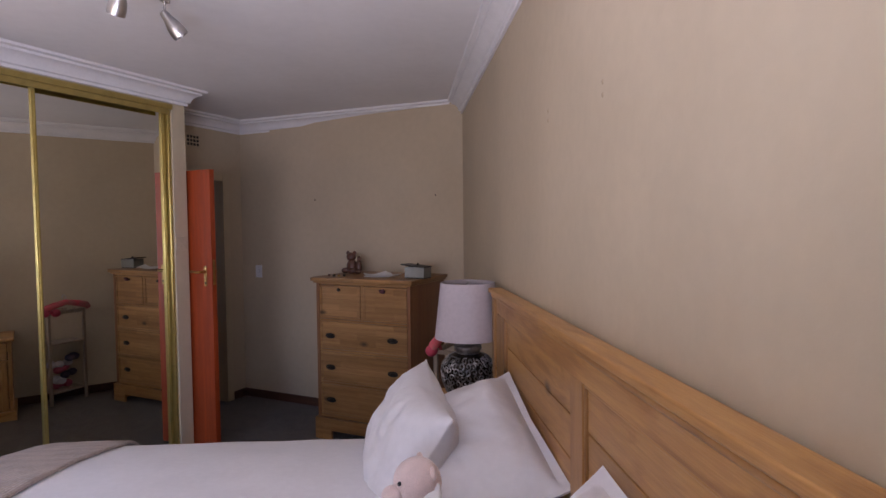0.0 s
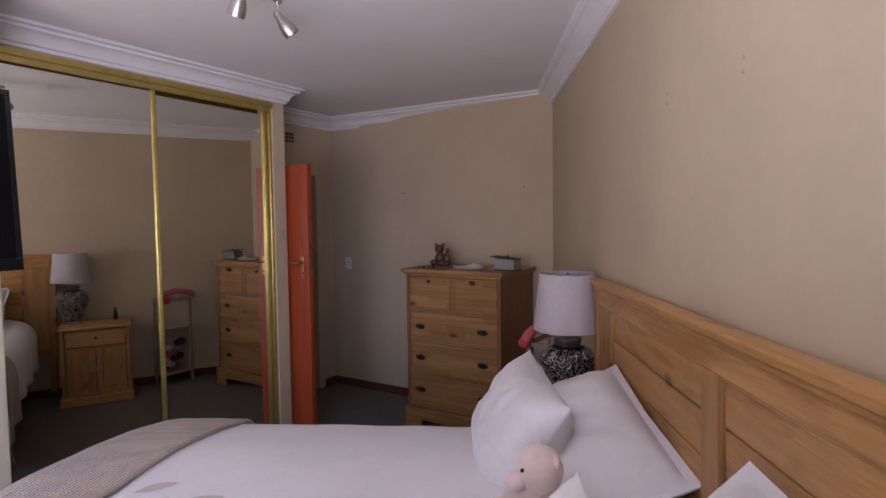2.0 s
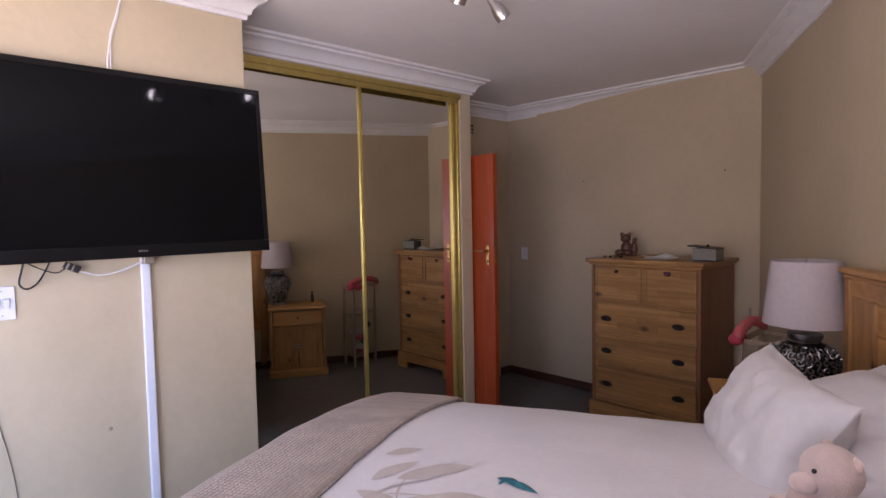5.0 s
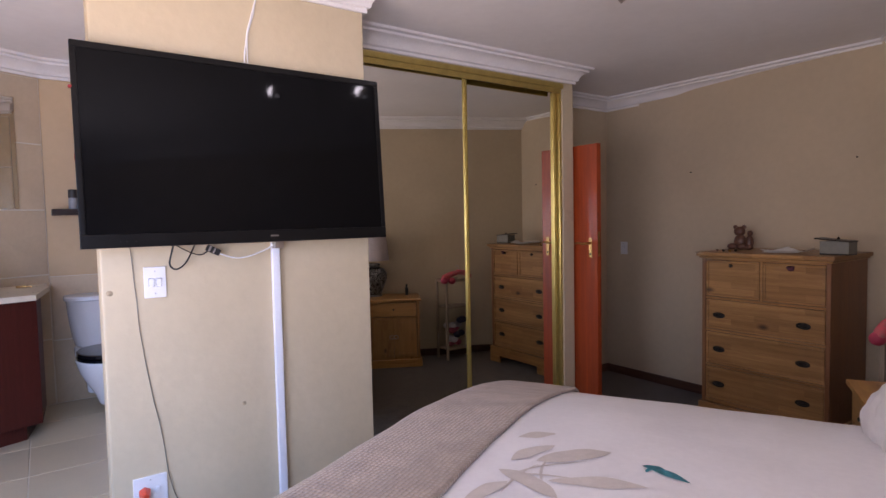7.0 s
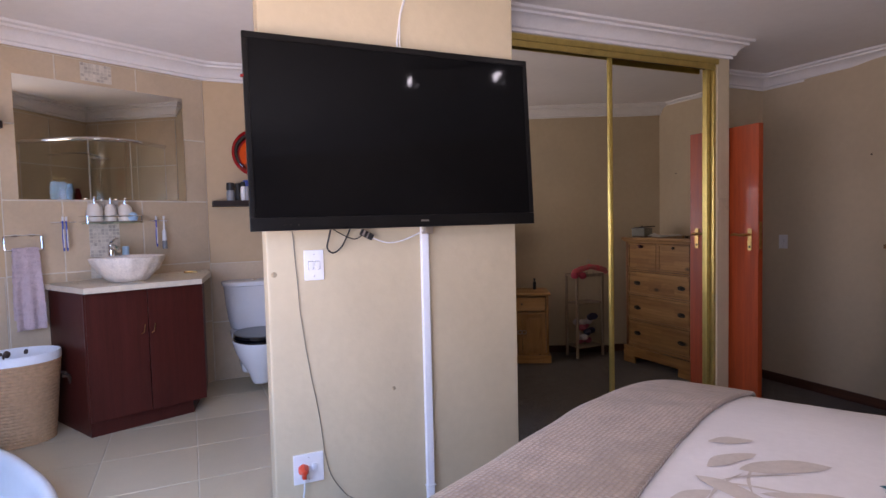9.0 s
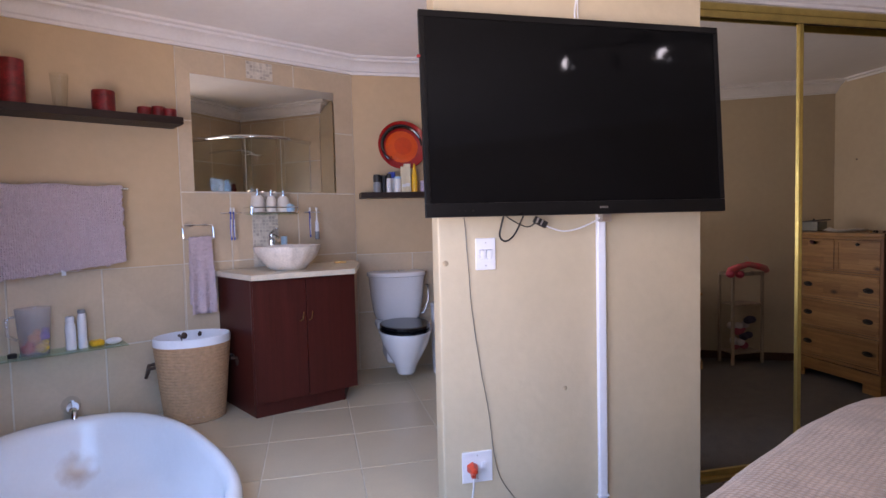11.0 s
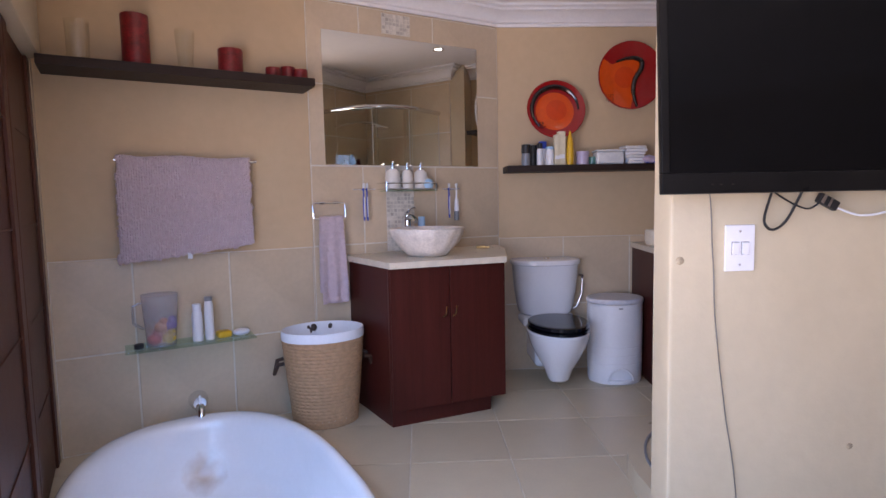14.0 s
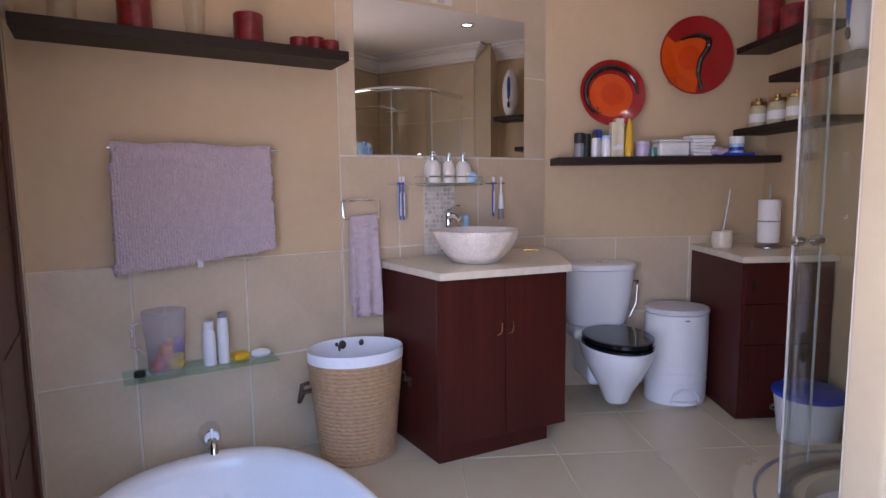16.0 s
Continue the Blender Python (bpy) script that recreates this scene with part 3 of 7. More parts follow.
def sliding_door(u0, u1, p):
    d = part("mirror_door", box_bm(p - 0.012, p - 0.004, u0 + 0.01, u1 - 0.01, 0.03, 2.43), POTDARK, wr, "sliding door with a full-height mirror")
    part("mirror", box_bm(p - 0.0035, p, u0 + 0.02, u1 - 0.02, 0.05, 2.42), MIRROR, d, "full-height silvered mirror")
    for a in (u0, u1 - 0.022):
        part("stile", joined(box_bm(p - 0.016, p + 0.014, a, a + 0.022, 0.024, 2.43, 0.004), box_bm(p + 0.012, p + 0.020, a + 0.007, a + 0.017, 0.03, 2.41, 0.003)), GOLD, d, "gold anodised stile")
    part("rail", box_bm(p - 0.016, p + 0.010, u0 + 0.025, u1 - 0.025, 0.024, 0.055, 0.003), GOLD, d)


sliding_door(0.955, 1.950, P_CLOS - 0.022)
sliding_door(1.922, 2.812, P_CLOS - 0.060)

# ---- the partition: television, socket, trunking and cables ----
tv = thing("television", "large black flat television on a wall bracket", "television", ROOM @ pose(-2.840, 0.384, 1.798, 0, -3.8, 0.5))
part("back_case", box_bm(-0.036, -0.018, -0.60, 0.60, -0.355, 0.335, 0.008), BLACKP, tv)
bez = []
for a in ((-0.02, 0.0, -0.6165, 0.6165, 0.345, 0.370), (-0.02, 0.0, -0.6165, 0.6165, -0.372, -0.322), (-0.02, 0.0, -0.6165, -0.596, -0.322, 0.345), (-0.02, 0.0, 0.596, 0.6165, -0.322, 0.345)):
    bez.append(box_bm(*a, 0.003))
part("bezel", joined(*bez), TVFRAME, tv, "glossy black bezel")
part("screen", box_bm(-0.018, -0.004, -0.596, 0.596, -0.322, 0.345), SCREEN, tv, "switched-off dark screen")
part("badge", joined(*[box_bm(-0.0005, 0.0008, y, y + 0.006, -0.350, -0.343) for y in (0.060, 0.069, 0.078, 0.087)]), STEEL, tv, "small grey maker's badge")
for y in (-0.475, -0.445, -0.495):
    part("indicator", box_bm(-0.0005, 0.001, y, y + 0.006, -0.352, -0.349), IRON, tv)
part("side_plug", box_bm(-0.014, 0.0, -0.626, -0.612, 0.198, 0.208, 0.003), mat("red_plastic", (0.30, 0.02, 0.02), 0.4), tv, "red cable end at the side")
part("bracket", joined(box_bm(-0.058, -0.036, -0.22, 0.22, -0.15, 0.12, 0.004), box_bm(-0.07, -0.03, 0.085, 0.125, -0.40, -0.34, 0.003)), STEEL, tv, "grey steel wall bracket")

sock = thing("wall_socket", "white wall socket with a red plug pushed in", "socket", ROOM @ pose(P_PART, -0.04, 0.47))
part("plate", box_bm(0, 0.008, -0.06, 0.06, -0.06, 0.06, 0.003), PLASTIC, sock)
part("rocker", box_bm(0.006, 0.014, 0.015, 0.033, -0.010, 0.016, 0.002), PLASTIC, sock)
part("plug", joined(moved(lathe_bm([(0, 0.045), (0.010, 0.043), (0.017, 0.03), (0.022, 0.012), (0.023, 0.0)], 6, 1.0, 1.0), pose(0.009, -0.022, 0.0, 0, 90, 0)), box_bm(0.012, 0.036, -0.030, -0.014, -0.034, -0.012, 0.004)), mat("orange_red_plastic", (0.62, 0.06, 0.025), 0.35), sock, "orange-red plug")
for z in (-0.045, 0.045):
    part("screw", moved(lathe_bm([(0, 0), (0.003, 0), (0.003, 0.0015), (0, 0.0015)], 8), pose(0.008, 0.0, z, 0, 90, 0)), STEEL, sock)
wire_p = P_PART + 0.004
solid("plug_cable", tube_bm([(wire_p + 0.03, -0.063, 0.44), (wire_p + 0.028, -0.064, 0.40), (wire_p + 0.015, -0.075, 0.30), (wire_p + 0.01, -0.08, 0.15), (wire_p + 0.02, -0.06, 0.008), (wire_p + 0.10, 0.1, 0.006)], 0.0035, 6), PLASTIC, "white mains cable hanging from the red plug", "cable", ROOM)


GREYW = mat("grey_cable_sheath", (0.16, 0.14, 0.12), 0.5)


def wiggle(pts, n=6, amp=0.003, seed=3):
    """A slightly wandering line through the given points."""
    P = [Vector(p) for p in pts]
    out = []
    for i in range(len(P) - 1):
        a, b, c, d = P[max(i - 1, 0)], P[i], P[i + 1], P[min(i + 2, len(P) - 1)]
        for k in range(n):
            s = k / n
            q = 0.5 * ((2 * b) + (c - a) * s + (2 * a - 5 * b + 4 * c - d) * s * s + (-a + 3 * b - 3 * c + d) * s ** 3)
            w = noise.noise_vector(q * 9 + Vector((seed, 0, 0))) * amp
            out.append(q + Vector((0, w.y, w.z)))
    return out + [P[-1]]


solid("thin_cable", tube_bm(wiggle([(wire_p - 0.002, -0.075, 1.45), (wire_p, -0.07, 1.40), (wire_p, -0.06, 1.28), (wire_p, -0.05, 1.09), (wire_p, -0.02, 0.86), (wire_p, 0.01, 0.67), (wire_p, 0.04, 0.45), (wire_p, 0.10, 0.34), (wire_p, 0.17, 0.27), (wire_p, 0.26, 0.10), (wire_p, 0.30, 0.006)]), 0.0017, 5), GREYW, "thin dark cable hanging down the partition", "cable", ROOM)
solid("cable_trunking", joined(box_bm(P_PART, P_PART + 0.022, 0.466, 0.502, 0.0, 1.44, 0.006, 3), box_bm(P_PART, P_PART + 0.026, 0.462, 0.506, 0.29, 0.293)), mat("white_pvc", (0.78, 0.80, 0.86), 0.35, vary=0.02), "white plastic cable trunking up the partition", "trunking", ROOM)
solid("tv_cable_loop", tube_bm(wiggle([(wire_p + 0.03, 0.17, 1.47), (wire_p + 0.02, 0.15, 1.41), (wire_p + 0.02, 0.12, 1.355), (wire_p + 0.02, 0.085, 1.332), (wire_p + 0.02, 0.062, 1.352), (wire_p + 0.02, 0.072, 1.40), (wire_p + 0.03, 0.085, 1.46)]), 0.0035, 6), BLACKP, "black cable hanging in a loop below the television", "cable", ROOM)
solid("tv_cable_thin", tube_bm(wiggle([(wire_p + 0.03, 0.06, 1.45), (wire_p + 0.02, 0.10, 1.418), (wire_p + 0.02, 0.17, 1.385), (wire_p + 0.02, 0.205, 1.40)]), 0.0025, 6), BLACKP, "thin black cable running to a small adapter", "cable", ROOM)
ad = thing("cable_adapter", "small grey and black cable adapter hanging below the television", "adapter", ROOM @ pose(wire_p + 0.02, 0.225, 1.40, -28, 0, 0))
part("body", box_bm(-0.008, 0.008, -0.028, 0.028, -0.013, 0.013, 0.003), BLACKP, ad)
part("stripe", joined(box_bm(0.008, 0.009, -0.02, -0.012, -0.011, 0.011), box_bm(0.008, 0.009, 0.0, 0.006, -0.011, 0.011)), STEEL, ad)
solid("tv_cable_white", tube_bm(wiggle([(wire_p + 0.02, 0.25, 1.385), (wire_p + 0.02, 0.31, 1.365), (wire_p + 0.02, 0.38, 1.372), (wire_p + 0.025, 0.45, 1.40), (wire_p + 0.03, 0.485, 1.425)]), 0.003, 6), PLASTIC, "white cable running from the adapter into the trunking", "cable", ROOM)
solid("aerial_cable", tube_bm(wiggle([(wire_p + 0.02, 0.386, 2.14), (wire_p + 0.005, 0.386, 2.20), (wire_p, 0.40, 2.30), (wire_p, 0.42, 2.38), (wire_p, 0.445, 2.47), (wire_p, 0.45, 2.49)], amp=0.006), 0.004, 6), PLASTIC, "white aerial cable running up the partition", "cable", ROOM)
solid("aerial_cable", tube_bm(wiggle([(wire_p + 0.02, 0.40, 2.14), (wire_p + 0.006, 0.398, 2.21), (wire_p, 0.408, 2.31), (wire_p, 0.428, 2.40), (wire_p, 0.452, 2.49)], amp=0.008, seed=8), 0.003, 6), PLASTIC, "white aerial cable running up the partition", "cable", ROOM)
solid("floor_cable", tube_bm(wiggle([(wire_p + 0.01, 0.484, 0.008), (wire_p + 0.05, 0.47, 0.012), (wire_p + 0.12, 0.42, 0.006)]), 0.004, 6), BLACKP, "black cable coming out of the trunking at the floor", "cable", ROOM)
KNOT = mat("old_filler_patch", (0.44, 0.34, 0.22), 0.8, vary=0.25, scale=30)
solid("plugged_hole", lathe_bm([(0, 0.003), (0.007, 0.002), (0.011, 0.0)], 10, 1, 1.1, False), KNOT, "plugged screw hole in the partition's edge", "wall mark", ROOM @ pose(P_PART, -0.145, 1.255, 0, 90, 0))
solid("plugged_hole", lathe_bm([(0, 0.002), (0.006, 0.0015), (0.009, 0.0)], 9, 1, 1, False), KNOT, "plugged screw hole in the partition", "wall mark", ROOM @ pose(P_PART, 0.33, 0.74, 0, 90, 0))

# ---- ceiling spotlight bar ----
BULB = glow("lit_bulb", (0.86, 0.93, 1.0), 9)
sp = thing("spotlight_bar", "brushed steel ceiling bar with four adjustable spotlights", "ceiling light", pose(-1.085, 2.03, CEILZ, 0, 0, -8.5))
part("bar", box_bm(-0.012, 0.012, -0.43, 0.43, -0.045, -0.026, 0.004), STEEL, sp)
part("rose", lathe_bm([(0, 0), (0.055, 0), (0.055, -0.02), (0.045, -0.027), (0, -0.027)], 24), STEEL, sp)
for y, ax, az, lit in ((0.405, 38, 40, False), (0.135, 30, 150, True), (-0.135, 25, 20, False), (-0.405, 32, 165, True)):
    hm = pose(0, y, -0.05) @ pose(0, 0, -0.045, 0, 0, az) @ pose(0, 0, 0, 0, -ax, 0)
    h = part("spot_head", moved(lathe_bm([(0.0, 0.015), (0.014, 0.012), (0.018, 0.0), (0.020, -0.02), (0.030, -0.05), (0.034, -0.075), (0.033, -0.100), (0.030, -0.100), (0.029, -0.085), (0, -0.085)], 24), hm), STEEL, sp)
    part("stem", tube_bm([(0, y, -0.044), (0, y, -0.10)], 0.005), STEEL, h)
    part("bulb", moved(lathe_bm([(0, -0.088), (0.015, -0.087), (0, -0.0865)], 20), hm), BULB if lit else PLASTIC, h, "lit white bulb" if lit else "")

# ---- bed ----
TOPZ = 0.845


def sag(x, y):
    """Height of the made bed's top, soft and slightly uneven, falling away at its sides and foot."""
    z = TOPZ - 0.072 * max(0.0, (y - 1.5) / 0.7) ** 2 - 0.02 * max(0.0, (0.9 - y)) ** 2
    z += 0.012 * noise.noise(Vector((x * 1.6, y * 1.6, 0))) + 0.004 * noise.noise(Vector((x * 6, y * 6, 2)))
    return z


def drape(s, t, x0, x1, y0, y1, hem, lift=0.0, r=0.13):
    """A cloth over the bed: s runs from the foot, t across; past the edges it hangs down."""
    X, Y = x0 - hem + (x1 - x0 + hem) * s, y0 - hem + (y1 - y0 + 2 * hem) * t

    def bend(v, lo, hi):
        # arc over the rounded edge, then straight down
        if v < lo + r:
            a = (lo + r - v) / r
            if a < math.pi / 2:
                return lo + r - r * math.sin(a), r - r * math.cos(a)
            return lo, r + (a - math.pi / 2) * r
        if v > hi - r:
            a = (v - hi + r) / r
            if a < math.pi / 2:
                return hi - r + r * math.sin(a), r - r * math.cos(a)
            return hi, r + (a - math.pi / 2) * r
        return v, 0.0
    px, dx = bend(X, x0, 99)
    py, dy = bend(Y, y0, y1)
    z = sag(px, py) - max(dx, dy) - 0.35 * min(dx, dy)
    hang = max(dx, dy)
    f = 0.014 * hang * 6
    px -= (f * math.sin(Y * 17) * 0.5 + lift) if dx > dy else 0
    py += ((f * math.sin(X * 15) * 0.5) + lift) * (1 if Y > (y0 + y1) / 2 else -1) if dy >= dx and dy > 0 else 0
    return (px, py, max(0.05, z + lift))


bed = thing("bed", "large pine bed with a panelled headboard", "bed")
part("base", box_bm(-1.50, 0.34, 0.56, 2.34, 0.14, 0.36, 0.02), mat("dark_bed_base_cloth", (0.05, 0.04, 0.035), 0.9), bed, "dark fabric bed base")
for x in (-1.42, 0.24):
    for y in (0.64, 2.26):
        part("leg", moved(lathe_bm([(0.028, 0), (0.03, 0.01), (0.03, 0.15)], 14), pose(x, y, 0)), IRON, bed)
HB = HEAD @ pose(-0.012, 2.57, 0, -1.25, 0, 0)     # the headboard leans a little along its length
hbm = Matrix(HB)


def hb(name, b, material, label=""):
    o = part(name, b, material, bed, label)
    o.matrix_local = hbm
    return o


hb("headboard_ledge", joined(box_bm(-0.066, 0.0, -2.16, 0.02, 1.312, 1.334, 0.006, 3), box_bm(-0.056, 0.0, -2.14, 0.004, 1.292, 1.312, 0.008, 3)), PINE, "pine ledge along the top of the headboard")
hb("headboard_rail", box_bm(-0.040, -0.004, -2.07, -0.055, 1.226, 1.293, 0.003), PINE)
hb("headboard_rail", box_bm(-0.040, -0.004, -2.07, -0.055, 0.42, 0.52, 0.003), PINE)
for y0, y1 in ((-0.055, 0.0), (-2.13, -2.07)):
    hb("post", box_bm(-0.052, 0.0, y0, y1, 0.06, 1.292, 0.005), PINE_Z)
for y0, y1 in ((-0.25, -0.056), (-1.29, -1.19), (-2.069, -1.98)):
    hb("stile", box_bm(-0.0405, -0.004, y0, y1, 0.52, 1.226, 0.003), PINE_Z)
for y0, y1 in ((-1.19, -0.25), (-1.98, -1.29)):
    for k in range(6):
        z0 = 0.52 + k * 0.1176
        hb("plank", box_bm(-0.028, -0.006, y0, y1, z0 + 0.0015, z0 + 0.1161, 0.005), PINE)
    for yy in (y0, y1 - 0.010):
        hb("bead", box_bm(-0.036, -0.024, yy, yy + 0.010, 0.52, 1.216, 0.004), PINE_Z)
    hb("bead", box_bm(-0.036, -0.024, y0, y1, 1.216, 1.226, 0.004), PINE)

mattress = solid("mattress", box_bm(-1.50, 0.33, 0.55, 2.34, 0.362, 0.70, 0.06, 4), LINEN, "thick white mattress on the bed base", "mattress")
duvet = thing("duvet", "white cotton duvet printed with taupe leaves and a teal butterfly", "duvet")
bmd = grid_bm(64, 64, lambda s, t: drape(s, t, -1.60, 0.30, 0.46, 2.44, 0.33))
dv = part("cover", bmd, LINEN, duvet)
dv.modifiers.new("thickness", "SOLIDIFY").thickness = 0.02
dv.modifiers["thickness"].offset = -1


def print_bm(cx, cy, a, w, l, kind="leaf", n=16):
    """A printed motif lying on the duvet: a leaf of length l and width w, turned by a degrees."""
    bm = bmesh.new()
    ca, sa = math.cos(radians(a)), math.sin(radians(a))
    rows = []
    for i in range(n + 1):
        s = i / n
        half = w / 2 * (math.sin(math.pi * s) ** 0.8) * (1 + 0.12 * math.sin(9 * s + a))
        row = []
        for k in (-1, -0.5, 0, 0.5, 1):
            lx, ly = (s - 0.5) * l, k * half + 0.06 * l * math.sin(math.pi * s)
            x, y = cx + lx * ca - ly * sa, cy + lx * sa + ly * ca
            row.append(bm.verts.new((x, y, sag(x, y) + 0.0025)))
        rows.append(row)
    for r0, r1 in zip(rows, rows[1:]):
        for k in range(4):
            if (r0[k].co - r0[k + 1].co).length + (r1[k].co - r1[k + 1].co).length > 1e-5:
                bm.faces.new((r0[k], r0[k + 1], r1[k + 1], r1[k]))
    bmesh.ops.remove_doubles(bm, verts=bm.verts, dist=1e-5)
    bmesh.ops.recalc_face_normals(bm, faces=bm.faces)
    if bm.faces and bm.faces[:][0].normal.z < 0:
        bmesh.ops.reverse_faces(bm, faces=bm.faces)
    return bm


for cx, cy, a, w, l in ((-0.95, 1.42, 38, 0.075, 0.22), (-0.86, 1.285, 15, 0.055, 0.24), (-1.09, 1.53, 35, 0.05, 0.12), (-1.06, 1.40, 62, 0.05, 0.17), (-1.02, 1.22, -25, 0.06, 0.20), (-1.09, 1.13, 70, 0.05, 0.16)):
    part("leaf_print", print_bm(cx, cy, a, w, l), LEAFP, duvet, "taupe printed leaf")
for cx, cy, a, l in ((-0.99, 1.33, 45, 0.22), (-0.96, 1.27, 12, 0.26), (-1.04, 1.24, 80, 0.20), (-1.0, 1.31, 100, 0.14)):
    part("stem_print", print_bm(cx, cy, a, 0.008, l), LEAFP, duvet, "taupe printed stem")
for cx, cy, a, w, l in ((-0.715, 1.413, -22, 0.030, 0.13), (-0.745, 1.436, -5, 0.028, 0.06), (-0.755, 1.420, 70, 0.012, 0.04)):
    part("butterfly_print", print_bm(cx, cy, a, w, l), TEAL, duvet, "teal printed butterfly wing")

# knitted throw over the foot
KN = THROW.node_tree
kb, kco = KN.nodes["Principled BSDF"], KN.nodes.new("ShaderNodeTexCoord")
kw = KN.nodes.new("ShaderNodeTexVoronoi")
kw.inputs["Scale"].default_value = 75
kw.inputs["Randomness"].default_value = 0.25
kp = KN.nodes.new("ShaderNodeBump")
kp.inputs["Strength"].default_value, kp.inputs["Distance"].default_value = 0.9, 0.006
KN.links.new(kco.outputs["Object"], kw.inputs["Vector"])
KN.links.new(kw.outputs["Distance"], kp.inputs["Height"])
KN.links.new(kp.outputs[0], kb.inputs["Normal"])
# shade between the stitches is painted into the knit's colour
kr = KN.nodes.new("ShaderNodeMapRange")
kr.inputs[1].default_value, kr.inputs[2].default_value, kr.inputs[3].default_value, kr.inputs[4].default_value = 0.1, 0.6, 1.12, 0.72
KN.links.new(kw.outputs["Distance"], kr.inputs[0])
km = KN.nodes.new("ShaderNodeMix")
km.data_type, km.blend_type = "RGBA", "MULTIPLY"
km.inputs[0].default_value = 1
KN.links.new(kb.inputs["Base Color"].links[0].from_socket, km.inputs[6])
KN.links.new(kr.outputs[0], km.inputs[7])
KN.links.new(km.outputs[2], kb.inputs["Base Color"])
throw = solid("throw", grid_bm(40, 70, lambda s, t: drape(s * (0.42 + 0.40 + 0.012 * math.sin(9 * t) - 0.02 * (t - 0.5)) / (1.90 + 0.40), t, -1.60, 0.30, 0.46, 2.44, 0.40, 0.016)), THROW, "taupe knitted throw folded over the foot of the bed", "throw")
throw.modifiers.new("thickness", "SOLIDIFY").thickness = 0.012


def pillow_bm(w, h, d, flange=0.0, n=40, seed=0, ears=0.07):
    """A stuffed pillow standing in x (width) and z (height), with pinched corners, creases and a flat flange."""
    bm = bmesh.new()
    sides = []
    for sgn in (1, -1):
        g = []
        for i in range(n + 1):
            row = []
            for j in range(n + 1):
                u, v = 2 * i / n - 1, 2 * j / n - 1
                iu, iv = max(-1, min(1, u * (1 + 2 * flange / w))), max(-1, min(1, v * (1 + 2 * flange / h)))
                fat = ((1 - abs(iu) ** 2.6) * (1 - abs(iv) ** 2.6)) ** 0.55
                pinch = 1 - ears * (1 - abs(u * v)) * (abs(u) ** 6 + abs(v) ** 6) * (1 if not flange else 0.4)
                crease = 0.16 * noise.noise(Vector((u * 2.4 + seed, v * 2.4, sgn))) + 0.13 * noise.noise(Vector((u * 6 + seed, v * 2.5, sgn))) + 0.05 * noise.noise(Vector((u * 11 + v * 5 + seed, v * 7 - u * 4, sgn)))
                p = (u * w / 2 * pinch, sgn * (d / 2 * fat * (1 + crease) + 0.003), v * h / 2 * pinch)
                row.append(bm.verts.new(p))
            g.append(row)
        for i in range(n):
            for j in range(n):
                q = (g[i][j], g[i + 1][j], g[i + 1][j + 1], g[i][j + 1])
                bm.faces.new(q if sgn < 0 else q[::-1])
        sides.append(g)
    a, b = sides
    rim = [(i, 0) for i in range(n)] + [(n, j) for j in range(n)] + [(i, n) for i in range(n, 0, -1)] + [(0, j) for j in range(n, 0, -1)]
    for k in range(len(rim)):
        (i, j), (x, y) = rim[k], rim[(k + 1) % len(rim)]
        bm.faces.new((a[i][j], a[x][y], b[x][y], b[i][j]))
    bmesh.ops.recalc_face_normals(bm, faces=bm.faces)
    return bm


def pillow(m, w, h, d, flange, seed, label, ears=0.07):
    ob = solid("pillow", pillow_bm(w, h, d, flange, seed=seed, ears=ears), LINEN, label, "pillow", m, group="pillows on the bed")
    for p in ob.data.polygons:
        p.use_smooth = True
    return ob


# width along y, leaning back towards the headboard
def lean(x, y, z, back, turn=0, tip=0):
    return pose(x, y, z, 0, 0, 90 + turn) @ pose(0, 0, 0, back, tip, 0)


pillow(lean(0.150, 1.835, 0.875, 64, 2, -6), 0.84, 0.52, 0.25, 0.03, 1, "white pillow with a flat border lying against the headboard", 0.12)
pillow(lean(-0.035, 1.915, 0.905, 30, 5, 0), 0.72, 0.41, 0.23, 0.0, 5, "plump white cushion leaning on a pillow", 0.15)
pillow(lean(0.195, 0.71, 0.965, 50, 2), 0.82, 0.52, 0.20, 0.03, 9, "white pillow with a flat border lying against the headboard", 0.12)
pillow(lean(-0.06, 0.70, 0.95, 30, 2, 0), 0.70, 0.44, 0.24, 0.0, 13, "plump white cushion leaning on a pillow", 0.15)


def ball_bm(x, y, z, rx, ry=None, rz=None, n=20):
    b = bmesh.new()
    bmesh.ops.create_uvsphere(b, u_segments=n, v_segments=n // 2 + 2, radius=1)
    b.transform(Matrix.LocRotScale((x, y, z), None, (rx, ry or rx, rz or rx)))
    return b


PINK = mat("pale_pink_plush", (0.80, 0.62, 0.56), 0.95, vary=0.05, scale=25, bump=0.5, bscale=260, sheen=0.5)
pig = joined(ball_bm(0, 0, 0.05, 0.085, 0.085, 0.075), ball_bm(0.01, -0.01, 0.155, 0.068, 0.07, 0.066), ball_bm(-0.062, -0.03, 0.135, 0.032, 0.03, 0.026), ball_bm(-0.07, -0.05, 0.06, 0.03, 0.045, 0.03),
             ball_bm(0.045, -0.05, 0.19, 0.010, 0.022, 0.018), ball_bm(0.03, 0.045, 0.195, 0.010, 0.022, 0.018), ball_bm(-0.06, 0.07, 0.02, 0.04, 0.05, 0.03), ball_bm(-0.065, -0.07, 0.015, 0.045, 0.05, 0.03))
toy = solid("plush_toy", pig, PINK, "pale pink plush toy pig sitting against a cushion", "soft toy", pose(-0.015, 1.43, TOPZ - 0.012, 0, 0, 12) @ Matrix.Scale(0.92, 4))
toy.data.materials.append(BLACKP)
eye_bm = bmesh.new()
eye_bm.from_mesh(toy.data)
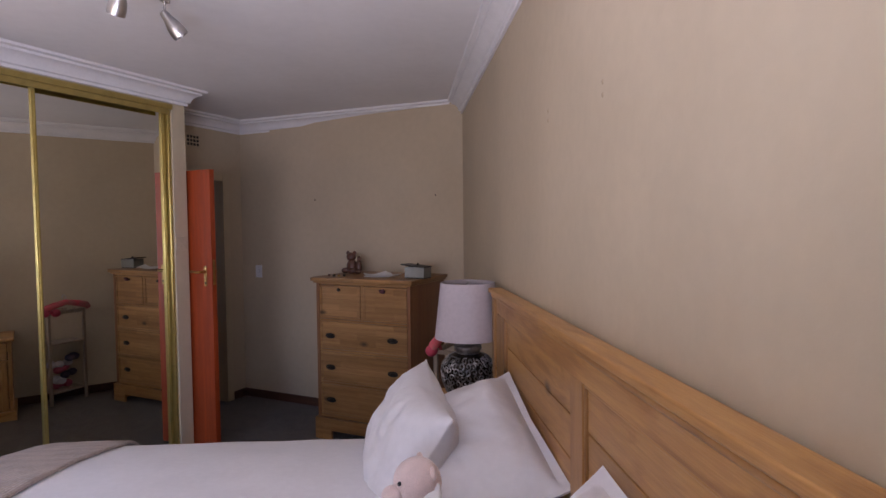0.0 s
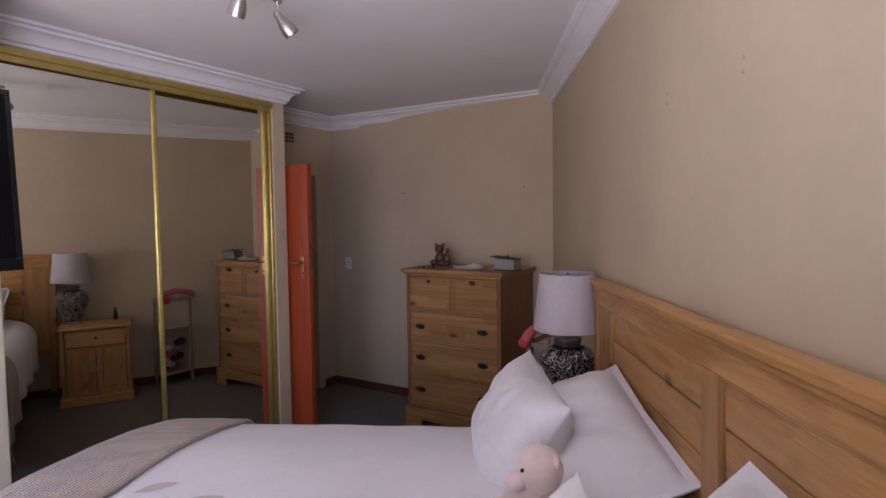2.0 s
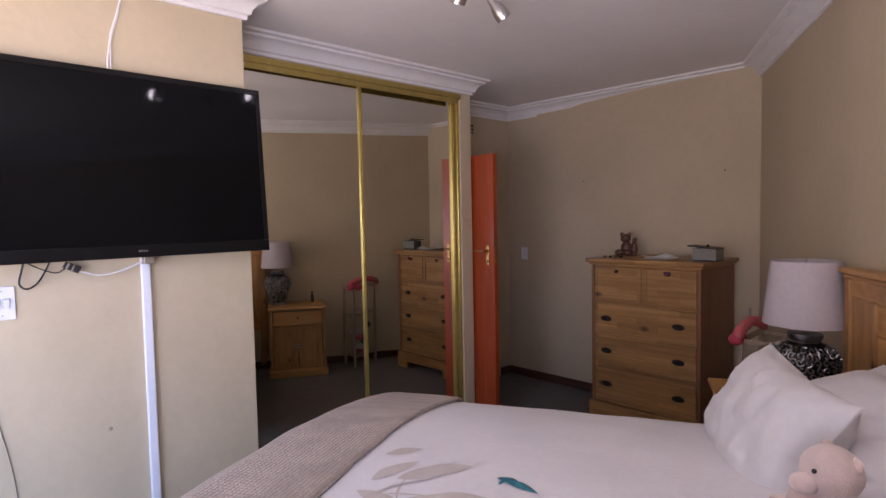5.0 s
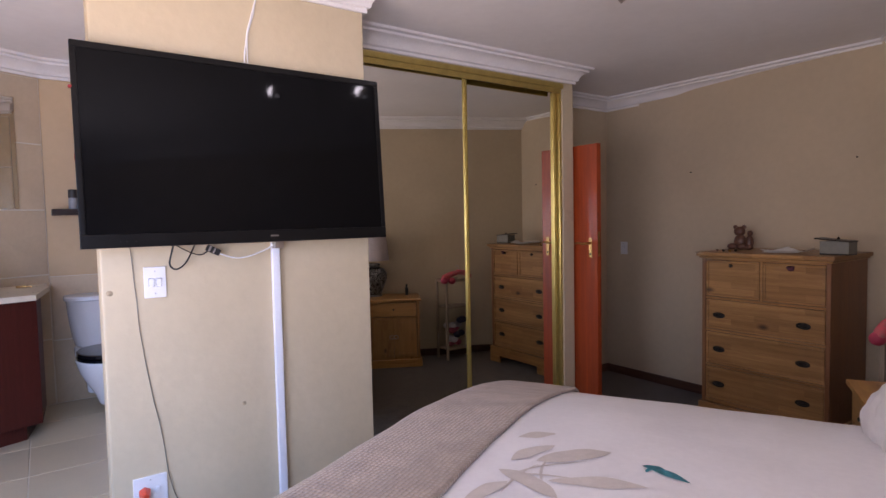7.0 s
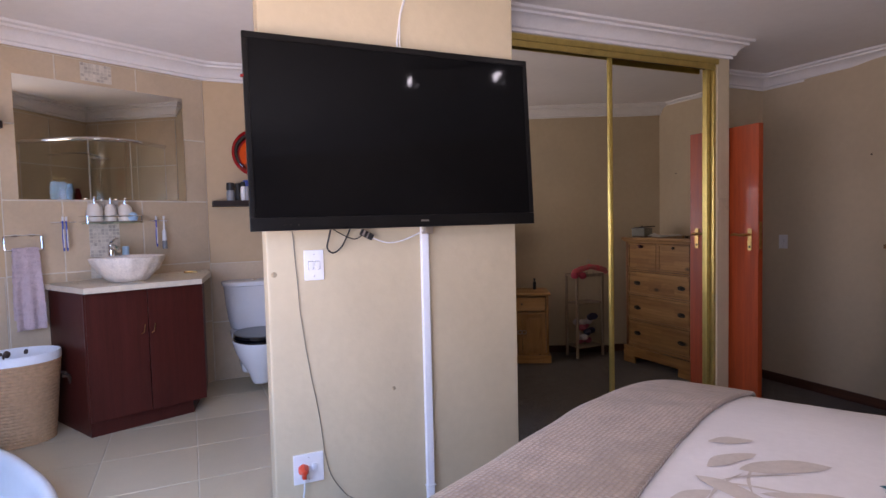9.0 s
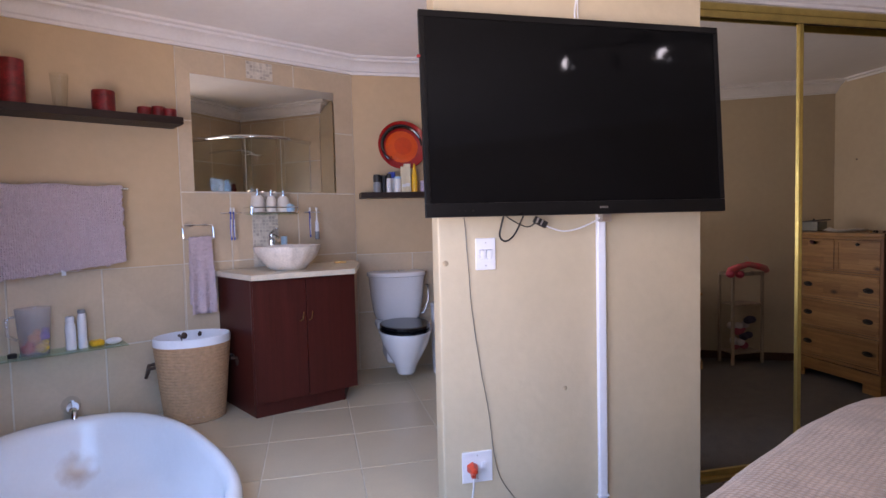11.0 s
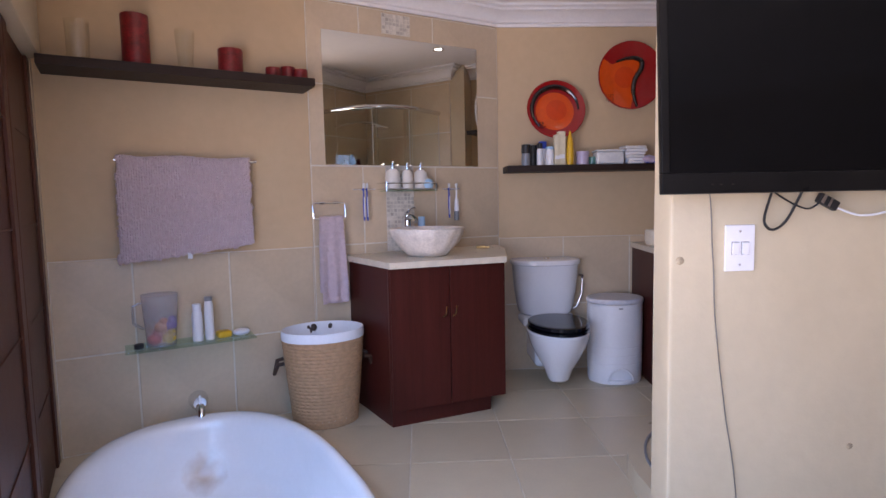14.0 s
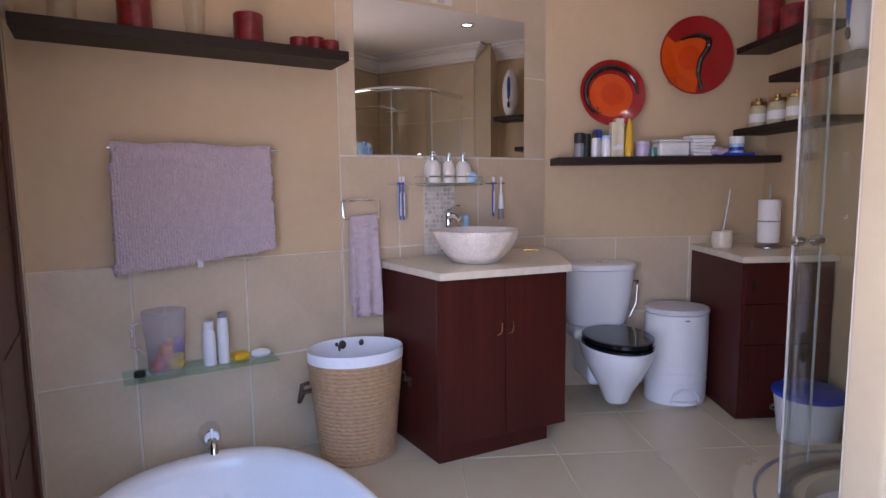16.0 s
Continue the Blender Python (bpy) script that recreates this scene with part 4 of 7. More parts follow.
b2 = bmesh.new()
bmesh.ops.create_uvsphere(b2, u_segments=8, v_segments=6, radius=0.006)
b2.transform(Matrix.Translation((-0.047, -0.047, 0.172)))
me2 = bpy.data.meshes.new("tmp")
b2.to_mesh(me2)
n0 = len(eye_bm.faces)
eye_bm.from_mesh(me2)
eye_bm.faces.ensure_lookup_table()
for f in eye_bm.faces[n0:]:
    f.material_index = 1
eye_bm.to_mesh(toy.data)
smooth_me(toy.data, 60)

# ---- nightstand with lamp ----
ns = thing("nightstand", "honey pine nightstand with a drawer and two doors", "nightstand", HEAD)
part("top", box_bm(-0.48, -0.018, 2.62, 3.19, 0.675, 0.70, 0.006), PINE, ns)
part("body", joined(box_bm(-0.455, -0.02, 2.64, 2.665, 0.08, 0.675), box_bm(-0.455, -0.02, 3.145, 3.17, 0.08, 0.675), box_bm(-0.03, -0.02, 2.665, 3.145, 0.08, 0.675), box_bm(-0.45, -0.03, 2.665, 3.145, 0.08, 0.10), box_bm(-0.45, -0.03, 2.665, 3.145, 0.50, 0.515)), PINE_Z, ns)
part("plinth", box_bm(-0.475, -0.02, 2.62, 3.19, 0.0, 0.08, 0.006), PINE, ns)
dr = part("drawer", box_bm(-0.462, -0.44, 2.672, 3.138, 0.522, 0.662, 0.004), PINE, ns)
part("knob", moved(lathe_bm([(0, 0.022), (0.009, 0.02), (0.011, 0.014), (0.005, 0.008), (0.006, 0)], 12), pose(-0.462, 2.905, 0.595, 0, -90, 0)), IRON, dr)
for y0, y1, yk in ((2.672, 2.902, 2.885), (2.908, 3.138, 2.925)):
    dd = part("door", joined(box_bm(-0.458, -0.442, y0 + 0.03, y1 - 0.03, 0.13, 0.47), box_bm(-0.462, -0.44, y0, y0 + 0.045, 0.10, 0.50, 0.003), box_bm(-0.462, -0.44, y1 - 0.045, y1, 0.10, 0.50, 0.003), box_bm(-0.462, -0.44, y0 + 0.045, y1 - 0.045, 0.10, 0.145, 0.003), box_bm(-0.462, -0.44, y0 + 0.045, y1 - 0.045, 0.455, 0.50, 0.003)), PINE_Z, ns)
    part("ring_pull", tube_bm([(-0.474, yk + 0.022 * math.cos(a * math.pi / 8), 0.315 + 0.018 * math.sin(a * math.pi / 8)) for a in range(16)], 0.004, 6, True), STEEL, dd, "pale metal ring pull")

lp = thing("table_lamp", "table lamp with a pierced silver pot base and lilac-grey drum shade", "lamp", pose(0.245, 2.715, 0.70))
pot_profile = [(0.0, 0.0), (0.064, 0.0), (0.068, 0.008), (0.066, 0.02), (0.074, 0.055), (0.094, 0.105), (0.113, 0.15), (0.119, 0.19), (0.113, 0.222), (0.092, 0.247), (0.062, 0.262), (0.056, 0.268)]
part("pot", lathe_bm([(r * 0.965, z) for r, z in pot_profile], 40), IRON, lp, "dark inside of the pierced pot")
# pierced scrollwork: curled silver strips over the pot
fil = bmesh.new()
rng = random.Random(7)


def pot_r(z):
    for (r0, z0), (r1, z1) in zip(pot_profile, pot_profile[1:]):
        if z0 <= z <= z1 and z1 > z0:
            return r0 + (r1 - r0) * (z - z0) / (z1 - z0)
    return 0.06


scrolls = []
for ring_z in (0.040, 0.064, 0.088, 0.112, 0.136, 0.160, 0.184, 0.208, 0.230, 0.248):
    rr = pot_r(ring_z)
    cnt = max(8, int(2 * math.pi * rr / 0.027))
    for i in range(cnt):
        a0 = 2 * math.pi * (i + 0.5 * (round(ring_z / 0.032) % 2) + 0.25 * rng.random()) / cnt
        turn = rng.choice((-1, 1))
        ph = rng.random() * 6.28
        pts = []
        for k in range(11):
            th = ph + turn * k * 0.62
            rad = 0.0030 + 0.0011 * k
            z = min(0.256, max(0.03, ring_z + rad * math.sin(th)))
            aa = a0 + rad * math.cos(th) / rr
            r_ = pot_r(z) + 0.001
            pts.append((r_ * math.cos(aa), r_ * math.sin(aa), z))
        scrolls.append(tube_bm(pts, 0.0034, 5))
part("scrollwork", joined(*scrolls), SILVER, lp, "curled silver openwork")
part("collar", lathe_bm([(0.058, 0.243), (0.066, 0.246), (0.068, 0.256), (0.058, 0.262), (0.052, 0.272), (0.060, 0.284), (0.060, 0.296), (0.040, 0.300), (0.0, 0.300)], 32), SILVER, lp, "turned silver collar")
part("foot_ring", lathe_bm([(0.066, 0.0), (0.072, 0.003), (0.072, 0.014), (0.064, 0.022)], 32, caps=False), SILVER, lp)
for o in lp.children:
    o.scale = (1.1, 1.1, 1.16)
part("stem", tube_bm([(0, 0, 0.38), (0, 0, 0.60)], 0.006), STEEL, lp)
shd = part("shade", lathe_bm([(0.159, 0.382), (0.161, 0.384), (0.131, 0.648), (0.129, 0.650), (0.1275, 0.648), (0.1575, 0.384), (0.159, 0.382)], 48, caps=False), SHADE, lp, "lilac-grey fabric drum shade")
part("finial", lathe_bm([(0.004, 0.60), (0.004, 0.64), (0.008, 0.647), (0, 0.655)], 12), STEEL, lp)
part("shade_ring", joined(tube_bm([(0, 0, 0.635), (0.128, 0, 0.635)], 0.002, 5), tube_bm([(0, 0, 0.635), (-0.064, 0.111, 0.635)], 0.002, 5), tube_bm([(0, 0, 0.635), (-0.064, -0.111, 0.635)], 0.002, 5)), STEEL, lp)
solid("small_bottle", lathe_bm([(0, 0), (0.016, 0), (0.017, 0.004), (0.017, 0.07), (0.009, 0.085), (0.008, 0.09), (0.010, 0.091), (0.010, 0.115), (0, 0.116)], 16), BLACKP, "small dark bottle on the nightstand", "bottle", HEAD @ pose(-0.14, 3.06, 0.70))

# ---- clothes valet with a floral hanger ----
vs = thing("clothes_valet", "pale wooden clothes valet with two shelves", "clothes stand", pose(0.265, 3.57, 0, 0, 0, -117.5))
VW = wood("pale_worn_wood", (0.42, 0.33, 0.24), (0.28, 0.21, 0.15), 2, 0.6)
for x in (-0.16, 0.16):
    part("post", box_bm(x - 0.012, x + 0.012, -0.10, -0.076, 0, 0.86, 0.003), VW, vs)
    part("post", box_bm(x - 0.012, x + 0.012, 0.076, 0.10, 0, 0.86, 0.003), VW, vs)
for z in (0.10, 0.55):
    part("shelf", box_bm(-0.148, 0.148, -0.10, 0.10, z, z + 0.016, 0.003), VW, vs)
for y in (-0.10, 0.08):
    part("rail", box_bm(-0.148, 0.148, y, y + 0.02, 0.83, 0.86, 0.003), VW, vs)
for x in (-0.16, 0.16):
    part("side_rail", box_bm(x - 0.008, x + 0.008, -0.076, 0.076, 0.83, 0.855, 0.003), VW, vs)
FLOR = mat("pink_floral_cloth", (0.46, 0.05, 0.07), 0.9, vary=0.9, scale=16, dark=(0.40, 0.20, 0.18))
hg = thing("padded_hanger", "padded coat hanger covered in pink floral cloth on the valet", "hanger", pose(0.265, 3.57, 0.86, 0, 0, -117.5))
part("padding", tube_bm([(-0.21, -0.09, 0.0), (-0.19, -0.09, 0.028), (-0.12, -0.09, 0.05), (0, -0.09, 0.075), (0.12, -0.09, 0.05), (0.19, -0.09, 0.028), (0.21, -0.09, 0.0)], [0.022, 0.03, 0.03, 0.026, 0.03, 0.03, 0.022], 12), FLOR, hg)
part("hook", tube_bm([(0, -0.09, 0.09), (0, -0.09, 0.13), (0.02, -0.09, 0.15), (0.035, -0.09, 0.13), (0.03, -0.09, 0.115)], 0.003, 6), STEEL, hg)
part("bow", joined(ball_bm(0.195, -0.10, -0.005, 0.042, 0.038, 0.036, 14), ball_bm(0.105, -0.11, -0.012, 0.042, 0.036, 0.036, 14), ball_bm(0.15, -0.11, 0.0, 0.018, 0.02, 0.018, 10)), mat("pink_satin", (0.50, 0.05, 0.09), 0.5), hg, "deep pink satin bow")
fl = thing("cloth_flowers", "bunch of pink and white cloth flowers on the valet's shelf", "flowers", pose(0.265, 3.57, 0.117, 0, 0, -117.5))
cols = [mat("petal_pink", (0.45, 0.10, 0.14), 0.9), mat("petal_white", (0.6, 0.55, 0.55), 0.9), mat("petal_dark", (0.06, 0.05, 0.09), 0.9)]
for i in range(18):
    part("flower", ball_bm(rng.uniform(-0.105, 0.105), rng.uniform(-0.06, 0.06), 0.035 + 0.05 * (i % 6), 0.042, 0.036, 0.034, 12), cols[i % 3], fl)

# ---- chest of drawers ----
ch = thing("chest_of_drawers", "honey pine chest of five drawers against the beige wall", "chest of drawers", ROOM)
part("top", joined(box_bm(-2.715, -1.845, 3.465, 4.075, 1.208, 1.235, 0.006), box_bm(-2.70, -1.86, 3.48, 4.075, 1.192, 1.208, 0.006)), PINE_X, ch)
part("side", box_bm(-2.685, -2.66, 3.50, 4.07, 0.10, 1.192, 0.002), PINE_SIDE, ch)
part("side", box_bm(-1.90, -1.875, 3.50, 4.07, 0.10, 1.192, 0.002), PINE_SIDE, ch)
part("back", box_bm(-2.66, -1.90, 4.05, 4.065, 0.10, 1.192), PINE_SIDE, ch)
part("carcass_rail", joined(box_bm(-2.66, -1.90, 3.505, 3.54, 1.180, 1.192), box_bm(-2.66, -1.90, 3.505, 3.54, 0.905, 0.920), box_bm(-2.66, -1.90, 3.505, 3.54, 0.675, 0.690), box_bm(-2.66, -1.90, 3.505, 3.54, 0.425, 0.440), box_bm(-2.66, -1.90, 3.505, 3.54, 0.165, 0.190), box_bm(-2.288, -2.272, 3.505, 3.54, 0.92, 1.18)), PINE_X, ch)
part("plinth", joined(box_bm(-2.70, -1.86, 3.475, 3.50, 0.07, 0.165, 0.008), box_bm(-2.70, -2.55, 3.478, 3.50, 0.0, 0.075, 0.004), box_bm(-2.01, -1.86, 3.478, 3.50, 0.0, 0.075, 0.004), box_bm(-2.70, -2.68, 3.50, 4.06, 0.0, 0.165, 0.004), box_bm(-1.88, -1.86, 3.50, 4.06, 0.0, 0.165, 0.004)), PINE_X, ch)


def cup_pull(parent, x, z):
    part("pull", joined(moved(lathe_bm([(0, 0.004), (0.9, 0.0035), (1.0, 0.0)], 20, 0.044, 0.021), pose(x, 3.503, z, 90, 0, 0)), moved(ball_bm(0, 0, 0, 0.026, 0.012, 0.011, 14), pose(x, 3.500, z))), IRON, parent, "dark oval metal pull")


def drawer_front(x0, x1, z0, z1, small):
    d = part("drawer", box_bm(x0 + 0.004, x1 - 0.004, 3.508, 3.53, z0 + 0.004, z1 - 0.004, 0.002), PINE_X, ch)
    part("moulding", joined(box_bm(x0 + 0.004, x1 - 0.004, 3.500, 3.509, z0 + 0.004, z0 + 0.020, 0.003), box_bm(x0 + 0.004, x1 - 0.004, 3.500, 3.509, z1 - 0.020, z1 - 0.004, 0.003), box_bm(x0 + 0.004, x0 + 0.020, 3.5005, 3.509, z0 + 0.02, z1 - 0.02, 0.003), box_bm(x1 - 0.020, x1 - 0.004, 3.5005, 3.509, z0 + 0.02, z1 - 0.02, 0.003)), PINE_X, d)
    if small:
        part("knob", moved(lathe_bm([(0, 0.024), (0.010, 0.022), (0.013, 0.015), (0.006, 0.008), (0.009, 0)], 14), pose((x0 + x1) / 2 - 0.005, 3.508, z1 - 0.035, 90, 0, 0)), IRON, d)
    else:
        for x in (-2.565, -2.025):
            cup_pull(d, x, (z0 + z1) / 2 - 0.005)


drawer_front(-2.66, -2.288, 0.92, 1.18, True)
drawer_front(-2.272, -1.90, 0.92, 1.18, True)
for z0, z1 in ((0.69, 0.905), (0.44, 0.675), (0.19, 0.425)):
    drawer_front(-2.66, -1.90, z0, z1, False)
solid("drawer_tassel", joined(ball_bm(0, 0, 0, 0.022, 0.014, 0.016, 12), ball_bm(0.012, -0.006, 0.008, 0.012, 0.01, 0.01, 10), ball_bm(-0.012, -0.006, 0.006, 0.012, 0.01, 0.01, 10)), mat("mulberry_cloth", (0.10, 0.03, 0.045), 0.8, vary=0.4, scale=40), "small dark ornament tied to a drawer knob", "ornament", ROOM @ pose(-2.09, 3.478, 1.150))

# on the chest
BROWNF = mat("brown_painted_figure", (0.12, 0.05, 0.03), 0.4, vary=0.3, scale=40, dark=(0.05, 0.02, 0.012))
fig = joined(ball_bm(0, 0, 0.05, 0.038, 0.032, 0.045, 14), ball_bm(-0.005, 0, 0.112, 0.034, 0.03, 0.030, 14), ball_bm(-0.03, 0, 0.138, 0.014, 0.008, 0.014, 10), ball_bm(0.022, 0, 0.138, 0.014, 0.008, 0.014, 10), ball_bm(0.055, 0, 0.045, 0.024, 0.022, 0.045, 12), ball_bm(0.058, 0, 0.10, 0.016, 0.015, 0.018, 10), ball_bm(-0.04, -0.02, 0.02, 0.03, 0.02, 0.02, 10), ball_bm(0.02, -0.03, 0.02, 0.03, 0.02, 0.02, 10), ball_bm(0.06, -0.02, 0.015, 0.028, 0.02, 0.015, 10))
solid("bear_ornament", fig, BROWNF, "small brown seated bear ornament on the chest", "ornament", ROOM @ pose(-2.60, 3.86, 1.235) @ Matrix.Scale(1.2, 4))
for i, (x, y) in enumerate(((-2.62, 3.58), (-2.595, 3.61), (-2.57, 3.57), (-2.545, 3.60), (-2.525, 3.57), (-2.51, 3.62))):
    solid("bead", ball_bm(0, 0, 0.009, 0.011, 0.011, 0.009, 10), (BROWNF, BRASS, IRON)[i % 3], "small brown polished bead lying on the chest", "bead", ROOM @ pose(x, y, 1.235), group="beads on the chest")
PAPER = mat("white_paper", (0.80, 0.79, 0.78), 0.8, vary=0.03)
for i, (x, y, a, l) in enumerate(((-2.22, 3.66, 12, "white"), (-2.16, 3.68, -20, "white"), (-2.27, 3.72, 40, "cream"))):
    solid("paper_sheet", grid_bm(8, 6, lambda s, t, i=i: ((s - 0.5) * 0.21, (t - 0.5) * 0.14, 0.002 + 0.003 * i + (0.022 if i == 1 else 0.010) * (2 * s - 1) ** 2 * (0.4 + t))), PAPER, "loose curled sheet of white paper on the chest", "paper", ROOM @ pose(x, y, 1.236, 0, 0, a), group="papers on the chest")
gb = thing("glass_box", "small glass trinket box with a dark metal lid", "trinket box", ROOM @ pose(-1.905, 3.68, 1.235, 0, 0, -4) @ Matrix.Scale(1.35, 4))
part("base", box_bm(-0.06, 0.06, -0.04, 0.04, 0.0, 0.006, 0.001), IRON, gb)
part("glass_side", joined(box_bm(-0.06, 0.06, -0.04, -0.037, 0.006, 0.062), box_bm(-0.06, 0.06, 0.037, 0.04, 0.006, 0.062), box_bm(-0.06, -0.057, -0.037, 0.037, 0.006, 0.062), box_bm(0.057, 0.06, -0.037, 0.037, 0.006, 0.062)), mat("frosted_trinket_glass", (0.24, 0.235, 0.20), 0.25, vary=0.06, spec=0.6), gb, "frosted glass side")
part("lid", moved(box_bm(-0.085, 0.062, -0.043, 0.043, 0.0, 0.006, 0.001), pose(0, 0, 0.064, 0, 5, 0)), IRON, gb, "dark metal lid set slightly askew")
part("finial", lathe_bm([(0.004, 0.068), (0.008, 0.074), (0.004, 0.08), (0, 0.084)], 10), IRON, gb)

# ---- bathroom: raised floor, tiles ----
BCX, BCY, BLX, BLY = -3.72, 0.185, 0.87, 0.50


def oval(a, k=1.0, ex=2.5):
    c, s = math.cos(a), math.sin(a)
    return (BCX + BLX * k * math.copysign(abs(c) ** (2 / ex), c), BCY + BLY * k * math.copysign(abs(s) ** (2 / ex), s))


def in_oval(x, y, k):
    return abs((x - BCX) / (BLX * k)) ** 2.5 + abs((y - BCY) / (BLY * k)) ** 2.5 < 1


def inside(x, y, poly):
    c = False
    for (x0, y0), (x1, y1) in zip(poly, poly[1:] + poly[:1]):
        if (y0 > y) != (y1 > y) and x < (x1 - x0) * (y - y0) / (y1 - y0) + x0:
            c = not c
    return c


slab_z = FLOOR2 - 0.004
fl2 = solid("floor_bathroom", joined(prism_bm([(-4.7, 0.70), (-2.71, 0.70), (-2.70, 1.20), (-2.9, 1.5), (-3.0, 2.6), (-3.6, 3.6), (-5.3, 3.6), (-5.3, 2.2), (-4.7, 2.2)], 0, slab_z), prism_bm([(-2.84, -0.33), (-2.72, -0.33), (-2.71, 0.70), (-2.84, 0.70)], 0, slab_z), prism_bm([(-4.7, -0.50), (-2.72, -0.50), (-2.72, -0.33), (-4.7, -0.33)], 0, slab_z)), GROUT, "raised bathroom floor of large beige tiles with pale joints", "floor", None, "structure")

mir = solid("wall_mirror", box_bm(-4.637, -4.630, 0.935, 1.905, 1.626, 2.330), MIRROR, "large frameless mirror over the washstand", "mirror")

# ---- bath ----
rings = [(0.93, 0.02), (0.97, 0.30), (1.0, 0.36), (1.0, 0.392), (0.992, 0.410), (0.97, 0.421), (0.94, 0.423), (0.915, 0.417), (0.897, 0.400), (0.885, 0.37), (0.86, 0.27), (0.82, 0.17), (0.74, 0.10), (0.60, 0.068), (0.35, 0.058)]
bmb = bmesh.new()
vr = []
for k, z in rings:
    vr.append([bmb.verts.new((*oval(2 * math.pi * i / 72, k), z)) for i in range(72)])
for a, b in zip(vr, vr[1:]):
    for i in range(72):
        bmb.faces.new((a[i], a[(i + 1) % 72], b[(i + 1) % 72], b[i]))
bmb.faces.new(vr[-1])
bmesh.ops.recalc_face_normals(bmb, faces=bmb.faces)
bath = thing("bathtub", "white enamelled oval bath sunk into the raised floor", "bathtub")
tub = part("tub", bmb, ENAMEL, bath)
# brown patch mixed into the enamel under the tap
et_ = ENAMEL.node_tree
eb_, eco = et_.nodes["Principled BSDF"], et_.nodes.new("ShaderNodeTexCoord")
edist, enoise, eadd, erange, emix = et_.nodes.new("ShaderNodeVectorMath"), et_.nodes.new("ShaderNodeTexNoise"), et_.nodes.new("ShaderNodeMath"), et_.nodes.new("ShaderNodeMapRange"), et_.nodes.new("ShaderNodeMix")
edist.operation = "DISTANCE"
edist.inputs[1].default_value = (-4.43, 0.235, 0.185)
enoise.inputs["Scale"].default_value, enoise.inputs["Detail"].default_value = 22, 5
eadd.operation = "MULTIPLY_ADD"
eadd.inputs[1].default_value = 0.06
erange.inputs[1].default_value, erange.inputs[2].default_value, erange.inputs[3].default_value, erange.inputs[4].default_value = 0.06, 0.135, 0.70, 0.0
emix.data_type, emix.blend_type = "RGBA", "MIX"
emix.inputs[7].default_value = (0.34, 0.19, 0.09, 1)
et_.links.new(eco.outputs["Object"], edist.inputs[0])
et_.links.new(eco.outputs["Object"], enoise.inputs["Vector"])
et_.links.new(enoise.outputs[0], eadd.inputs[0])
et_.links.new(edist.outputs["Value"], eadd.inputs[2])
et_.links.new(eadd.outputs[0], erange.inputs[0])
et_.links.new(erange.outputs[0], emix.inputs[0])
et_.links.new(eb_.inputs["Base Color"].links[0].from_socket, emix.inputs[6])
et_.links.new(emix.outputs[2], eb_.inputs["Base Color"])
part("waste", moved(lathe_bm([(0, 0.006), (0.02, 0.006), (0.032, 0.003), (0.034, 0)], 20), pose(BCX - 0.2, BCY, 0.058)), CHROME, bath)
tp = thing("bath_tap", "round chrome bath tap on the tiled wall", "tap", pose(X_BATH + 0.009, 0.247, 0.455) @ Matrix.Scale(1.3, 4))
part("flange", moved(lathe_bm([(0, 0.05), (0.022, 0.048), (0.03, 0.036), (0.034, 0.012), (0.036, 0)], 24), pose(0, 0, 0.012, 0, 90, 0)), CHROME, tp)
part("spout", tube_bm([(0.03, 0, 0.0), (0.055, 0, -0.004), (0.075, 0, -0.018), (0.080, 0, -0.045)], [0.016, 0.016, 0.014, 0.013], 12), CHROME, tp)
part("lever", box_bm(0.045, 0.055, -0.005, 0.005, 0.012, 0.045, 0.002), CHROME, tp)

# ---- shutter on the window side ----
sh = thing("wooden_shutter", "dark brown wooden shutter panel beside the bath", "shutter", pose(0, -0.345, 0))
for x0, x1 in ((-4.60, -3.965), (-3.955, -3.32)):
    pn = part("leaf", box_bm(x0, x1, -0.03, 0.010, FLOOR2 + 0.01, 2.035, 0.003), BROWNP, sh)
    for xx in (x0, x1 - 0.08):
        part("stile", box_bm(xx, xx + 0.08, 0.010, 0.022, FLOOR2 + 0.01, 2.035, 0.003), BROWNP, pn)
    for k in range(1, 5):
        zz = FLOOR2 + 0.01 + k * 0.345
        part("groove_bead", box_bm(x0 + 0.08, x1 - 0.08, 0.010, 0.015, zz, zz + 0.008, 0.002), BROWNP, pn)

# ---- washstand ----
van = thing("washstand", "dark cherry washstand cabinet with two doors", "washstand")
part("body", prism_bm([(-4.636, 1.05), (-4.150, 1.065), (-4.067, 1.683), (-4.40, 1.88), (-4.636, 1.98)], 0.395, 1.105), CHERRY, van)
part("plinth", prism_bm([(-4.636, 1.06), (-4.163, 1.073), (-4.108, 1.62), (-4.42, 1.85), (-4.636, 1.93)], FLOOR2, 0.395), CHERRY, van)
VF = pose(-4.148, 1.063, 0, 0, 0, -7.5)
for y0, y1, yk in ((0.004, 0.310, 0.285), (0.314, 0.622, 0.339)):
    d = part("door", moved(box_bm(0, 0.018, y0, y1, 0.398, 1.098, 0.002), VF), CHERRY, van)
    part("handle", moved(tube_bm([(0.018, yk - 0.012, 0.845), (0.032, yk - 0.003, 0.855), (0.034, yk, 0.87), (0.030, yk + 0.003, 0.885), (0.018, yk + 0.009, 0.895)], 0.0030, 8), VF), BRASS, d, "small bowed brass handle")
part("edge_trim", moved(box_bm(-0.004, 0.020, -0.006, 0.003, 0.398, 1.10, 0.002), VF), CHERRY, van)
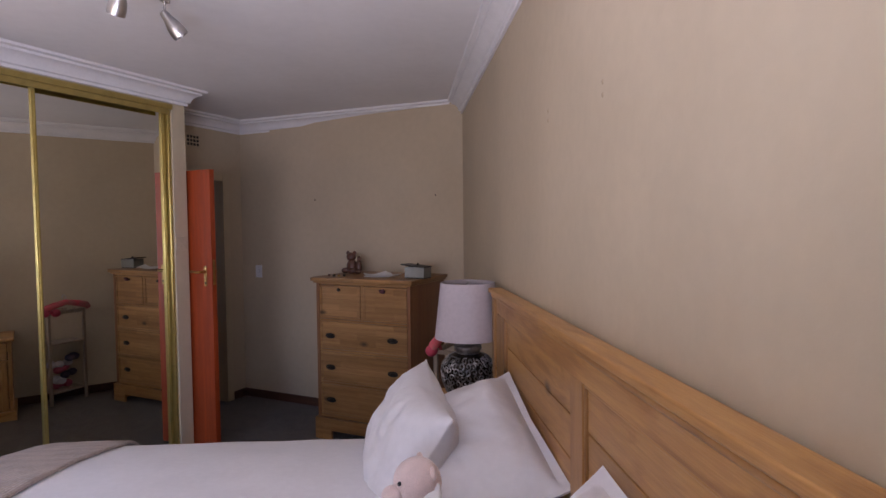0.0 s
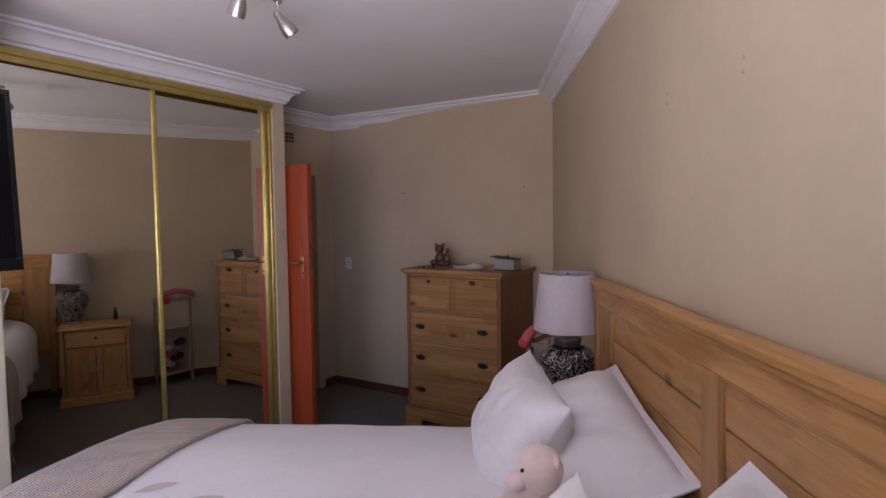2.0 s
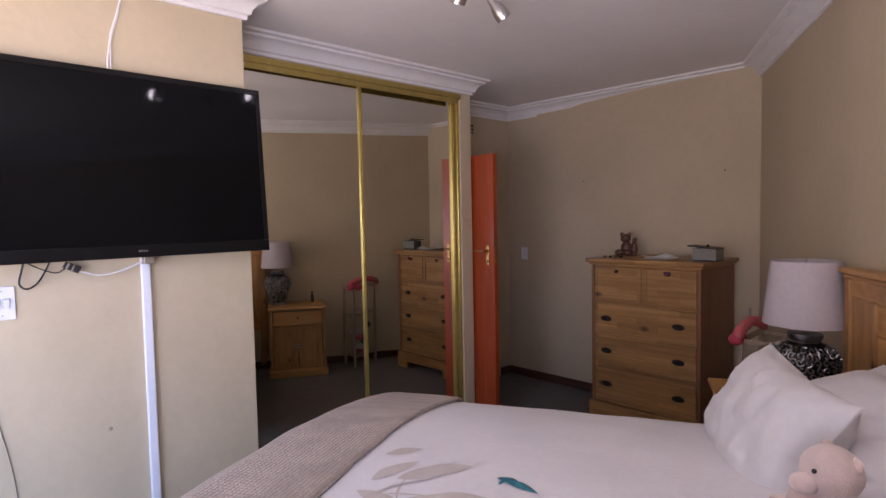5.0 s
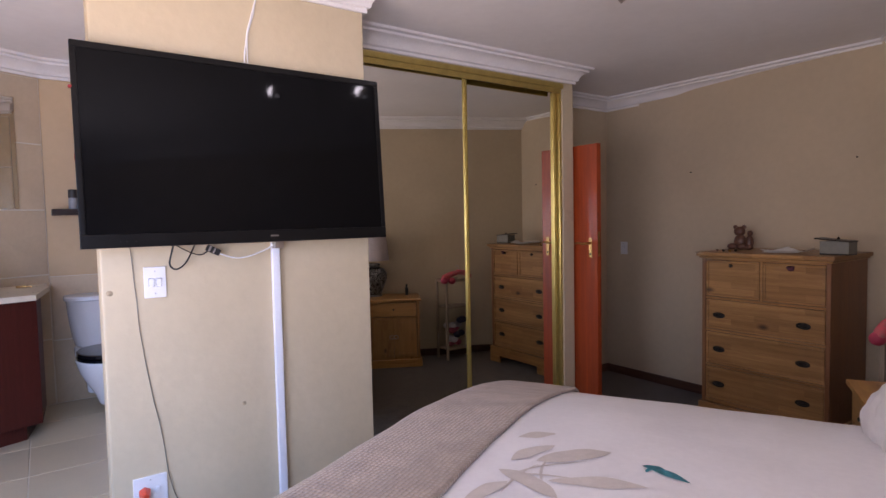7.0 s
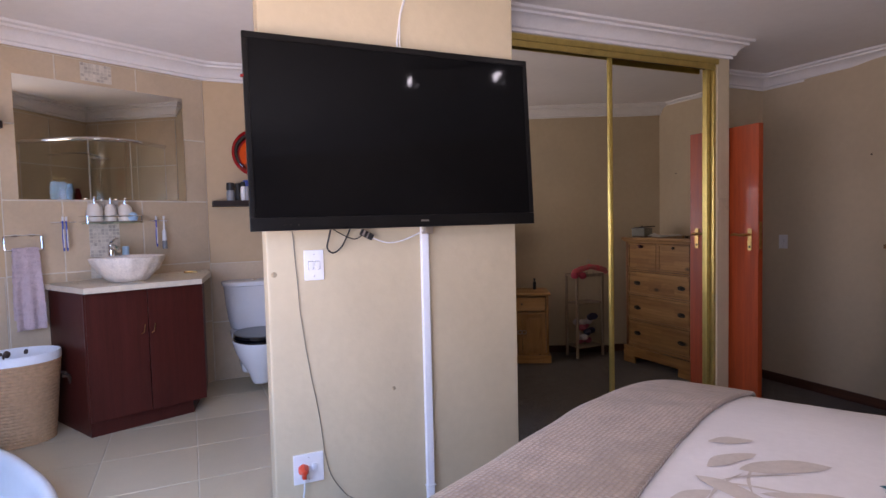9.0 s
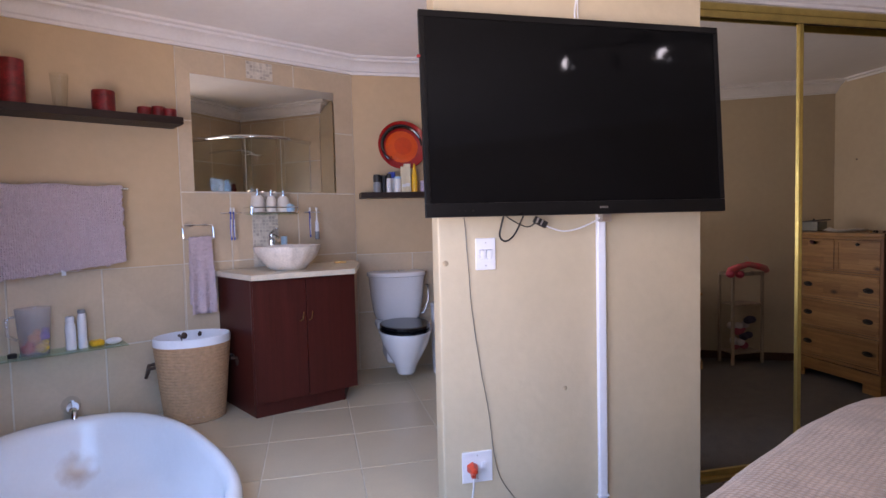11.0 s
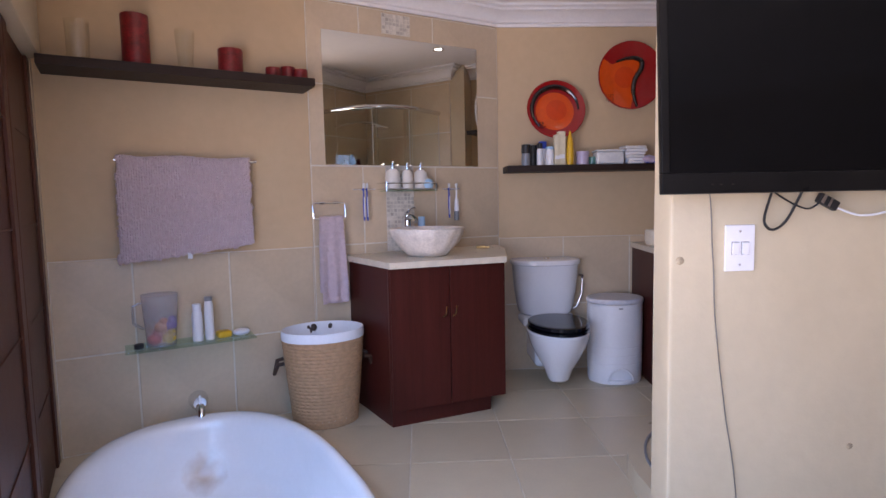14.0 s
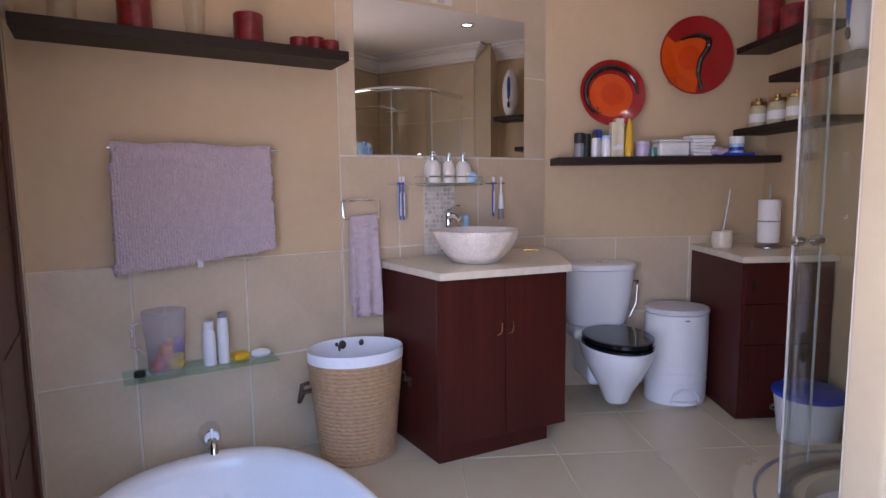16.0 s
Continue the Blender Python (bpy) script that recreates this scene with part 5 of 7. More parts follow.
solid("countertop", prism_bm([(-4.638, 1.02), (-4.088, 1.045), (-3.985, 1.645), (-4.40, 1.935), (-4.638, 2.035)], 1.105, 1.135), STONE, "cream stone countertop on the washstand", "countertop")

# rough stone basin
bsn = bmesh.new()
prof = [(0.0, 0.004), (0.10, 0.0), (0.115, 0.003), (0.15, 0.03), (0.19, 0.07), (0.217, 0.11), (0.228, 0.138), (0.226, 0.146), (0.212, 0.147), (0.205, 0.138), (0.18, 0.085), (0.13, 0.04), (0.05, 0.022), (0.0, 0.020)]
bsn = lathe_bm(prof, 96)
for v in bsn.verts:
    r = math.hypot(v.co.x, v.co.y)
    if 0.11 < r and v.co.z < 0.142:
        outer = abs(v.co.z - 0.0) >= 0 and r > 0.205 * (v.co.z / 0.147) ** 0.5
        if outer:
            k = noise.noise(Vector((v.co.x * 20, v.co.y * 20, v.co.z * 30))) * 0.010 + noise.noise(Vector((v.co.x * 70, v.co.y * 70, v.co.z * 60))) * 0.003
            v.co.x *= 1 + k / r
            v.co.y *= 1 + k / r
solid("stone_basin", bsn, MARBLE, "round rough-hewn cream marble basin on the countertop", "basin", pose(-4.305, 1.365, 1.135) @ Matrix.Diagonal((0.87, 0.87, 1.0, 1.0)))
ft = thing("basin_tap", "tall chrome mixer tap behind the basin", "tap", pose(-4.555, 1.375, 1.135, 0, 0, -6))
part("column", lathe_bm([(0, 0), (0.030, 0), (0.030, 0.008), (0.022, 0.012), (0.022, 0.205), (0.018, 0.215), (0, 0.215)], 24), CHROME, ft)
part("spout", tube_bm([(0.0, 0, 0.185), (0.05, 0, 0.20), (0.10, 0, 0.195), (0.135, 0, 0.175)], [0.016, 0.015, 0.015, 0.013], 12), CHROME, ft)
part("lever", moved(box_bm(-0.02, 0.11, -0.012, 0.012, 0, 0.008, 0.003), pose(0, 0, 0.222, 0, -14, 0)), CHROME, ft)


def bottle(name, m, r, h, material, capm, label, neck=0.45, caph=0.22, category="bottle", group=""):
    b = thing(name, label, category, m, group)
    hb_ = h * (1 - caph)
    part("body", lathe_bm([(0, 0), (r * 0.94, 0), (r, 0.004), (r, hb_ * 0.82), (r * 0.9, hb_ * 0.92), (r * neck, hb_), (0, hb_)], 20), material, b)
    part("cap", lathe_bm([(r * neck * 1.15, hb_), (r * neck * 1.2, hb_ + 0.003), (r * neck * 1.15, h - 0.003), (r * neck * 0.9, h), (0, h)], 16), capm, b)
    return b


def dispenser(m, r, h, label):
    b = thing("soap_dispenser", label, "soap dispenser", m, "dispensers on the wire shelf")
    part("body", lathe_bm([(0, 0), (r * 0.92, 0), (r, 0.005), (r * 0.98, h * 0.45), (r * 0.82, h * 0.66), (r * 0.4, h * 0.76), (0, h * 0.76)], 22), CREAMP, b)
    part("pump", joined(lathe_bm([(r * 0.3, h * 0.76), (r * 0.3, h * 0.82), (0.004, h * 0.83), (0.004, h), (0, h)], 12), tube_bm([(0, 0, h), (0.03, 0, h - 0.004)], 0.005, 8)), CHROME, b, "chrome pump")


CREAMP = mat("cream_ceramic_bottle", (0.70, 0.66, 0.60), 0.3, vary=0.03)
BLUEP = mat("blue_plastic", (0.02, 0.06, 0.42), 0.3)
SKYP = mat("pale_blue_plastic", (0.35, 0.58, 0.80), 0.35)
GREYP = mat("grey_plastic", (0.22, 0.23, 0.25), 0.35)
YELLOW = mat("yellow_plastic", (0.75, 0.42, 0.02), 0.35)
CREAMB = mat("cream_card", (0.72, 0.64, 0.46), 0.6)
LILACP = mat("lilac_plastic", (0.50, 0.42, 0.56), 0.35)
PURPLE = mat("purple_label", (0.12, 0.04, 0.25), 0.5)
TUBP = mat("milky_plastic_tub", (0.72, 0.72, 0.72), 0.35)

bottle("soap_bottle", pose(-4.50, 1.435, 1.135), 0.028, 0.20, PLASTIC, SKYP, "white soap bottle with a pale blue cap by the basin", 0.6, 0.35)
cadd = thing("wire_shelf", "chrome wire shelf fixed to the tiled wall", "wire shelf", pose(-4.64, 0, 1.478))
part("glass_plate", box_bm(0.01, 0.115, 1.245, 1.555, 0.0, 0.006, 0.001), GREENG, cadd)
for z in (0.012, 0.045):
    part("rail", tube_bm([(0.0, 1.235, z), (0.105, 1.235, z), (0.12, 1.25, z), (0.12, 1.545, z), (0.105, 1.56, z), (0.0, 1.56, z)], 0.004, 8), CHROME, cadd)
for y in (1.24, 1.555):
    part("post", tube_bm([(0.112, y, 0.0), (0.112, y, 0.048)], 0.004, 8), CHROME, cadd)
for y, r, h in ((1.30, 0.044, 0.155), (1.39, 0.034, 0.150), (1.475, 0.042, 0.150)):
    dispenser(pose(-4.575, y, 1.485), r, h, "cream ceramic soap dispenser with a chrome pump")
solid("sponge_ball", ball_bm(0, 0, 0.032, 0.03, 0.034, 0.032, 16), SKYP, "pale blue bath sponge on the wire shelf", "sponge", pose(-4.545, 1.505, 1.484))


def brush_bar(y0, y1, z):
    b = thing("toothbrush_bar", "small chrome toothbrush bar on the tiled wall", "toothbrush holder", pose(-4.64, 0, z))
    part("bar", joined(tube_bm([(0.03, y0, 0), (0.03, y1, 0)], 0.004, 8), tube_bm([(0, (y0 + y1) / 2, 0), (0.03, (y0 + y1) / 2, 0)], 0.006, 8)), CHROME, b)


def toothbrush(y, z, blue):
    b = thing("toothbrush", "blue and white toothbrush hanging on a chrome bar", "toothbrush", pose(-4.60, y, z), "hanging toothbrushes")
    part("handle", tube_bm([(0, 0, 0.03), (0.002, 0, -0.02), (0.004, 0, -0.08), (0.004, 0, -0.17)], [0.004, 0.004, 0.007, 0.005], 8), blue, b)
    part("bristles", box_bm(-0.002, 0.012, -0.005, 0.005, 0.008, 0.034, 0.002), PLASTIC, b, "white bristles")
    part("grip", box_bm(0.009, 0.0125, -0.003, 0.003, -0.15, -0.04, 0.001), PLASTIC, b, "white grip stripe")


brush_bar(1.075, 1.205, 1.49)
brush_bar(1.64, 1.755, 1.49)
for y in (1.133, 1.152):
    toothbrush(y, 1.49, BLUEP)
toothbrush(1.675, 1.488, BLUEP)
et = thing("electric_toothbrush", "white and grey electric toothbrush hanging on a chrome bar", "toothbrush", pose(-4.595, 1.725, 1.30))
part("handle", lathe_bm([(0, 0), (0.014, 0.002), (0.015, 0.06), (0.012, 0.12), (0.006, 0.135), (0.004, 0.20), (0.007, 0.205), (0.008, 0.22), (0, 0.222)], 14), PLASTIC, et)
part("grip", lathe_bm([(0.0155, 0.002), (0.0158, 0.004), (0.0158, 0.055), (0.0155, 0.057)], 14, caps=False), GREYP, et, "dark grey rubber base")
solid("drawer_clutter", joined(box_bm(-0.03, 0.03, -0.012, 0.012, 0, 0.014, 0.004), box_bm(0.01, 0.05, 0.004, 0.014, 0, 0.01, 0.002)), BRASS, "small brown hair clip on the countertop", "hair clip", pose(-4.48, 1.82, 1.135, 0, 0, 50))

# ---- towels ----


def terry(bm, amp, sc, seed=0):
    for v in bm.verts:
        n_ = noise.noise_vector(v.co * sc + Vector((seed, 0, 0)))
        v.co += n_ * amp
    return bm


def nubs(bm):
    """Short chenille loops that stand out from the cloth."""
    for v in bm.verts:
        v.co.x += 0.011 * noise.noise(v.co * 105) + 0.003 * math.sin(v.co.y * 620)
        v.co.z += 0.002 * noise.noise(v.co * 130)
    return bm


rail = thing("towel_rail", "slim chrome towel rail on the painted wall", "towel rail", pose(X_BATH, 0, 1.630))
part("bar", tube_bm([(0.07, -0.045, 0), (0.07, 0.565, 0)], 0.008, 10), CHROME, rail)
for y in (-0.02, 0.54):
    part("bracket", tube_bm([(0, y, 0), (0.07, y, 0)], 0.007, 10), CHROME, rail)


def towel_fold(s, t):
    """s runs across, t from the front hem over the rail to the back hem."""
    y = -0.035 + 0.560 * s
    L = 0.46 - 0.055 * s
    lb = 0.36
    d = t * (L + 0.05 + lb)
    if d < L:
        x, z = 0.092, -(L - d)
    elif d < L + 0.05:
        a = (d - L) / 0.05 * math.pi
        x, z = 0.07 + 0.022 * math.cos(a), 0.018 * math.sin(a)
    else:
        x, z = 0.048, -(d - L - 0.05)
    sag_ = 0.012 * math.sin(3.1 * s + 0.4) * (-z) + 0.010 * math.sin(14 * s) * max(0, -z)
    return (X_BATH + x + sag_ + (0.014 * (1 - s) * min(1, -z * 2) if z < 0 and d < L else 0), y - (0.02 * (-z) if d < L else 0) * (0.5 - s) * 2, 1.632 + z)


tw = solid("bath_towel", nubs(terry(grid_bm(150, 210, towel_fold), 0.010, 9, 3)), LILAC, "lilac terry bath mat towel hanging folded over a rail", "towel")
tw.modifiers.new("thickness", "SOLIDIFY").thickness = 0.012
solid("towel_label", box_bm(-0.0015, 0.0015, -0.010, 0.010, -0.03, 0.0, 0.0005), CLOTHW, "small white care label hanging from the towel's hem", "label", pose(X_BATH + 0.098, 0.24, 1.205))

rg = thing("towel_ring", "square chrome towel ring on the tiled wall", "towel ring", pose(-4.642, 0, 0))
part("ring", tube_bm([(0.05, 0.845, 1.42), (0.05, 1.012, 1.42), (0.055, 1.018, 1.41), (0.06, 1.018, 1.345), (0.06, 1.010, 1.338), (0.06, 0.852, 1.338), (0.06, 0.843, 1.346), (0.055, 0.840, 1.41)], 0.0042, 8, True), CHROME, rg)
for y in (0.89, 0.97):
    part("knuckle", joined(tube_bm([(0.0, y, 1.42), (0.05, y, 1.42)], 0.006, 8), tube_bm([(0.05, y - 0.014, 1.42), (0.05, y + 0.014, 1.42)], 0.008, 10)), CHROME, rg)


def hand_fold(s, t):
    L, lb = 0.455, 0.40
    d = t * (L + 0.03 + lb)
    pinch = 1.0
    if d < L:
        x, z = 0.072, -(L - d)
    elif d < L + 0.03:
        a = (d - L) / 0.03 * math.pi
        x, z = 0.06 + 0.012 * math.cos(a), 0.010 * math.sin(a)
    else:
        x, z = 0.046, -(d - L - 0.03)
    w = 0.062 + 0.010 * min(1, -z * 3 if z < 0 else 0)
    y = 0.938 + (s - 0.5) * 2 * w + 0.012 * (-z)
    return (-4.642 + x + 0.010 * math.sin(s * 13 + 1) * min(1, max(0.2, -z * 3)) * (1 if d < L else -0.6), y, 1.342 + z)


ht = solid("hand_towel", terry(grid_bm(40, 130, hand_fold), 0.004, 110, 5), LILAC, "lilac ribbed hand towel hanging through a ring", "towel")
for v in ht.data.vertices:
    v.co.x += 0.0022 * math.sin(v.co.z * 210)
ht.modifiers.new("thickness", "SOLIDIFY").thickness = 0.008

# ---- long shelf with candles ----
solid("long_shelf", box_bm(X_BATH, -4.44, -0.29, 0.835, 1.990, 2.030, 0.003), WENGE, "long dark wooden floating shelf on the painted wall", "shelf")
SZ = 2.030


def candle(m, r, h, label):
    c = thing("candle", label, "candle", m, "red candles")
    part("wax", lathe_bm([(0, 0), (r * 0.97, 0), (r, 0.003), (r, h - 0.004), (r * 0.96, h), (r * 0.6, h - 0.004), (0, h - 0.006)], 28), REDWAX, c)
    part("wick", tube_bm([(0, 0, h - 0.006), (0.001, 0, h + 0.006)], 0.0012, 5), BLACKP, c)


def tumbler(m, r0, r1, h, label):
    solid("glass_vase", lathe_bm([(0, 0), (r0, 0), (r1, h), (r1 - 0.002, h), (r0 - 0.002, 0.008), (0, 0.008)], 28), GLASS, label, "vase", m, group="clear glasses on the shelf")


tumbler(pose(-4.545, -0.145, SZ), 0.042, 0.046, 0.17, "clear glass cylinder vase on the dark shelf")
tumbler(pose(-4.545, 0.268, SZ), 0.032, 0.042, 0.18, "tall clear glass on the dark shelf")
candle(pose(-4.545, 0.07, SZ), 0.056, 0.222, "tall mottled red pillar candle on the dark shelf")
candle(pose(-4.545, 0.462, SZ), 0.056, 0.118, "short dark red pillar candle on the dark shelf")
for y, x in ((0.655, -4.53), (0.735, -4.555), (0.785, -4.52)):
    candle(pose(x, y, SZ), 0.036, 0.05 if y != 0.735 else 0.065, "small round red candle on the dark shelf")

# ---- glass shelf with bath toys ----
gs = thing("glass_shelf", "clear glass shelf on the tiled wall above the bath", "shelf", pose(X_BATH + 0.009, 0, 0.778))
part("glass_plate", box_bm(0, 0.175, -0.05, 0.505, 0, 0.008, 0.002), GREENG, gs)
for y in (0.04, 0.42):
    part("clip", tube_bm([(0, y, -0.004), (0.03, y, -0.004)], 0.007, 10), CHROME, gs)
jug = thing("toy_jug", "frosted plastic jug holding bright bath toys", "jug", pose(-4.555, 0.10, 0.787))
FROST = pane_glass("frosted_plastic", (0.95, 0.95, 0.97))
ft_ = FROST.node_tree
mxf, dff = ft_.nodes.new("ShaderNodeMixShader"), ft_.nodes.new("ShaderNodeBsdfTranslucent")
dff.inputs[0].default_value = (0.85, 0.85, 0.88, 1)
dfu = ft_.nodes.new("ShaderNodeBsdfDiffuse")
dfu.inputs[0].default_value = (0.85, 0.85, 0.88, 1)
add_ = ft_.nodes.new("ShaderNodeMixShader")
ft_.links.new(dff.outputs[0], add_.inputs[1])
ft_.links.new(dfu.outputs[0], add_.inputs[2])
mxf.inputs[0].default_value = 0.22
ft_.links.new(ft_.nodes["Material Output"].inputs[0].links[0].from_socket, mxf.inputs[1])
ft_.links.new(add_.outputs[0], mxf.inputs[2])
ft_.links.new(mxf.outputs[0], ft_.nodes["Material Output"].inputs[0])
part("jug_wall", lathe_bm([(0, 0), (0.062, 0), (0.078, 0.235), (0.076, 0.235), (0.060, 0.004), (0, 0.004)], 28), FROST, jug, "frosted clear plastic")
part("jug_handle", tube_bm([(0.0, -0.076, 0.20), (0.0, -0.11, 0.19), (0.0, -0.11, 0.11), (0.0, -0.07, 0.08)], 0.007, 8), FROST, jug)
for i, (x, y, z, c) in enumerate(((0.01, -0.03, 0.03, "red"), (0.02, 0.03, 0.032, "yellow"), (-0.02, 0.0, 0.03, "orange"), (0.02, 0.0, 0.085, "orange"), (0.015, 0.035, 0.09, "purple"))):
    col = {"red": (0.62, 0.06, 0.05), "yellow": (0.80, 0.50, 0.03), "orange": (0.75, 0.22, 0.03), "purple": (0.18, 0.08, 0.35)}[c]
    part("toy", joined(ball_bm(x, y, z, 0.03, 0.03, 0.026, 14), ball_bm(x + 0.008, y + 0.01, z + 0.028, 0.017, 0.017, 0.017, 12)), mat(c + "_rubber", col, 0.4, vary=0.05), jug, c + " rubber bath toy")
bottle("lotion_bottle", pose(-4.54, 0.252, 0.787), 0.024, 0.175, PLASTIC, PLASTIC, "white lotion bottle on the glass shelf", 0.7, 0.18, group="bottles on the glass shelf")
bottle("lotion_bottle", pose(-4.54, 0.305, 0.787), 0.021, 0.205, PLASTIC, GREYP, "tall white bottle on the glass shelf", 0.75, 0.10, group="bottles on the glass shelf")
solid("sponge", box_bm(-0.03, 0.03, -0.032, 0.032, 0, 0.032, 0.012, 3), YELLOW, "yellow bath sponge on the glass shelf", "sponge", pose(-4.545, 0.368, 0.787, 0, 0, 10))
solid("soap", ball_bm(0, 0, 0.018, 0.03, 0.04, 0.018, 16), PLASTIC, "white oval soap on the glass shelf", "soap", pose(-4.535, 0.447, 0.787))
solid("plug_stopper", lathe_bm([(0, 0), (0.02, 0), (0.02, 0.02), (0, 0.025)], 14), BLACKP, "small black stopper on the glass shelf", "stopper", pose(-4.53, 0.005, 0.787))

# ---- laundry basket ----
lb = thing("laundry_basket", "oval woven seagrass laundry basket with a white cloth liner", "laundry basket", pose(-4.44, 0.825, FLOOR2, 0, 0, -12))
NB, NR = 256, 125
bw = bmesh.new()
rws = []
for j in range(NR + 1):
    z = 0.44 * j / NR
    k = 0.81 + 0.21 * (j / NR)
    row = []
    for i in range(NB):
        lean_ = 0.5 * (j % 5) / 5 * (1 if (j // 5) % 2 else -1)
        weave = 0.0042 * abs(math.sin(math.pi * (i / 8 + lean_))) * math.sin(math.pi * (j % 5 + 0.5) / 5) - (0.003 if j % 5 == 0 else 0)
        row.append(bw.verts.new(((0.158 * k + weave) * math.cos(2 * math.pi * i / NB), (0.198 * k + weave) * math.sin(2 * math.pi * i / NB), z)))
    rws.append(row)
for a, b in zip(rws, rws[1:]):
    for i in range(NB):
        bw.faces.new((a[i], a[(i + 1) % NB], b[(i + 1) % NB], b[i]))
bw.faces.new(rws[0][::-1])
part("woven_body", bw, WICKER, lb)
lin = lathe_bm([(1.005, 0.436), (1.028, 0.438), (1.036, 0.455), (1.03, 0.476), (1.015, 0.483), (1.0, 0.478), (0.96, 0.44), (0.87, 0.25), (0.80, 0.03), (0, 0.03)], 64, 0.160, 0.200, caps=False)
part("liner", lin, CLOTHW, lb, "white cotton liner folded over the rim")
for a in (math.pi * 1.5, math.pi * 0.5):
    cy = 0.203 * math.copysign(1, math.sin(a))
    part("handle", tube_bm([(-0.05, cy * 0.97, 0.33), (-0.045, cy * 1.12, 0.325), (0.0, cy * 1.2, 0.27), (0.045, cy * 1.12, 0.325), (0.05, cy * 0.97, 0.33)], 0.010, 8), LEATHER, lb, "brown leather handle")
for y in (-0.05, 0.075):
    part("tie", joined(ball_bm(-0.156, y - 0.016, 0.452, 0.010, 0.02, 0.022, 8), ball_bm(-0.156, y + 0.016, 0.452, 0.010, 0.02, 0.022, 8), ball_bm(-0.154, y, 0.435, 0.008, 0.010, 0.024, 8)), LEATHER, lb, "brown tie on the liner")

# ---- toilet ----
wc = thing("toilet", "white ceramic toilet with a black seat and lid", "toilet", ROOM @ pose(P_PLATE + 0.012, -0.028, FLOOR2))
bwl = bmesh.new()
rr = []
for z, c, hl, hw in ((0.055, 0.40, 0.050, 0.050), (0.072, 0.40, 0.074, 0.062), (0.125, 0.395, 0.102, 0.080), (0.20, 0.39, 0.162, 0.122), (0.27, 0.385, 0.214, 0.156), (0.325, 0.385, 0.235, 0.172), (0.35, 0.385, 0.240, 0.178), (0.358, 0.385, 0.235, 0.173)):
    rr.append([bwl.verts.new((c + hl * math.cos(2 * math.pi * i / 40) * (1.0 if math.cos(2 * math.pi * i / 40) > 0 else 1.25), hw * math.sin(2 * math.pi * i / 40), z)) for i in range(40)])
for a, b in zip(rr, rr[1:]):
    for i in range(40):
        bwl.faces.new((a[i], a[(i + 1) % 40], b[(i + 1) % 40], b[i]))
bwl.faces.new(rr[0][::-1])
bwl.faces.new(rr[-1])
part("bowl", joined(bwl, box_bm(0.0, 0.30, -0.115, 0.115, 0.10, 0.355, 0.03, 3), box_bm(0.02, 0.22, -0.17, 0.17, 0.33, 0.385, 0.02, 3)), CERAMIC, wc)
def tank_bm(levels):
    """A D-shaped tank in plan, flat at the wall and round in front; levels of (z, depth, half width)."""
    bm = bmesh.new()
    loops = []
    for z, dep, hw in levels:
        ring = []
        for i in range(33):
            a = math.pi * (i / 32 - 0.5)
            ring.append(bm.verts.new((dep * (0.30 + 0.70 * math.cos(a) ** 0.75 if abs(math.cos(a)) > 1e-6 else 0.30), hw * math.copysign(abs(math.sin(a)) ** 0.8, math.sin(a)), z)))
        ring += [bm.verts.new((0.0, hw, z)), bm.verts.new((0.0, -hw, z))]
        loops.append(ring)
    for a, b in zip(loops, loops[1:]):
        for i in range(35):
            bm.faces.new((a[i], a[(i + 1) % 35], b[(i + 1) % 35], b[i]))
    bm.faces.new(loops[0][::-1])
    bm.faces.new(loops[-1])
    bmesh.ops.recalc_face_normals(bm, faces=bm.faces)
    return bm


part("cistern", tank_bm([(0.385, 0.155, 0.150), (0.395, 0.165, 0.162), (0.45, 0.180, 0.176), (0.56, 0.196, 0.192), (0.70, 0.205, 0.203)]), CERAMIC, wc, "white ceramic cistern")
part("cistern_lid", tank_bm([(0.701, 0.208, 0.205), (0.704, 0.218, 0.214), (0.722, 0.219, 0.215), (0.732, 0.212, 0.208), (0.738, 0.16, 0.16)]), CERAMIC, wc)
part("button", moved(lathe_bm([(0, 0.745), (0.018, 0.743), (0.022, 0.734)], 18), pose(0.10, 0.0, 0)), CHROME, wc, "round chrome flush button")
for z0, z1, k, nm in ((0.358, 0.380, 1.0, "seat"), (0.382, 0.410, 0.985, "seat_lid")):
    sb = bmesh.new()
    r2 = []
    for zz, kk in ((z0, 0.97), (z0 + 0.004, 1.0), (z1 - 0.006, 1.0), (z1, 0.94)):
        r2.append([sb.verts.new((0.385 + 0.246 * k * kk * math.cos(2 * math.pi * i / 40) * (1.0 if math.cos(2 * math.pi * i / 40) > 0 else 0.78), 0.174 * k * kk * math.sin(2 * math.pi * i / 40), zz)) for i in range(40)])
    for a, b in zip(r2, r2[1:]):
        for i in range(40):
            sb.faces.new((a[i], a[(i + 1) % 40], b[(i + 1) % 40], b[i]))
    sb.faces.new(r2[0][::-1])
    sb.faces.new(r2[-1])
    part(nm, sb, BLACKL, wc, "glossy black lacquered " + nm.replace("_", " "))
part("inlet_pipe", tube_bm([(0.06, 0.235, 0.60), (0.06, 0.24, 0.62), (0.06, 0.215, 0.62)], 0.008, 8), CHROME, wc)
part("inlet_hose", tube_bm([(0.06, 0.238, 0.60), (0.06, 0.235, 0.50), (0.06, 0.20, 0.42), (0.06, 0.16, 0.40)], 0.006, 8), STEEL, wc)

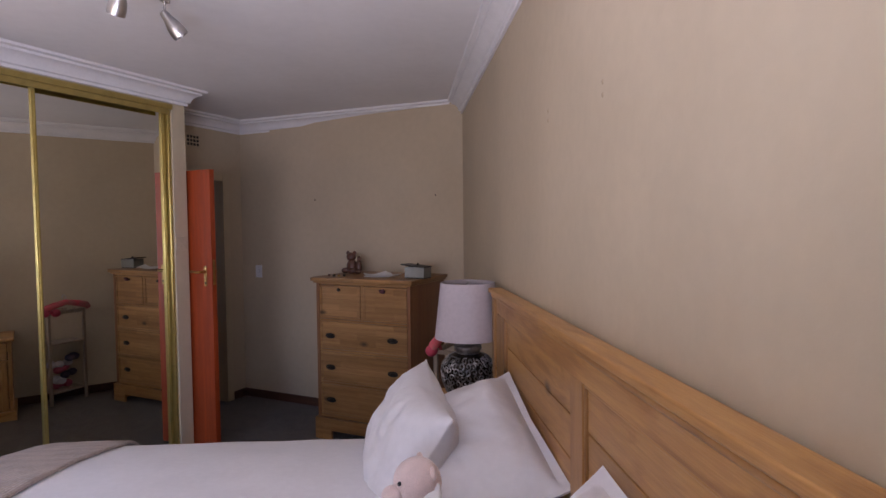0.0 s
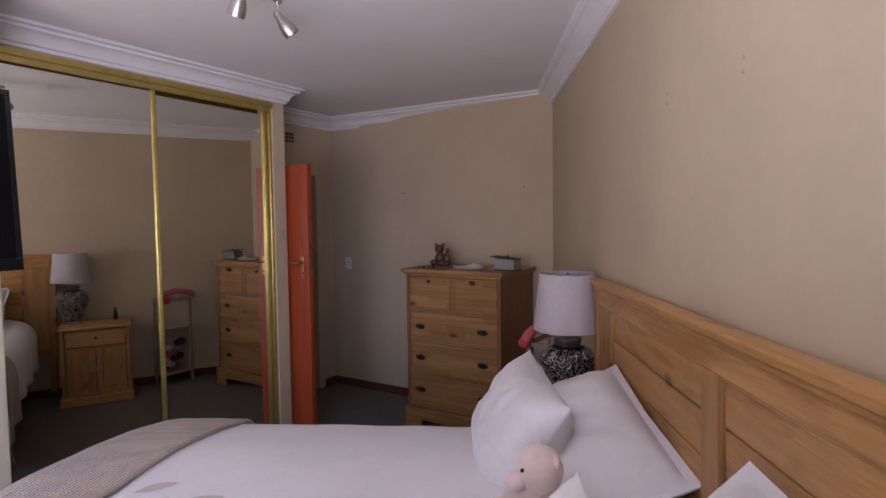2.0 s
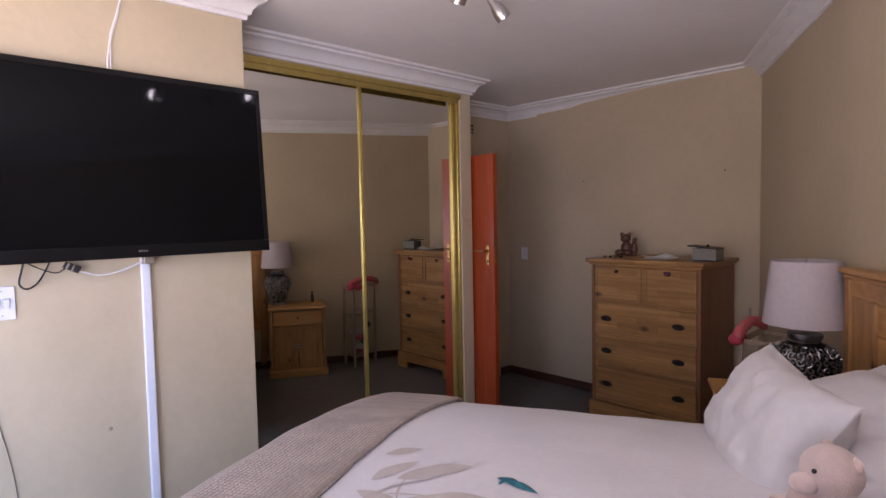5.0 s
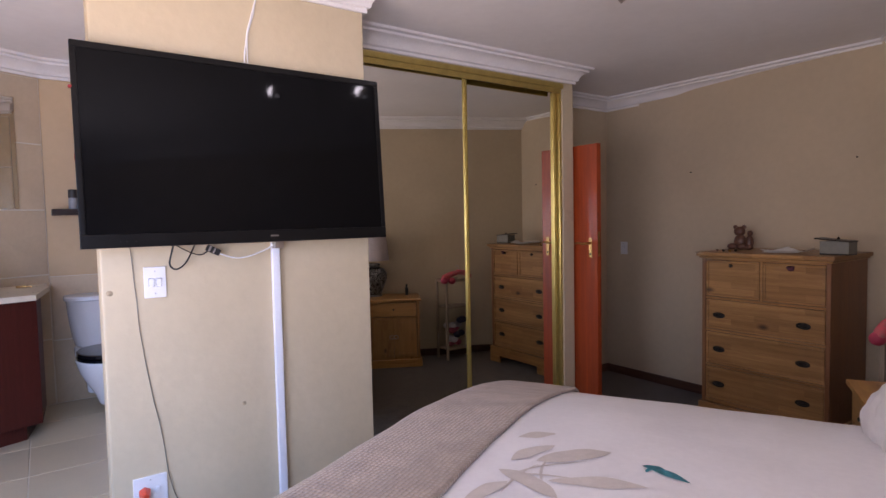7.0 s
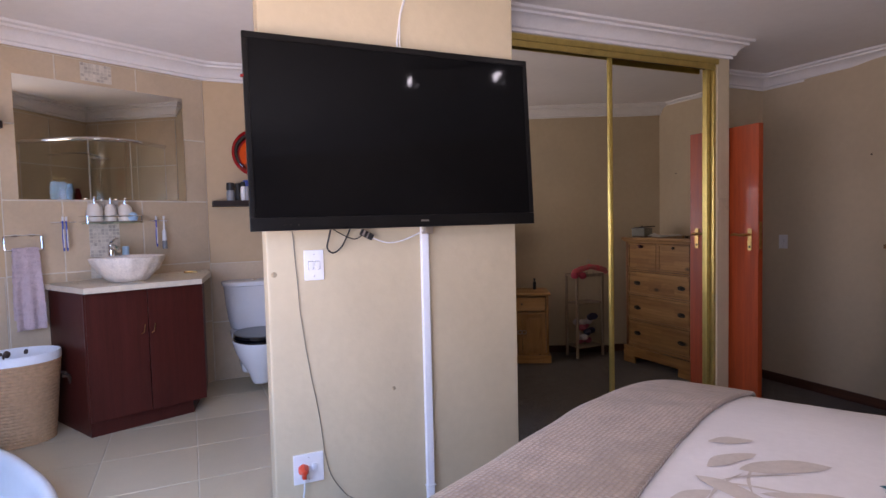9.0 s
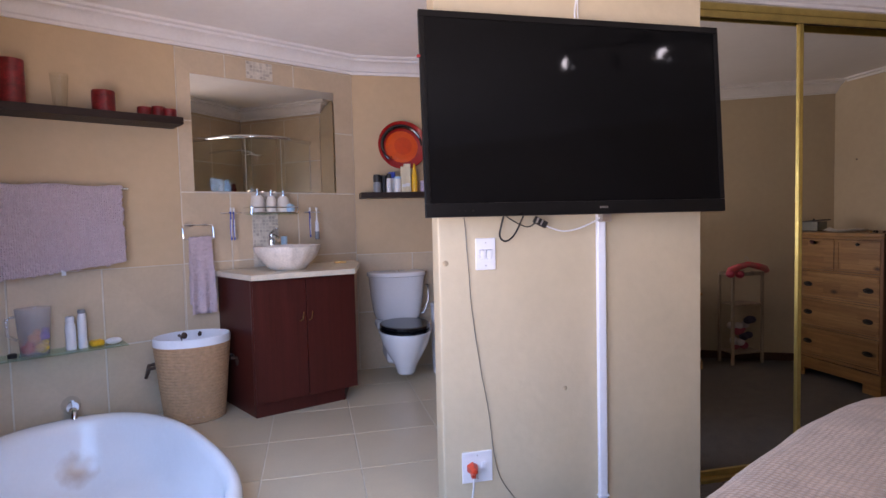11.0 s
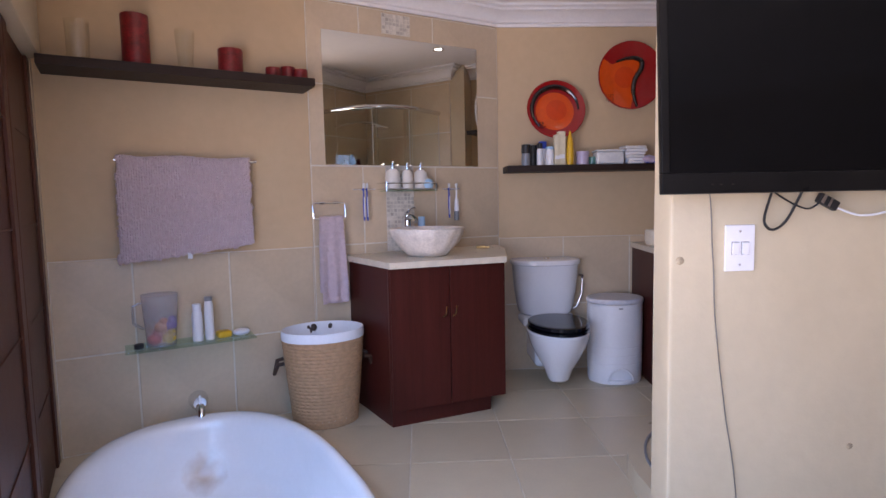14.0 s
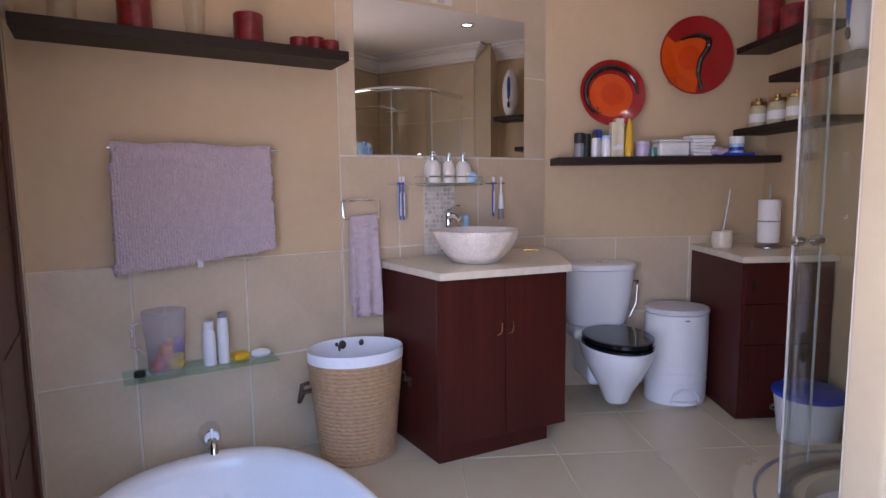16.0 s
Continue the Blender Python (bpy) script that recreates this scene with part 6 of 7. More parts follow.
# ---- bin, cabinet and its things ----
bn = thing("pedal_bin", "white plastic nappy bin with a pedal", "bin", ROOM @ pose(-4.83, 0.358, FLOOR2))
part("body", lathe_bm([(0.155, 0.0), (0.160, 0.01), (0.162, 0.05), (0.166, 0.30), (0.165, 0.48)], 48, 0.86, 1.0), PLASTIC, bn)
for z in (0.12, 0.17, 0.22, 0.27, 0.32):
    part("rib", lathe_bm([(0.1645, z), (0.1662, z + 0.004), (0.1645, z + 0.008)], 48, 0.86, 1.0, caps=False), PLASTIC, bn)
part("lid", lathe_bm([(0.165, 0.482), (0.170, 0.486), (0.170, 0.502), (0.162, 0.510), (0, 0.513)], 48, 0.86, 1.0), mat("pale_grey_plastic", (0.62, 0.62, 0.66), 0.4), bn, "pale grey lid")
part("badge", box_bm(0.1405, 0.1425, -0.022, 0.002, 0.455, 0.463), GREYP, bn)
part("pedal", moved(lathe_bm([(0, 0.0), (0.075, 0.0), (0.07, 0.012), (0, 0.012)], 24, 0.7, 1.0), pose(0.125, -0.01, 0.02)), PLASTIC, bn)
part("pedal_arch", tube_bm([(0.143, -0.01 + 0.075 * math.cos(math.pi * k / 14), 0.03 + 0.07 * math.sin(math.pi * k / 14)) for k in range(15)], 0.006, 8), PLASTIC, bn)

cb = thing("corner_cabinet", "dark cherry bathroom cabinet with drawers", "cabinet", ROOM)
part("body", prism_bm([(-5.07, 0.555), (-4.49, 0.507), (-4.49, 0.965), (-5.07, 0.965)], FLOOR2 + 0.05, 1.10), CHERRY, cb)
part("plinth", prism_bm([(-5.07, 0.565), (-4.52, 0.52), (-4.52, 0.965), (-5.07, 0.965)], FLOOR2, FLOOR2 + 0.05), CHERRY, cb)
for z0, z1 in ((0.90, 1.09), (0.70, 0.895), (0.37, 0.695)):
    d = part("drawer", box_bm(-4.49, -4.474, 0.515, 0.955, z0, z1, 0.002), CHERRY, cb)
    part("handle", tube_bm([(-4.474, 0.545, (z0 + z1) / 2 - 0.03), (-4.460, 0.545, (z0 + z1) / 2 - 0.02), (-4.460, 0.545, (z0 + z1) / 2 + 0.02), (-4.474, 0.545, (z0 + z1) / 2 + 0.03)], 0.003, 6), IRON, d)
solid("countertop", prism_bm([(-5.07, 0.54), (-4.455, 0.485), (-4.455, 0.965), (-5.07, 0.965)], 1.10, 1.13), STONE, "cream stone top on the corner cabinet", "countertop", ROOM)
tb = thing("toilet_brush", "toilet brush with a steel handle in a cream stone cup", "toilet brush", ROOM @ pose(-4.84, 0.60, 1.13))
part("cup", lathe_bm([(0, 0), (0.046, 0), (0.054, 0.03), (0.052, 0.085), (0.046, 0.092), (0.040, 0.085), (0, 0.08)], 24), STONE, tb)
part("handle", tube_bm([(0, 0, 0.06), (0.0, 0.02, 0.20), (0.0, 0.032, 0.31)], 0.0055, 8), STEEL, tb)
rh = thing("paper_holder", "steel stand with two stacked toilet rolls", "paper holder", ROOM @ pose(-4.80, 0.83, 1.13))
part("foot", lathe_bm([(0, 0), (0.065, 0), (0.065, 0.008), (0, 0.01)], 24), STEEL, rh)
part("stem", tube_bm([(0, 0, 0.0), (0, 0, 0.34)], 0.006, 8), STEEL, rh)
for z in (0.03, 0.145):
    part("toilet_roll", lathe_bm([(0.02, z), (0.052, z), (0.054, z + 0.004), (0.054, z + 0.106), (0.052, z + 0.11), (0.02, z + 0.11), (0.02, z)], 28, caps=False), PAPER, rh, "white paper roll")

# ---- shelf under the plates ----
solid("dark_shelf", box_bm(P_PLATE, -4.88, -0.28, 0.936, 1.583, 1.622, 0.003), WENGE, "dark wooden floating shelf below two red plates", "shelf", ROOM)
S2 = 1.622


def on2(p, u):
    return ROOM @ pose(p, u, S2)


G2 = "toiletries on the dark shelf"
bottle("deodorant", on2(-4.93, -0.160), 0.027, 0.128, GREYP, BLACKP, "grey roll-on deodorant with a black cap", 0.85, 0.42, group=G2)
bottle("deodorant", on2(-4.985, -0.105), 0.023, 0.128, BLACKP, BLACKP, "black spray can on the dark shelf", 0.9, 0.25, group=G2)
bottle("deodorant", on2(-4.93, -0.075), 0.018, 0.135, PLASTIC, BLACKP, "slim white bottle with a black cap", 0.7, 0.25, group=G2)
bottle("deodorant", on2(-4.985, -0.045), 0.024, 0.15, PLASTIC, BLUEP, "white spray can with a blue cap", 0.9, 0.30, group=G2)
bottle("cream_tube", on2(-4.935, -0.012), 0.026, 0.115, PLASTIC, SKYP, "white tube of cream on the dark shelf", 0.8, 0.15, group=G2)
for u, h, w in ((0.034, 0.185, 0.018), (0.062, 0.205, 0.022)):
    bx = thing("cream_carton", "tall cream cardboard carton", "carton", on2(-4.95, u), G2)
    part("box", box_bm(-0.02, 0.02, -w, w, 0, h, 0.002), CREAMB, bx)
    part("print", box_bm(0.0202, 0.0206, -w * 0.7, w * 0.7, h * 0.2, h * 0.32), PLASTIC, bx)
yt = thing("yellow_tube", "yellow tube of sun cream standing on its cap", "tube", on2(-4.935, 0.113), G2)
part("body", lathe_bm([(0.022, 0.03), (0.023, 0.05), (0.018, 0.14), (0.005, 0.205), (0, 0.205)], 18), YELLOW, yt)
part("cap", lathe_bm([(0, 0), (0.020, 0), (0.021, 0.03), (0, 0.03)], 18), YELLOW, yt)
for nm, p, u, r, h, mt, lab in (("lilac_pot", -4.95, 0.195, 0.037, 0.082, LILACP, "lilac plastic pot on the dark shelf"), ("glass_jar", -4.97, 0.262, 0.026, 0.05, mat("green_glass", (0.10, 0.24, 0.20), 0.2), "small green glass jar on the dark shelf")):
    solid(nm, lathe_bm([(0, 0), (r * 0.9, 0), (r, h * 0.1), (r, h * 0.78), (r * 1.04, h * 0.8), (r * 1.04, h), (0, h)], 24), mt, lab, "pot", on2(p, u), group=G2)
tbx = thing("plastic_tub", "milky plastic tub with a lid", "tub", on2(-4.965, 0.36), G2)
part("tub", box_bm(-0.05, 0.05, -0.085, 0.085, 0, 0.078, 0.014, 3), TUBP, tbx)
part("lid", box_bm(-0.054, 0.054, -0.089, 0.089, 0.078, 0.090, 0.005), TUBP, tbx)
for k in range(6):
    solid("stacked_pad", moved(box_bm(-0.045, 0.045, -0.050 - 0.004 * k, 0.050 + 0.004 * k, 0, 0.018, 0.007, 3), pose(0, 0.006 * math.sin(k * 2.1), 0.0185 * k, 0, 0, 6 * math.sin(k * 1.7))), (PLASTIC, CLOTHW, TUBP)[k % 3], "folded white cloth pad in a stack", "cloth pad", on2(-4.955, 0.515), group="stack of pads")
solid("dark_tray", box_bm(-0.045, 0.045, -0.11, 0.11, 0, 0.016, 0.004), BLUEP, "flat dark blue case on the dark shelf", "case", on2(-4.945, 0.69), group=G2)
solid("crumpled_cloth", terry(ball_bm(0, 0, 0.02, 0.05, 0.06, 0.022, 18), 0.02, 28), LILACP, "crumpled lilac cloth on the dark shelf", "cloth", on2(-4.935, 0.60))
bb = thing("blue_pot", "small blue and white pot on a flat case", "pot", ROOM @ pose(-4.945, 0.72, S2 + 0.016), G2)
part("pot", lathe_bm([(0, 0), (0.036, 0), (0.038, 0.05), (0, 0.05)], 22), SKYP, bb)
part("band", lathe_bm([(0.0385, 0.012), (0.0388, 0.014), (0.0388, 0.03), (0.0385, 0.032)], 22, caps=False), BLUEP, bb)
part("lid", lathe_bm([(0.040, 0.05), (0.040, 0.085), (0.036, 0.09), (0, 0.09)], 22), PLASTIC, bb)

# ---- two glass plates ----


def plate(m, r, well, label):
    """A dished glass plate that faces local +x."""
    p_ = thing("decor_plate", label, "plate", m, "glass plates")
    turn = pose(0, 0, 0, 0, 90, 0)
    part("rim", moved(lathe_bm([(0, 0.0), (r * 0.5, 0.0), (r * 0.98, 0.026), (r, 0.030), (r * 0.985, 0.033), (r * 0.60, 0.012), (0, 0.010)], 64), turn), REDG, p_, "deep red glass rim")
    return p_, turn


def patch_bm(outline, r):
    """A coloured glass field lying on the dished face; outline in (y, z)."""
    def hgt(y, z):
        q = math.hypot(y, z) / r
        return 0.0135 + (0 if q < 0.6 else (q - 0.6) / 0.385 * 0.021)
    bm = bmesh.new()
    cy, cz = sum(a for a, _ in outline) / len(outline), sum(b for _, b in outline) / len(outline)
    prev = None
    for k in range(7):
        s = k / 6
        ring = [bm.verts.new((hgt(cy + (y - cy) * s, cz + (z - cz) * s), cy + (y - cy) * s, cz + (z - cz) * s)) for y, z in outline] if k else [bm.verts.new((hgt(cy, cz), cy, cz))]
        n = len(outline)
        if k == 1:
            for i in range(n):
                bm.faces.new((prev[0], ring[i], ring[(i + 1) % n]))
        elif k > 1:
            for i in range(n):
                bm.faces.new((prev[i], ring[i], ring[(i + 1) % n], prev[(i + 1) % n]))
        prev = ring
    bmesh.ops.recalc_face_normals(bm, faces=bm.faces)
    if bm.faces[:][0].normal.x < 0:
        bmesh.ops.reverse_faces(bm, faces=bm.faces)
    return bm


def swirl_bm(pts, r, w):
    def hgt(y, z):
        q = math.hypot(y, z) / r
        return 0.0145 + (0 if q < 0.6 else (q - 0.6) / 0.385 * 0.021)
    P = wiggle([(hgt(y, z), y, z) for y, z in pts], 8, 0.0)
    return tube_bm([(hgt(p[1], p[2]), p[1], p[2]) for p in P], [w * (0.35 + 0.65 * math.sin(math.pi * min(1, max(0, (i + 1) / (len(P) + 1))))) for i in range(len(P))], 8)


R1 = 0.182
ORANGED = mat("deep_orange_glass", (0.66, 0.055, 0.004), 0.12, vary=0.06, scale=4, coat=0.6)
pl1, tn = plate(ROOM @ pose(-5.03, 0.045, S2 + 0.345, 0, -9, 0), R1, 0, "round red and orange glass plate leaning on the dark shelf")
part("orange_field", patch_bm([(R1 * (0.66 * math.cos(a * math.pi / 24) - 0.04), R1 * (0.66 * math.sin(a * math.pi / 24) - 0.06)) for a in range(48)], R1), ORANGEG, pl1, "glowing orange centre")
part("swirl", swirl_bm([(R1 * 0.80 * math.cos(radians(a)) - 0.006, R1 * 0.80 * math.sin(radians(a)) - 0.004) for a in range(225, -15, -15)], R1, 0.017), BLACKG, pl1, "black glass swirl")
part("centre_disc", patch_bm([(R1 * (0.36 * math.cos(a * math.pi / 18) + 0.02), R1 * (0.36 * math.sin(a * math.pi / 18) - 0.02)) for a in range(36)], R1 * 1.0), ORANGED, pl1, "deeper orange centre").location.x += 0.0015
part("speckle", joined(*[ball_bm(0.034, -0.075 - 0.02 * rng.random() - 0.012 * (k % 3), -0.118 + 0.008 * (k % 5), 0.003, 0.004, 0.004, 6) for k in range(12)]), BLACKG, pl1, "black flecks")
R2 = 0.210
pl2, tn = plate(ROOM @ pose(P_PLATE + 0.006, 0.53, 2.18), R2, 0, "round red and orange glass plate hung on the beige wall")
arc = [(R2 * 0.965 * math.cos(radians(a)), R2 * 0.965 * math.sin(radians(a))) for a in range(150, 276, 7)]
part("orange_field", patch_bm(arc + [(0.025, -0.10), (0.018, -0.03), (0.055, 0.03), (0.075, 0.085), (0.02, 0.105), (-0.05, 0.09), (-0.12, 0.07)], R2), ORANGEG, pl2, "glowing orange half")
part("swirl", swirl_bm([(-0.09, 0.085), (-0.03, 0.105), (0.03, 0.108), (0.07, 0.085), (0.065, 0.035), (0.03, -0.02), (0.018, -0.09), (0.028, -0.16), (0.035, -0.195)], R2, 0.017), BLACKG, pl2, "black glass swirl")
part("centre_disc", patch_bm([(0.066 * math.cos(a * math.pi / 18) - 0.035, 0.066 * math.sin(a * math.pi / 18) - 0.01) for a in range(36)], R2), ORANGED, pl2, "deeper orange centre").location.x += 0.0015
part("speckle", joined(*[ball_bm(0.030, -0.115 - 0.014 * (k % 4), -0.12 - 0.010 * (k % 5), 0.003, 0.0035, 0.0035, 6) for k in range(16)]), BLACKG, pl2, "black flecks")

# ---- corner shelves ----
for z, p0, p1 in ((2.19, P_PLATE, -4.50), (1.985, -4.78, -4.20), (1.742, P_PLATE, -4.38)):
    solid("corner_shelf", box_bm(p0, p1, 0.775, 0.97, z, z + 0.034, 0.003), WENGE, "short dark wooden floating shelf in the bathroom corner", "shelf", ROOM, group="corner shelves")
candle(ROOM @ pose(-4.93, 0.87, 2.224), 0.062, 0.24, "tall mottled red pillar candle on a corner shelf")
candle(ROOM @ pose(-4.74, 0.875, 2.224), 0.066, 0.13, "wide red candle on a corner shelf")
for p in (-5.0, -4.84, -4.69):
    j = thing("candle_jar", "cream candle in a glass jar with a purple label", "candle jar", ROOM @ pose(p, 0.87, 1.776), "candle jars")
    part("jar", lathe_bm([(0, 0), (0.042, 0), (0.046, 0.01), (0.046, 0.095), (0.036, 0.115), (0.036, 0.122), (0, 0.122)], 26), mat("cream_wax", (0.55, 0.48, 0.31), 0.3), j)
    part("lid", lathe_bm([(0.038, 0.123), (0.041, 0.128), (0.040, 0.140), (0.012, 0.146), (0.014, 0.160), (0, 0.162)], 24), BRASS, j, "brass lid")
    part("label", lathe_bm([(0.0463, 0.030), (0.0466, 0.032), (0.0466, 0.074), (0.0463, 0.076)], 26, caps=False), PAPER, j, "pale paper label with purple print")
    part("label_print", joined(*[box_bm(-0.0485, -0.0470, -0.022 + 0.011 * a, -0.0125 + 0.011 * a, 0.036 + 0.012 * b, 0.045 + 0.012 * b) for a in range(4) for b in range(3) if (a + b) % 3]), PURPLE, j, "purple print")
af = thing("air_freshener", "white air freshener with a blue window on a corner shelf", "air freshener", ROOM @ pose(-4.30, 0.875, 2.019) @ Matrix.Scale(1.12, 4))
afb = ball_bm(0, 0, 0.16, 0.058, 0.055, 0.170, 24)
for v in afb.verts:
    v.co.z = max(0.0, v.co.z)
part("body", afb, PLASTIC, af)
part("blue_window", moved(ball_bm(0, 0, 0, 0.012, 0.016, 0.085, 16), pose(-0.01, -0.049, 0.19)), mat("royal_blue_plastic", (0.02, 0.10, 0.45), 0.25), af, "blue plastic window")
part("nozzle", moved(ball_bm(0, 0, 0, 0.008, 0.012, 0.024, 12), pose(-0.01, -0.053, 0.08)), BLACKP, af)

# ---- shower ----
def quadrant(cx, cy, r, end):
    """Plan line of the enclosure: from the partition straight, round the corner, and straight to the far wall."""
    return [(-3.015, cy - r), (-3.25, cy - r)] + [(cx - r * math.sin(radians(a)), cy - r * math.cos(radians(a))) for a in range(0, 91, 6)] + [(cx - r, 0.70), (cx - r, end)]


path = quadrant(-3.44, 0.54, 0.43, 0.845)
kerb_path = quadrant(-3.46, 0.55, 0.50, 0.845)


def strip_bm(pts, off, w, z0, z1):
    """An upright strip of width w that follows a plan line, shifted sideways by off."""
    bm = bmesh.new()
    P = [Vector(p) for p in pts]
    rows = []
    for i, p in enumerate(P):
        d = (P[min(i + 1, len(P) - 1)] - P[max(i - 1, 0)]).normalized()
        n = Vector((d.y, -d.x))
        a, b = p + n * (off - w / 2), p + n * (off + w / 2)
        rows.append([bm.verts.new((a.x, a.y, z0)), bm.verts.new((b.x, b.y, z0)), bm.verts.new((b.x, b.y, z1)), bm.verts.new((a.x, a.y, z1))])
    for a, b in zip(rows, rows[1:]):
        for k in range(4):
            bm.faces.new((a[k], a[(k + 1) % 4], b[(k + 1) % 4], b[k]))
    bm.faces.new(rows[0])
    bm.faces.new(rows[-1][::-1])
    bmesh.ops.recalc_face_normals(bm, faces=bm.faces)
    return bm


sw = thing("shower_enclosure", "curved glass shower enclosure with chrome rails on a tiled kerb", "shower", ROOM)
part("kerb", strip_bm(kerb_path, 0.03, 0.22, FLOOR2 - 0.005, 0.40), FTILE, sw, "low tiled kerb")
part("tray", prism_bm([(x, y) for x, y in path] + [(-3.015, 0.845)], FLOOR2 - 0.006, FLOOR2 + 0.02), CERAMIC, sw, "white shower tray")
part("bottom_channel", joined(strip_bm(path, 0.0, 0.028, 0.40, 0.425), strip_bm(path, 0.022, 0.012, 0.40, 0.412)), STEEL, sw, "dull chrome channel")
part("kerb_lip", strip_bm(kerb_path, -0.012, 0.009, 0.40, 0.409), GREYP, sw, "dark grey seal along the kerb")
part("top_rail", tube_bm([(x, y, 2.205) for x, y in path], 0.019, 12), CHROME, sw, "curved chrome rail")
for k0, k1, off in ((0, 8, 0.006), (7, 14, -0.010), (13, len(path) - 1, 0.006)):
    g = part("glass_panel", strip_bm(path[k0:k1 + 1], off, 0.006, 0.425, 2.19), CLEAR, sw, "clear curved glass panel")
    g.visible_shadow = False
for k, off in ((7, -0.010), (14, -0.010), (0, 0.0), (len(path) - 1, 0.0)):
    x, y = path[k]
    a, b = path[max(0, k - 1)], path[min(len(path) - 1, k + 1)]
    d = Vector((b[0] - a[0], b[1] - a[1])).normalized()
    part("edge_profile", tube_bm([(x + d.y * off, y - d.x * off, 0.425), (x + d.y * off, y - d.x * off, 2.19)], 0.0045, 8), STEEL if k in (0, len(path) - 1) else mat("clear_seal_strip", (0.55, 0.55, 0.52), 0.25), sw, "slim edge strip")
for z in (1.30,):
    x, y = -3.585, 0.123
    part("door_knob", joined(moved(lathe_bm([(0, -0.045), (0.016, -0.043), (0.017, -0.02), (0.008, -0.008), (0.008, 0.008), (0.017, 0.02), (0.016, 0.043), (0, 0.045)], 18), pose(x + 0.04, y, z, 90, 0, 0))), CHROME, sw, "round chrome knob")
hd_ = part("shower_head", moved(lathe_bm([(0.012, 0.03), (0.03, 0.015), (0.095, 0.006), (0.098, 0), (0.09, -0.004), (0, -0.004)], 28), pose(-3.54, 0.40, 2.06)), CHROME, sw, "round chrome shower head")
part("arm", tube_bm([(-3.02, 0.40, 2.12), (-3.21, 0.40, 2.13), (-3.41, 0.40, 2.12), (-3.53, 0.40, 2.09)], 0.010, 10), CHROME, hd_)
cdy = thing("shower_rack", "small steel rack with shampoo bottles on the shower wall", "rack", ROOM @ pose(-3.02, 0.55, 1.62))
part("tray", box_bm(-0.12, 0.0, -0.14, 0.14, 0, 0.008, 0.002), STEEL, cdy)
part("rail", tube_bm([(0.0, -0.14, 0.05), (-0.12, -0.14, 0.05), (-0.12, 0.14, 0.05), (0.0, 0.14, 0.05)], 0.003, 6), CHROME, cdy)
for dy, r, h, mt in ((-0.09, 0.028, 0.19, PLASTIC), (0.0, 0.032, 0.24, LEATHER), (0.085, 0.03, 0.20, REDWAX)):
    bottle("shampoo_bottle", ROOM @ pose(-3.08, 0.55 + dy, 1.628), r, h, mt, mt, "shampoo bottle standing in the shower rack", 0.6, 0.15, group="shampoo bottles")

# bucket beside the shower
bk = thing("bucket", "white plastic bucket with a blue rim and purple label", "bucket", ROOM @ pose(-4.295, 0.725, FLOOR2))
part("pail", lathe_bm([(0, 0), (0.112, 0), (0.118, 0.01), (0.140, 0.20), (0.144, 0.205), (0.140, 0.21), (0.132, 0.20), (0.108, 0.012), (0, 0.012)], 36), PLASTIC, bk)
part("blue_lid", lathe_bm([(0.142, 0.20), (0.150, 0.204), (0.150, 0.222), (0.13, 0.235), (0, 0.237)], 36), BLUEP, bk, "blue lid")
part("label", grid_bm(10, 4, lambda s, t: ((0.1265 + 0.0105 * t) * math.cos(radians(150 + 60 * s)), (0.1265 + 0.0105 * t) * math.sin(radians(150 + 60 * s)), 0.06 + 0.08 * t)), PURPLE, bk, "purple printed label")
part("handle", tube_bm([(0.148 * math.cos(radians(a)), 0.148 * math.sin(radians(a)), 0.17 - 0.10 * abs(math.sin(radians(a - 90)))) for a in range(100, 261, 16)], 0.005, 8), STEEL, bk)

# downlight over the bathroom
dl = thing("downlight", "small round recessed ceiling downlight, lit", "ceiling light", pose(-3.63, 2.21, CEILZ))
part("trim_ring", lathe_bm([(0.030, 0.0), (0.045, 0.0), (0.044, -0.006), (0.032, -0.004), (0.030, 0.0)], 28, caps=False), CHROME, dl)
part("lamp_glass", lathe_bm([(0, -0.002), (0.030, -0.002), (0.030, -0.0005), (0, -0.0005)], 24), BULB, dl, "bright lamp glass")

# ---- tiles last ----
made = {}


def slab(name, parent, m, w, h, d=0.008, material=TILE):
    """One tile, w by h, lying in local y and z with its face at x = d; alike tiles share a mesh."""
    key = (round(w, 3), round(h, 3), material.name)
    if key not in made:
        b = box_bm(0, d, -w / 2 + 0.0038, w / 2 - 0.0038, -h / 2 + 0.0038, h / 2 - 0.0038, 0.0018, 1)
        me = bpy.data.meshes.new("tile")
        b.to_mesh(me)
        b.free()
        me.materials.append(material)
        made[key] = me
    o = new("tile", made[key])
    o.parent = parent
    o.matrix_local = m
    return o


def tile_field(label, m, ys, zs, skip=()):
    y0, y1, z0, z1 = ys[0], ys[-1], zs[0], zs[-1]
    f = thing("wall_tiling", label, "tiling", m, kind="structure")
    part("grout", box_bm(0, 0.0055, y0, y1, z0, z1), GROUT, f)
    for a, b in zip(ys, ys[1:]):
        for c, d in zip(zs, zs[1:]):
            slab("tile", f, pose(0, (a + b) / 2, (c + d) / 2), b - a, d - c)
    return f


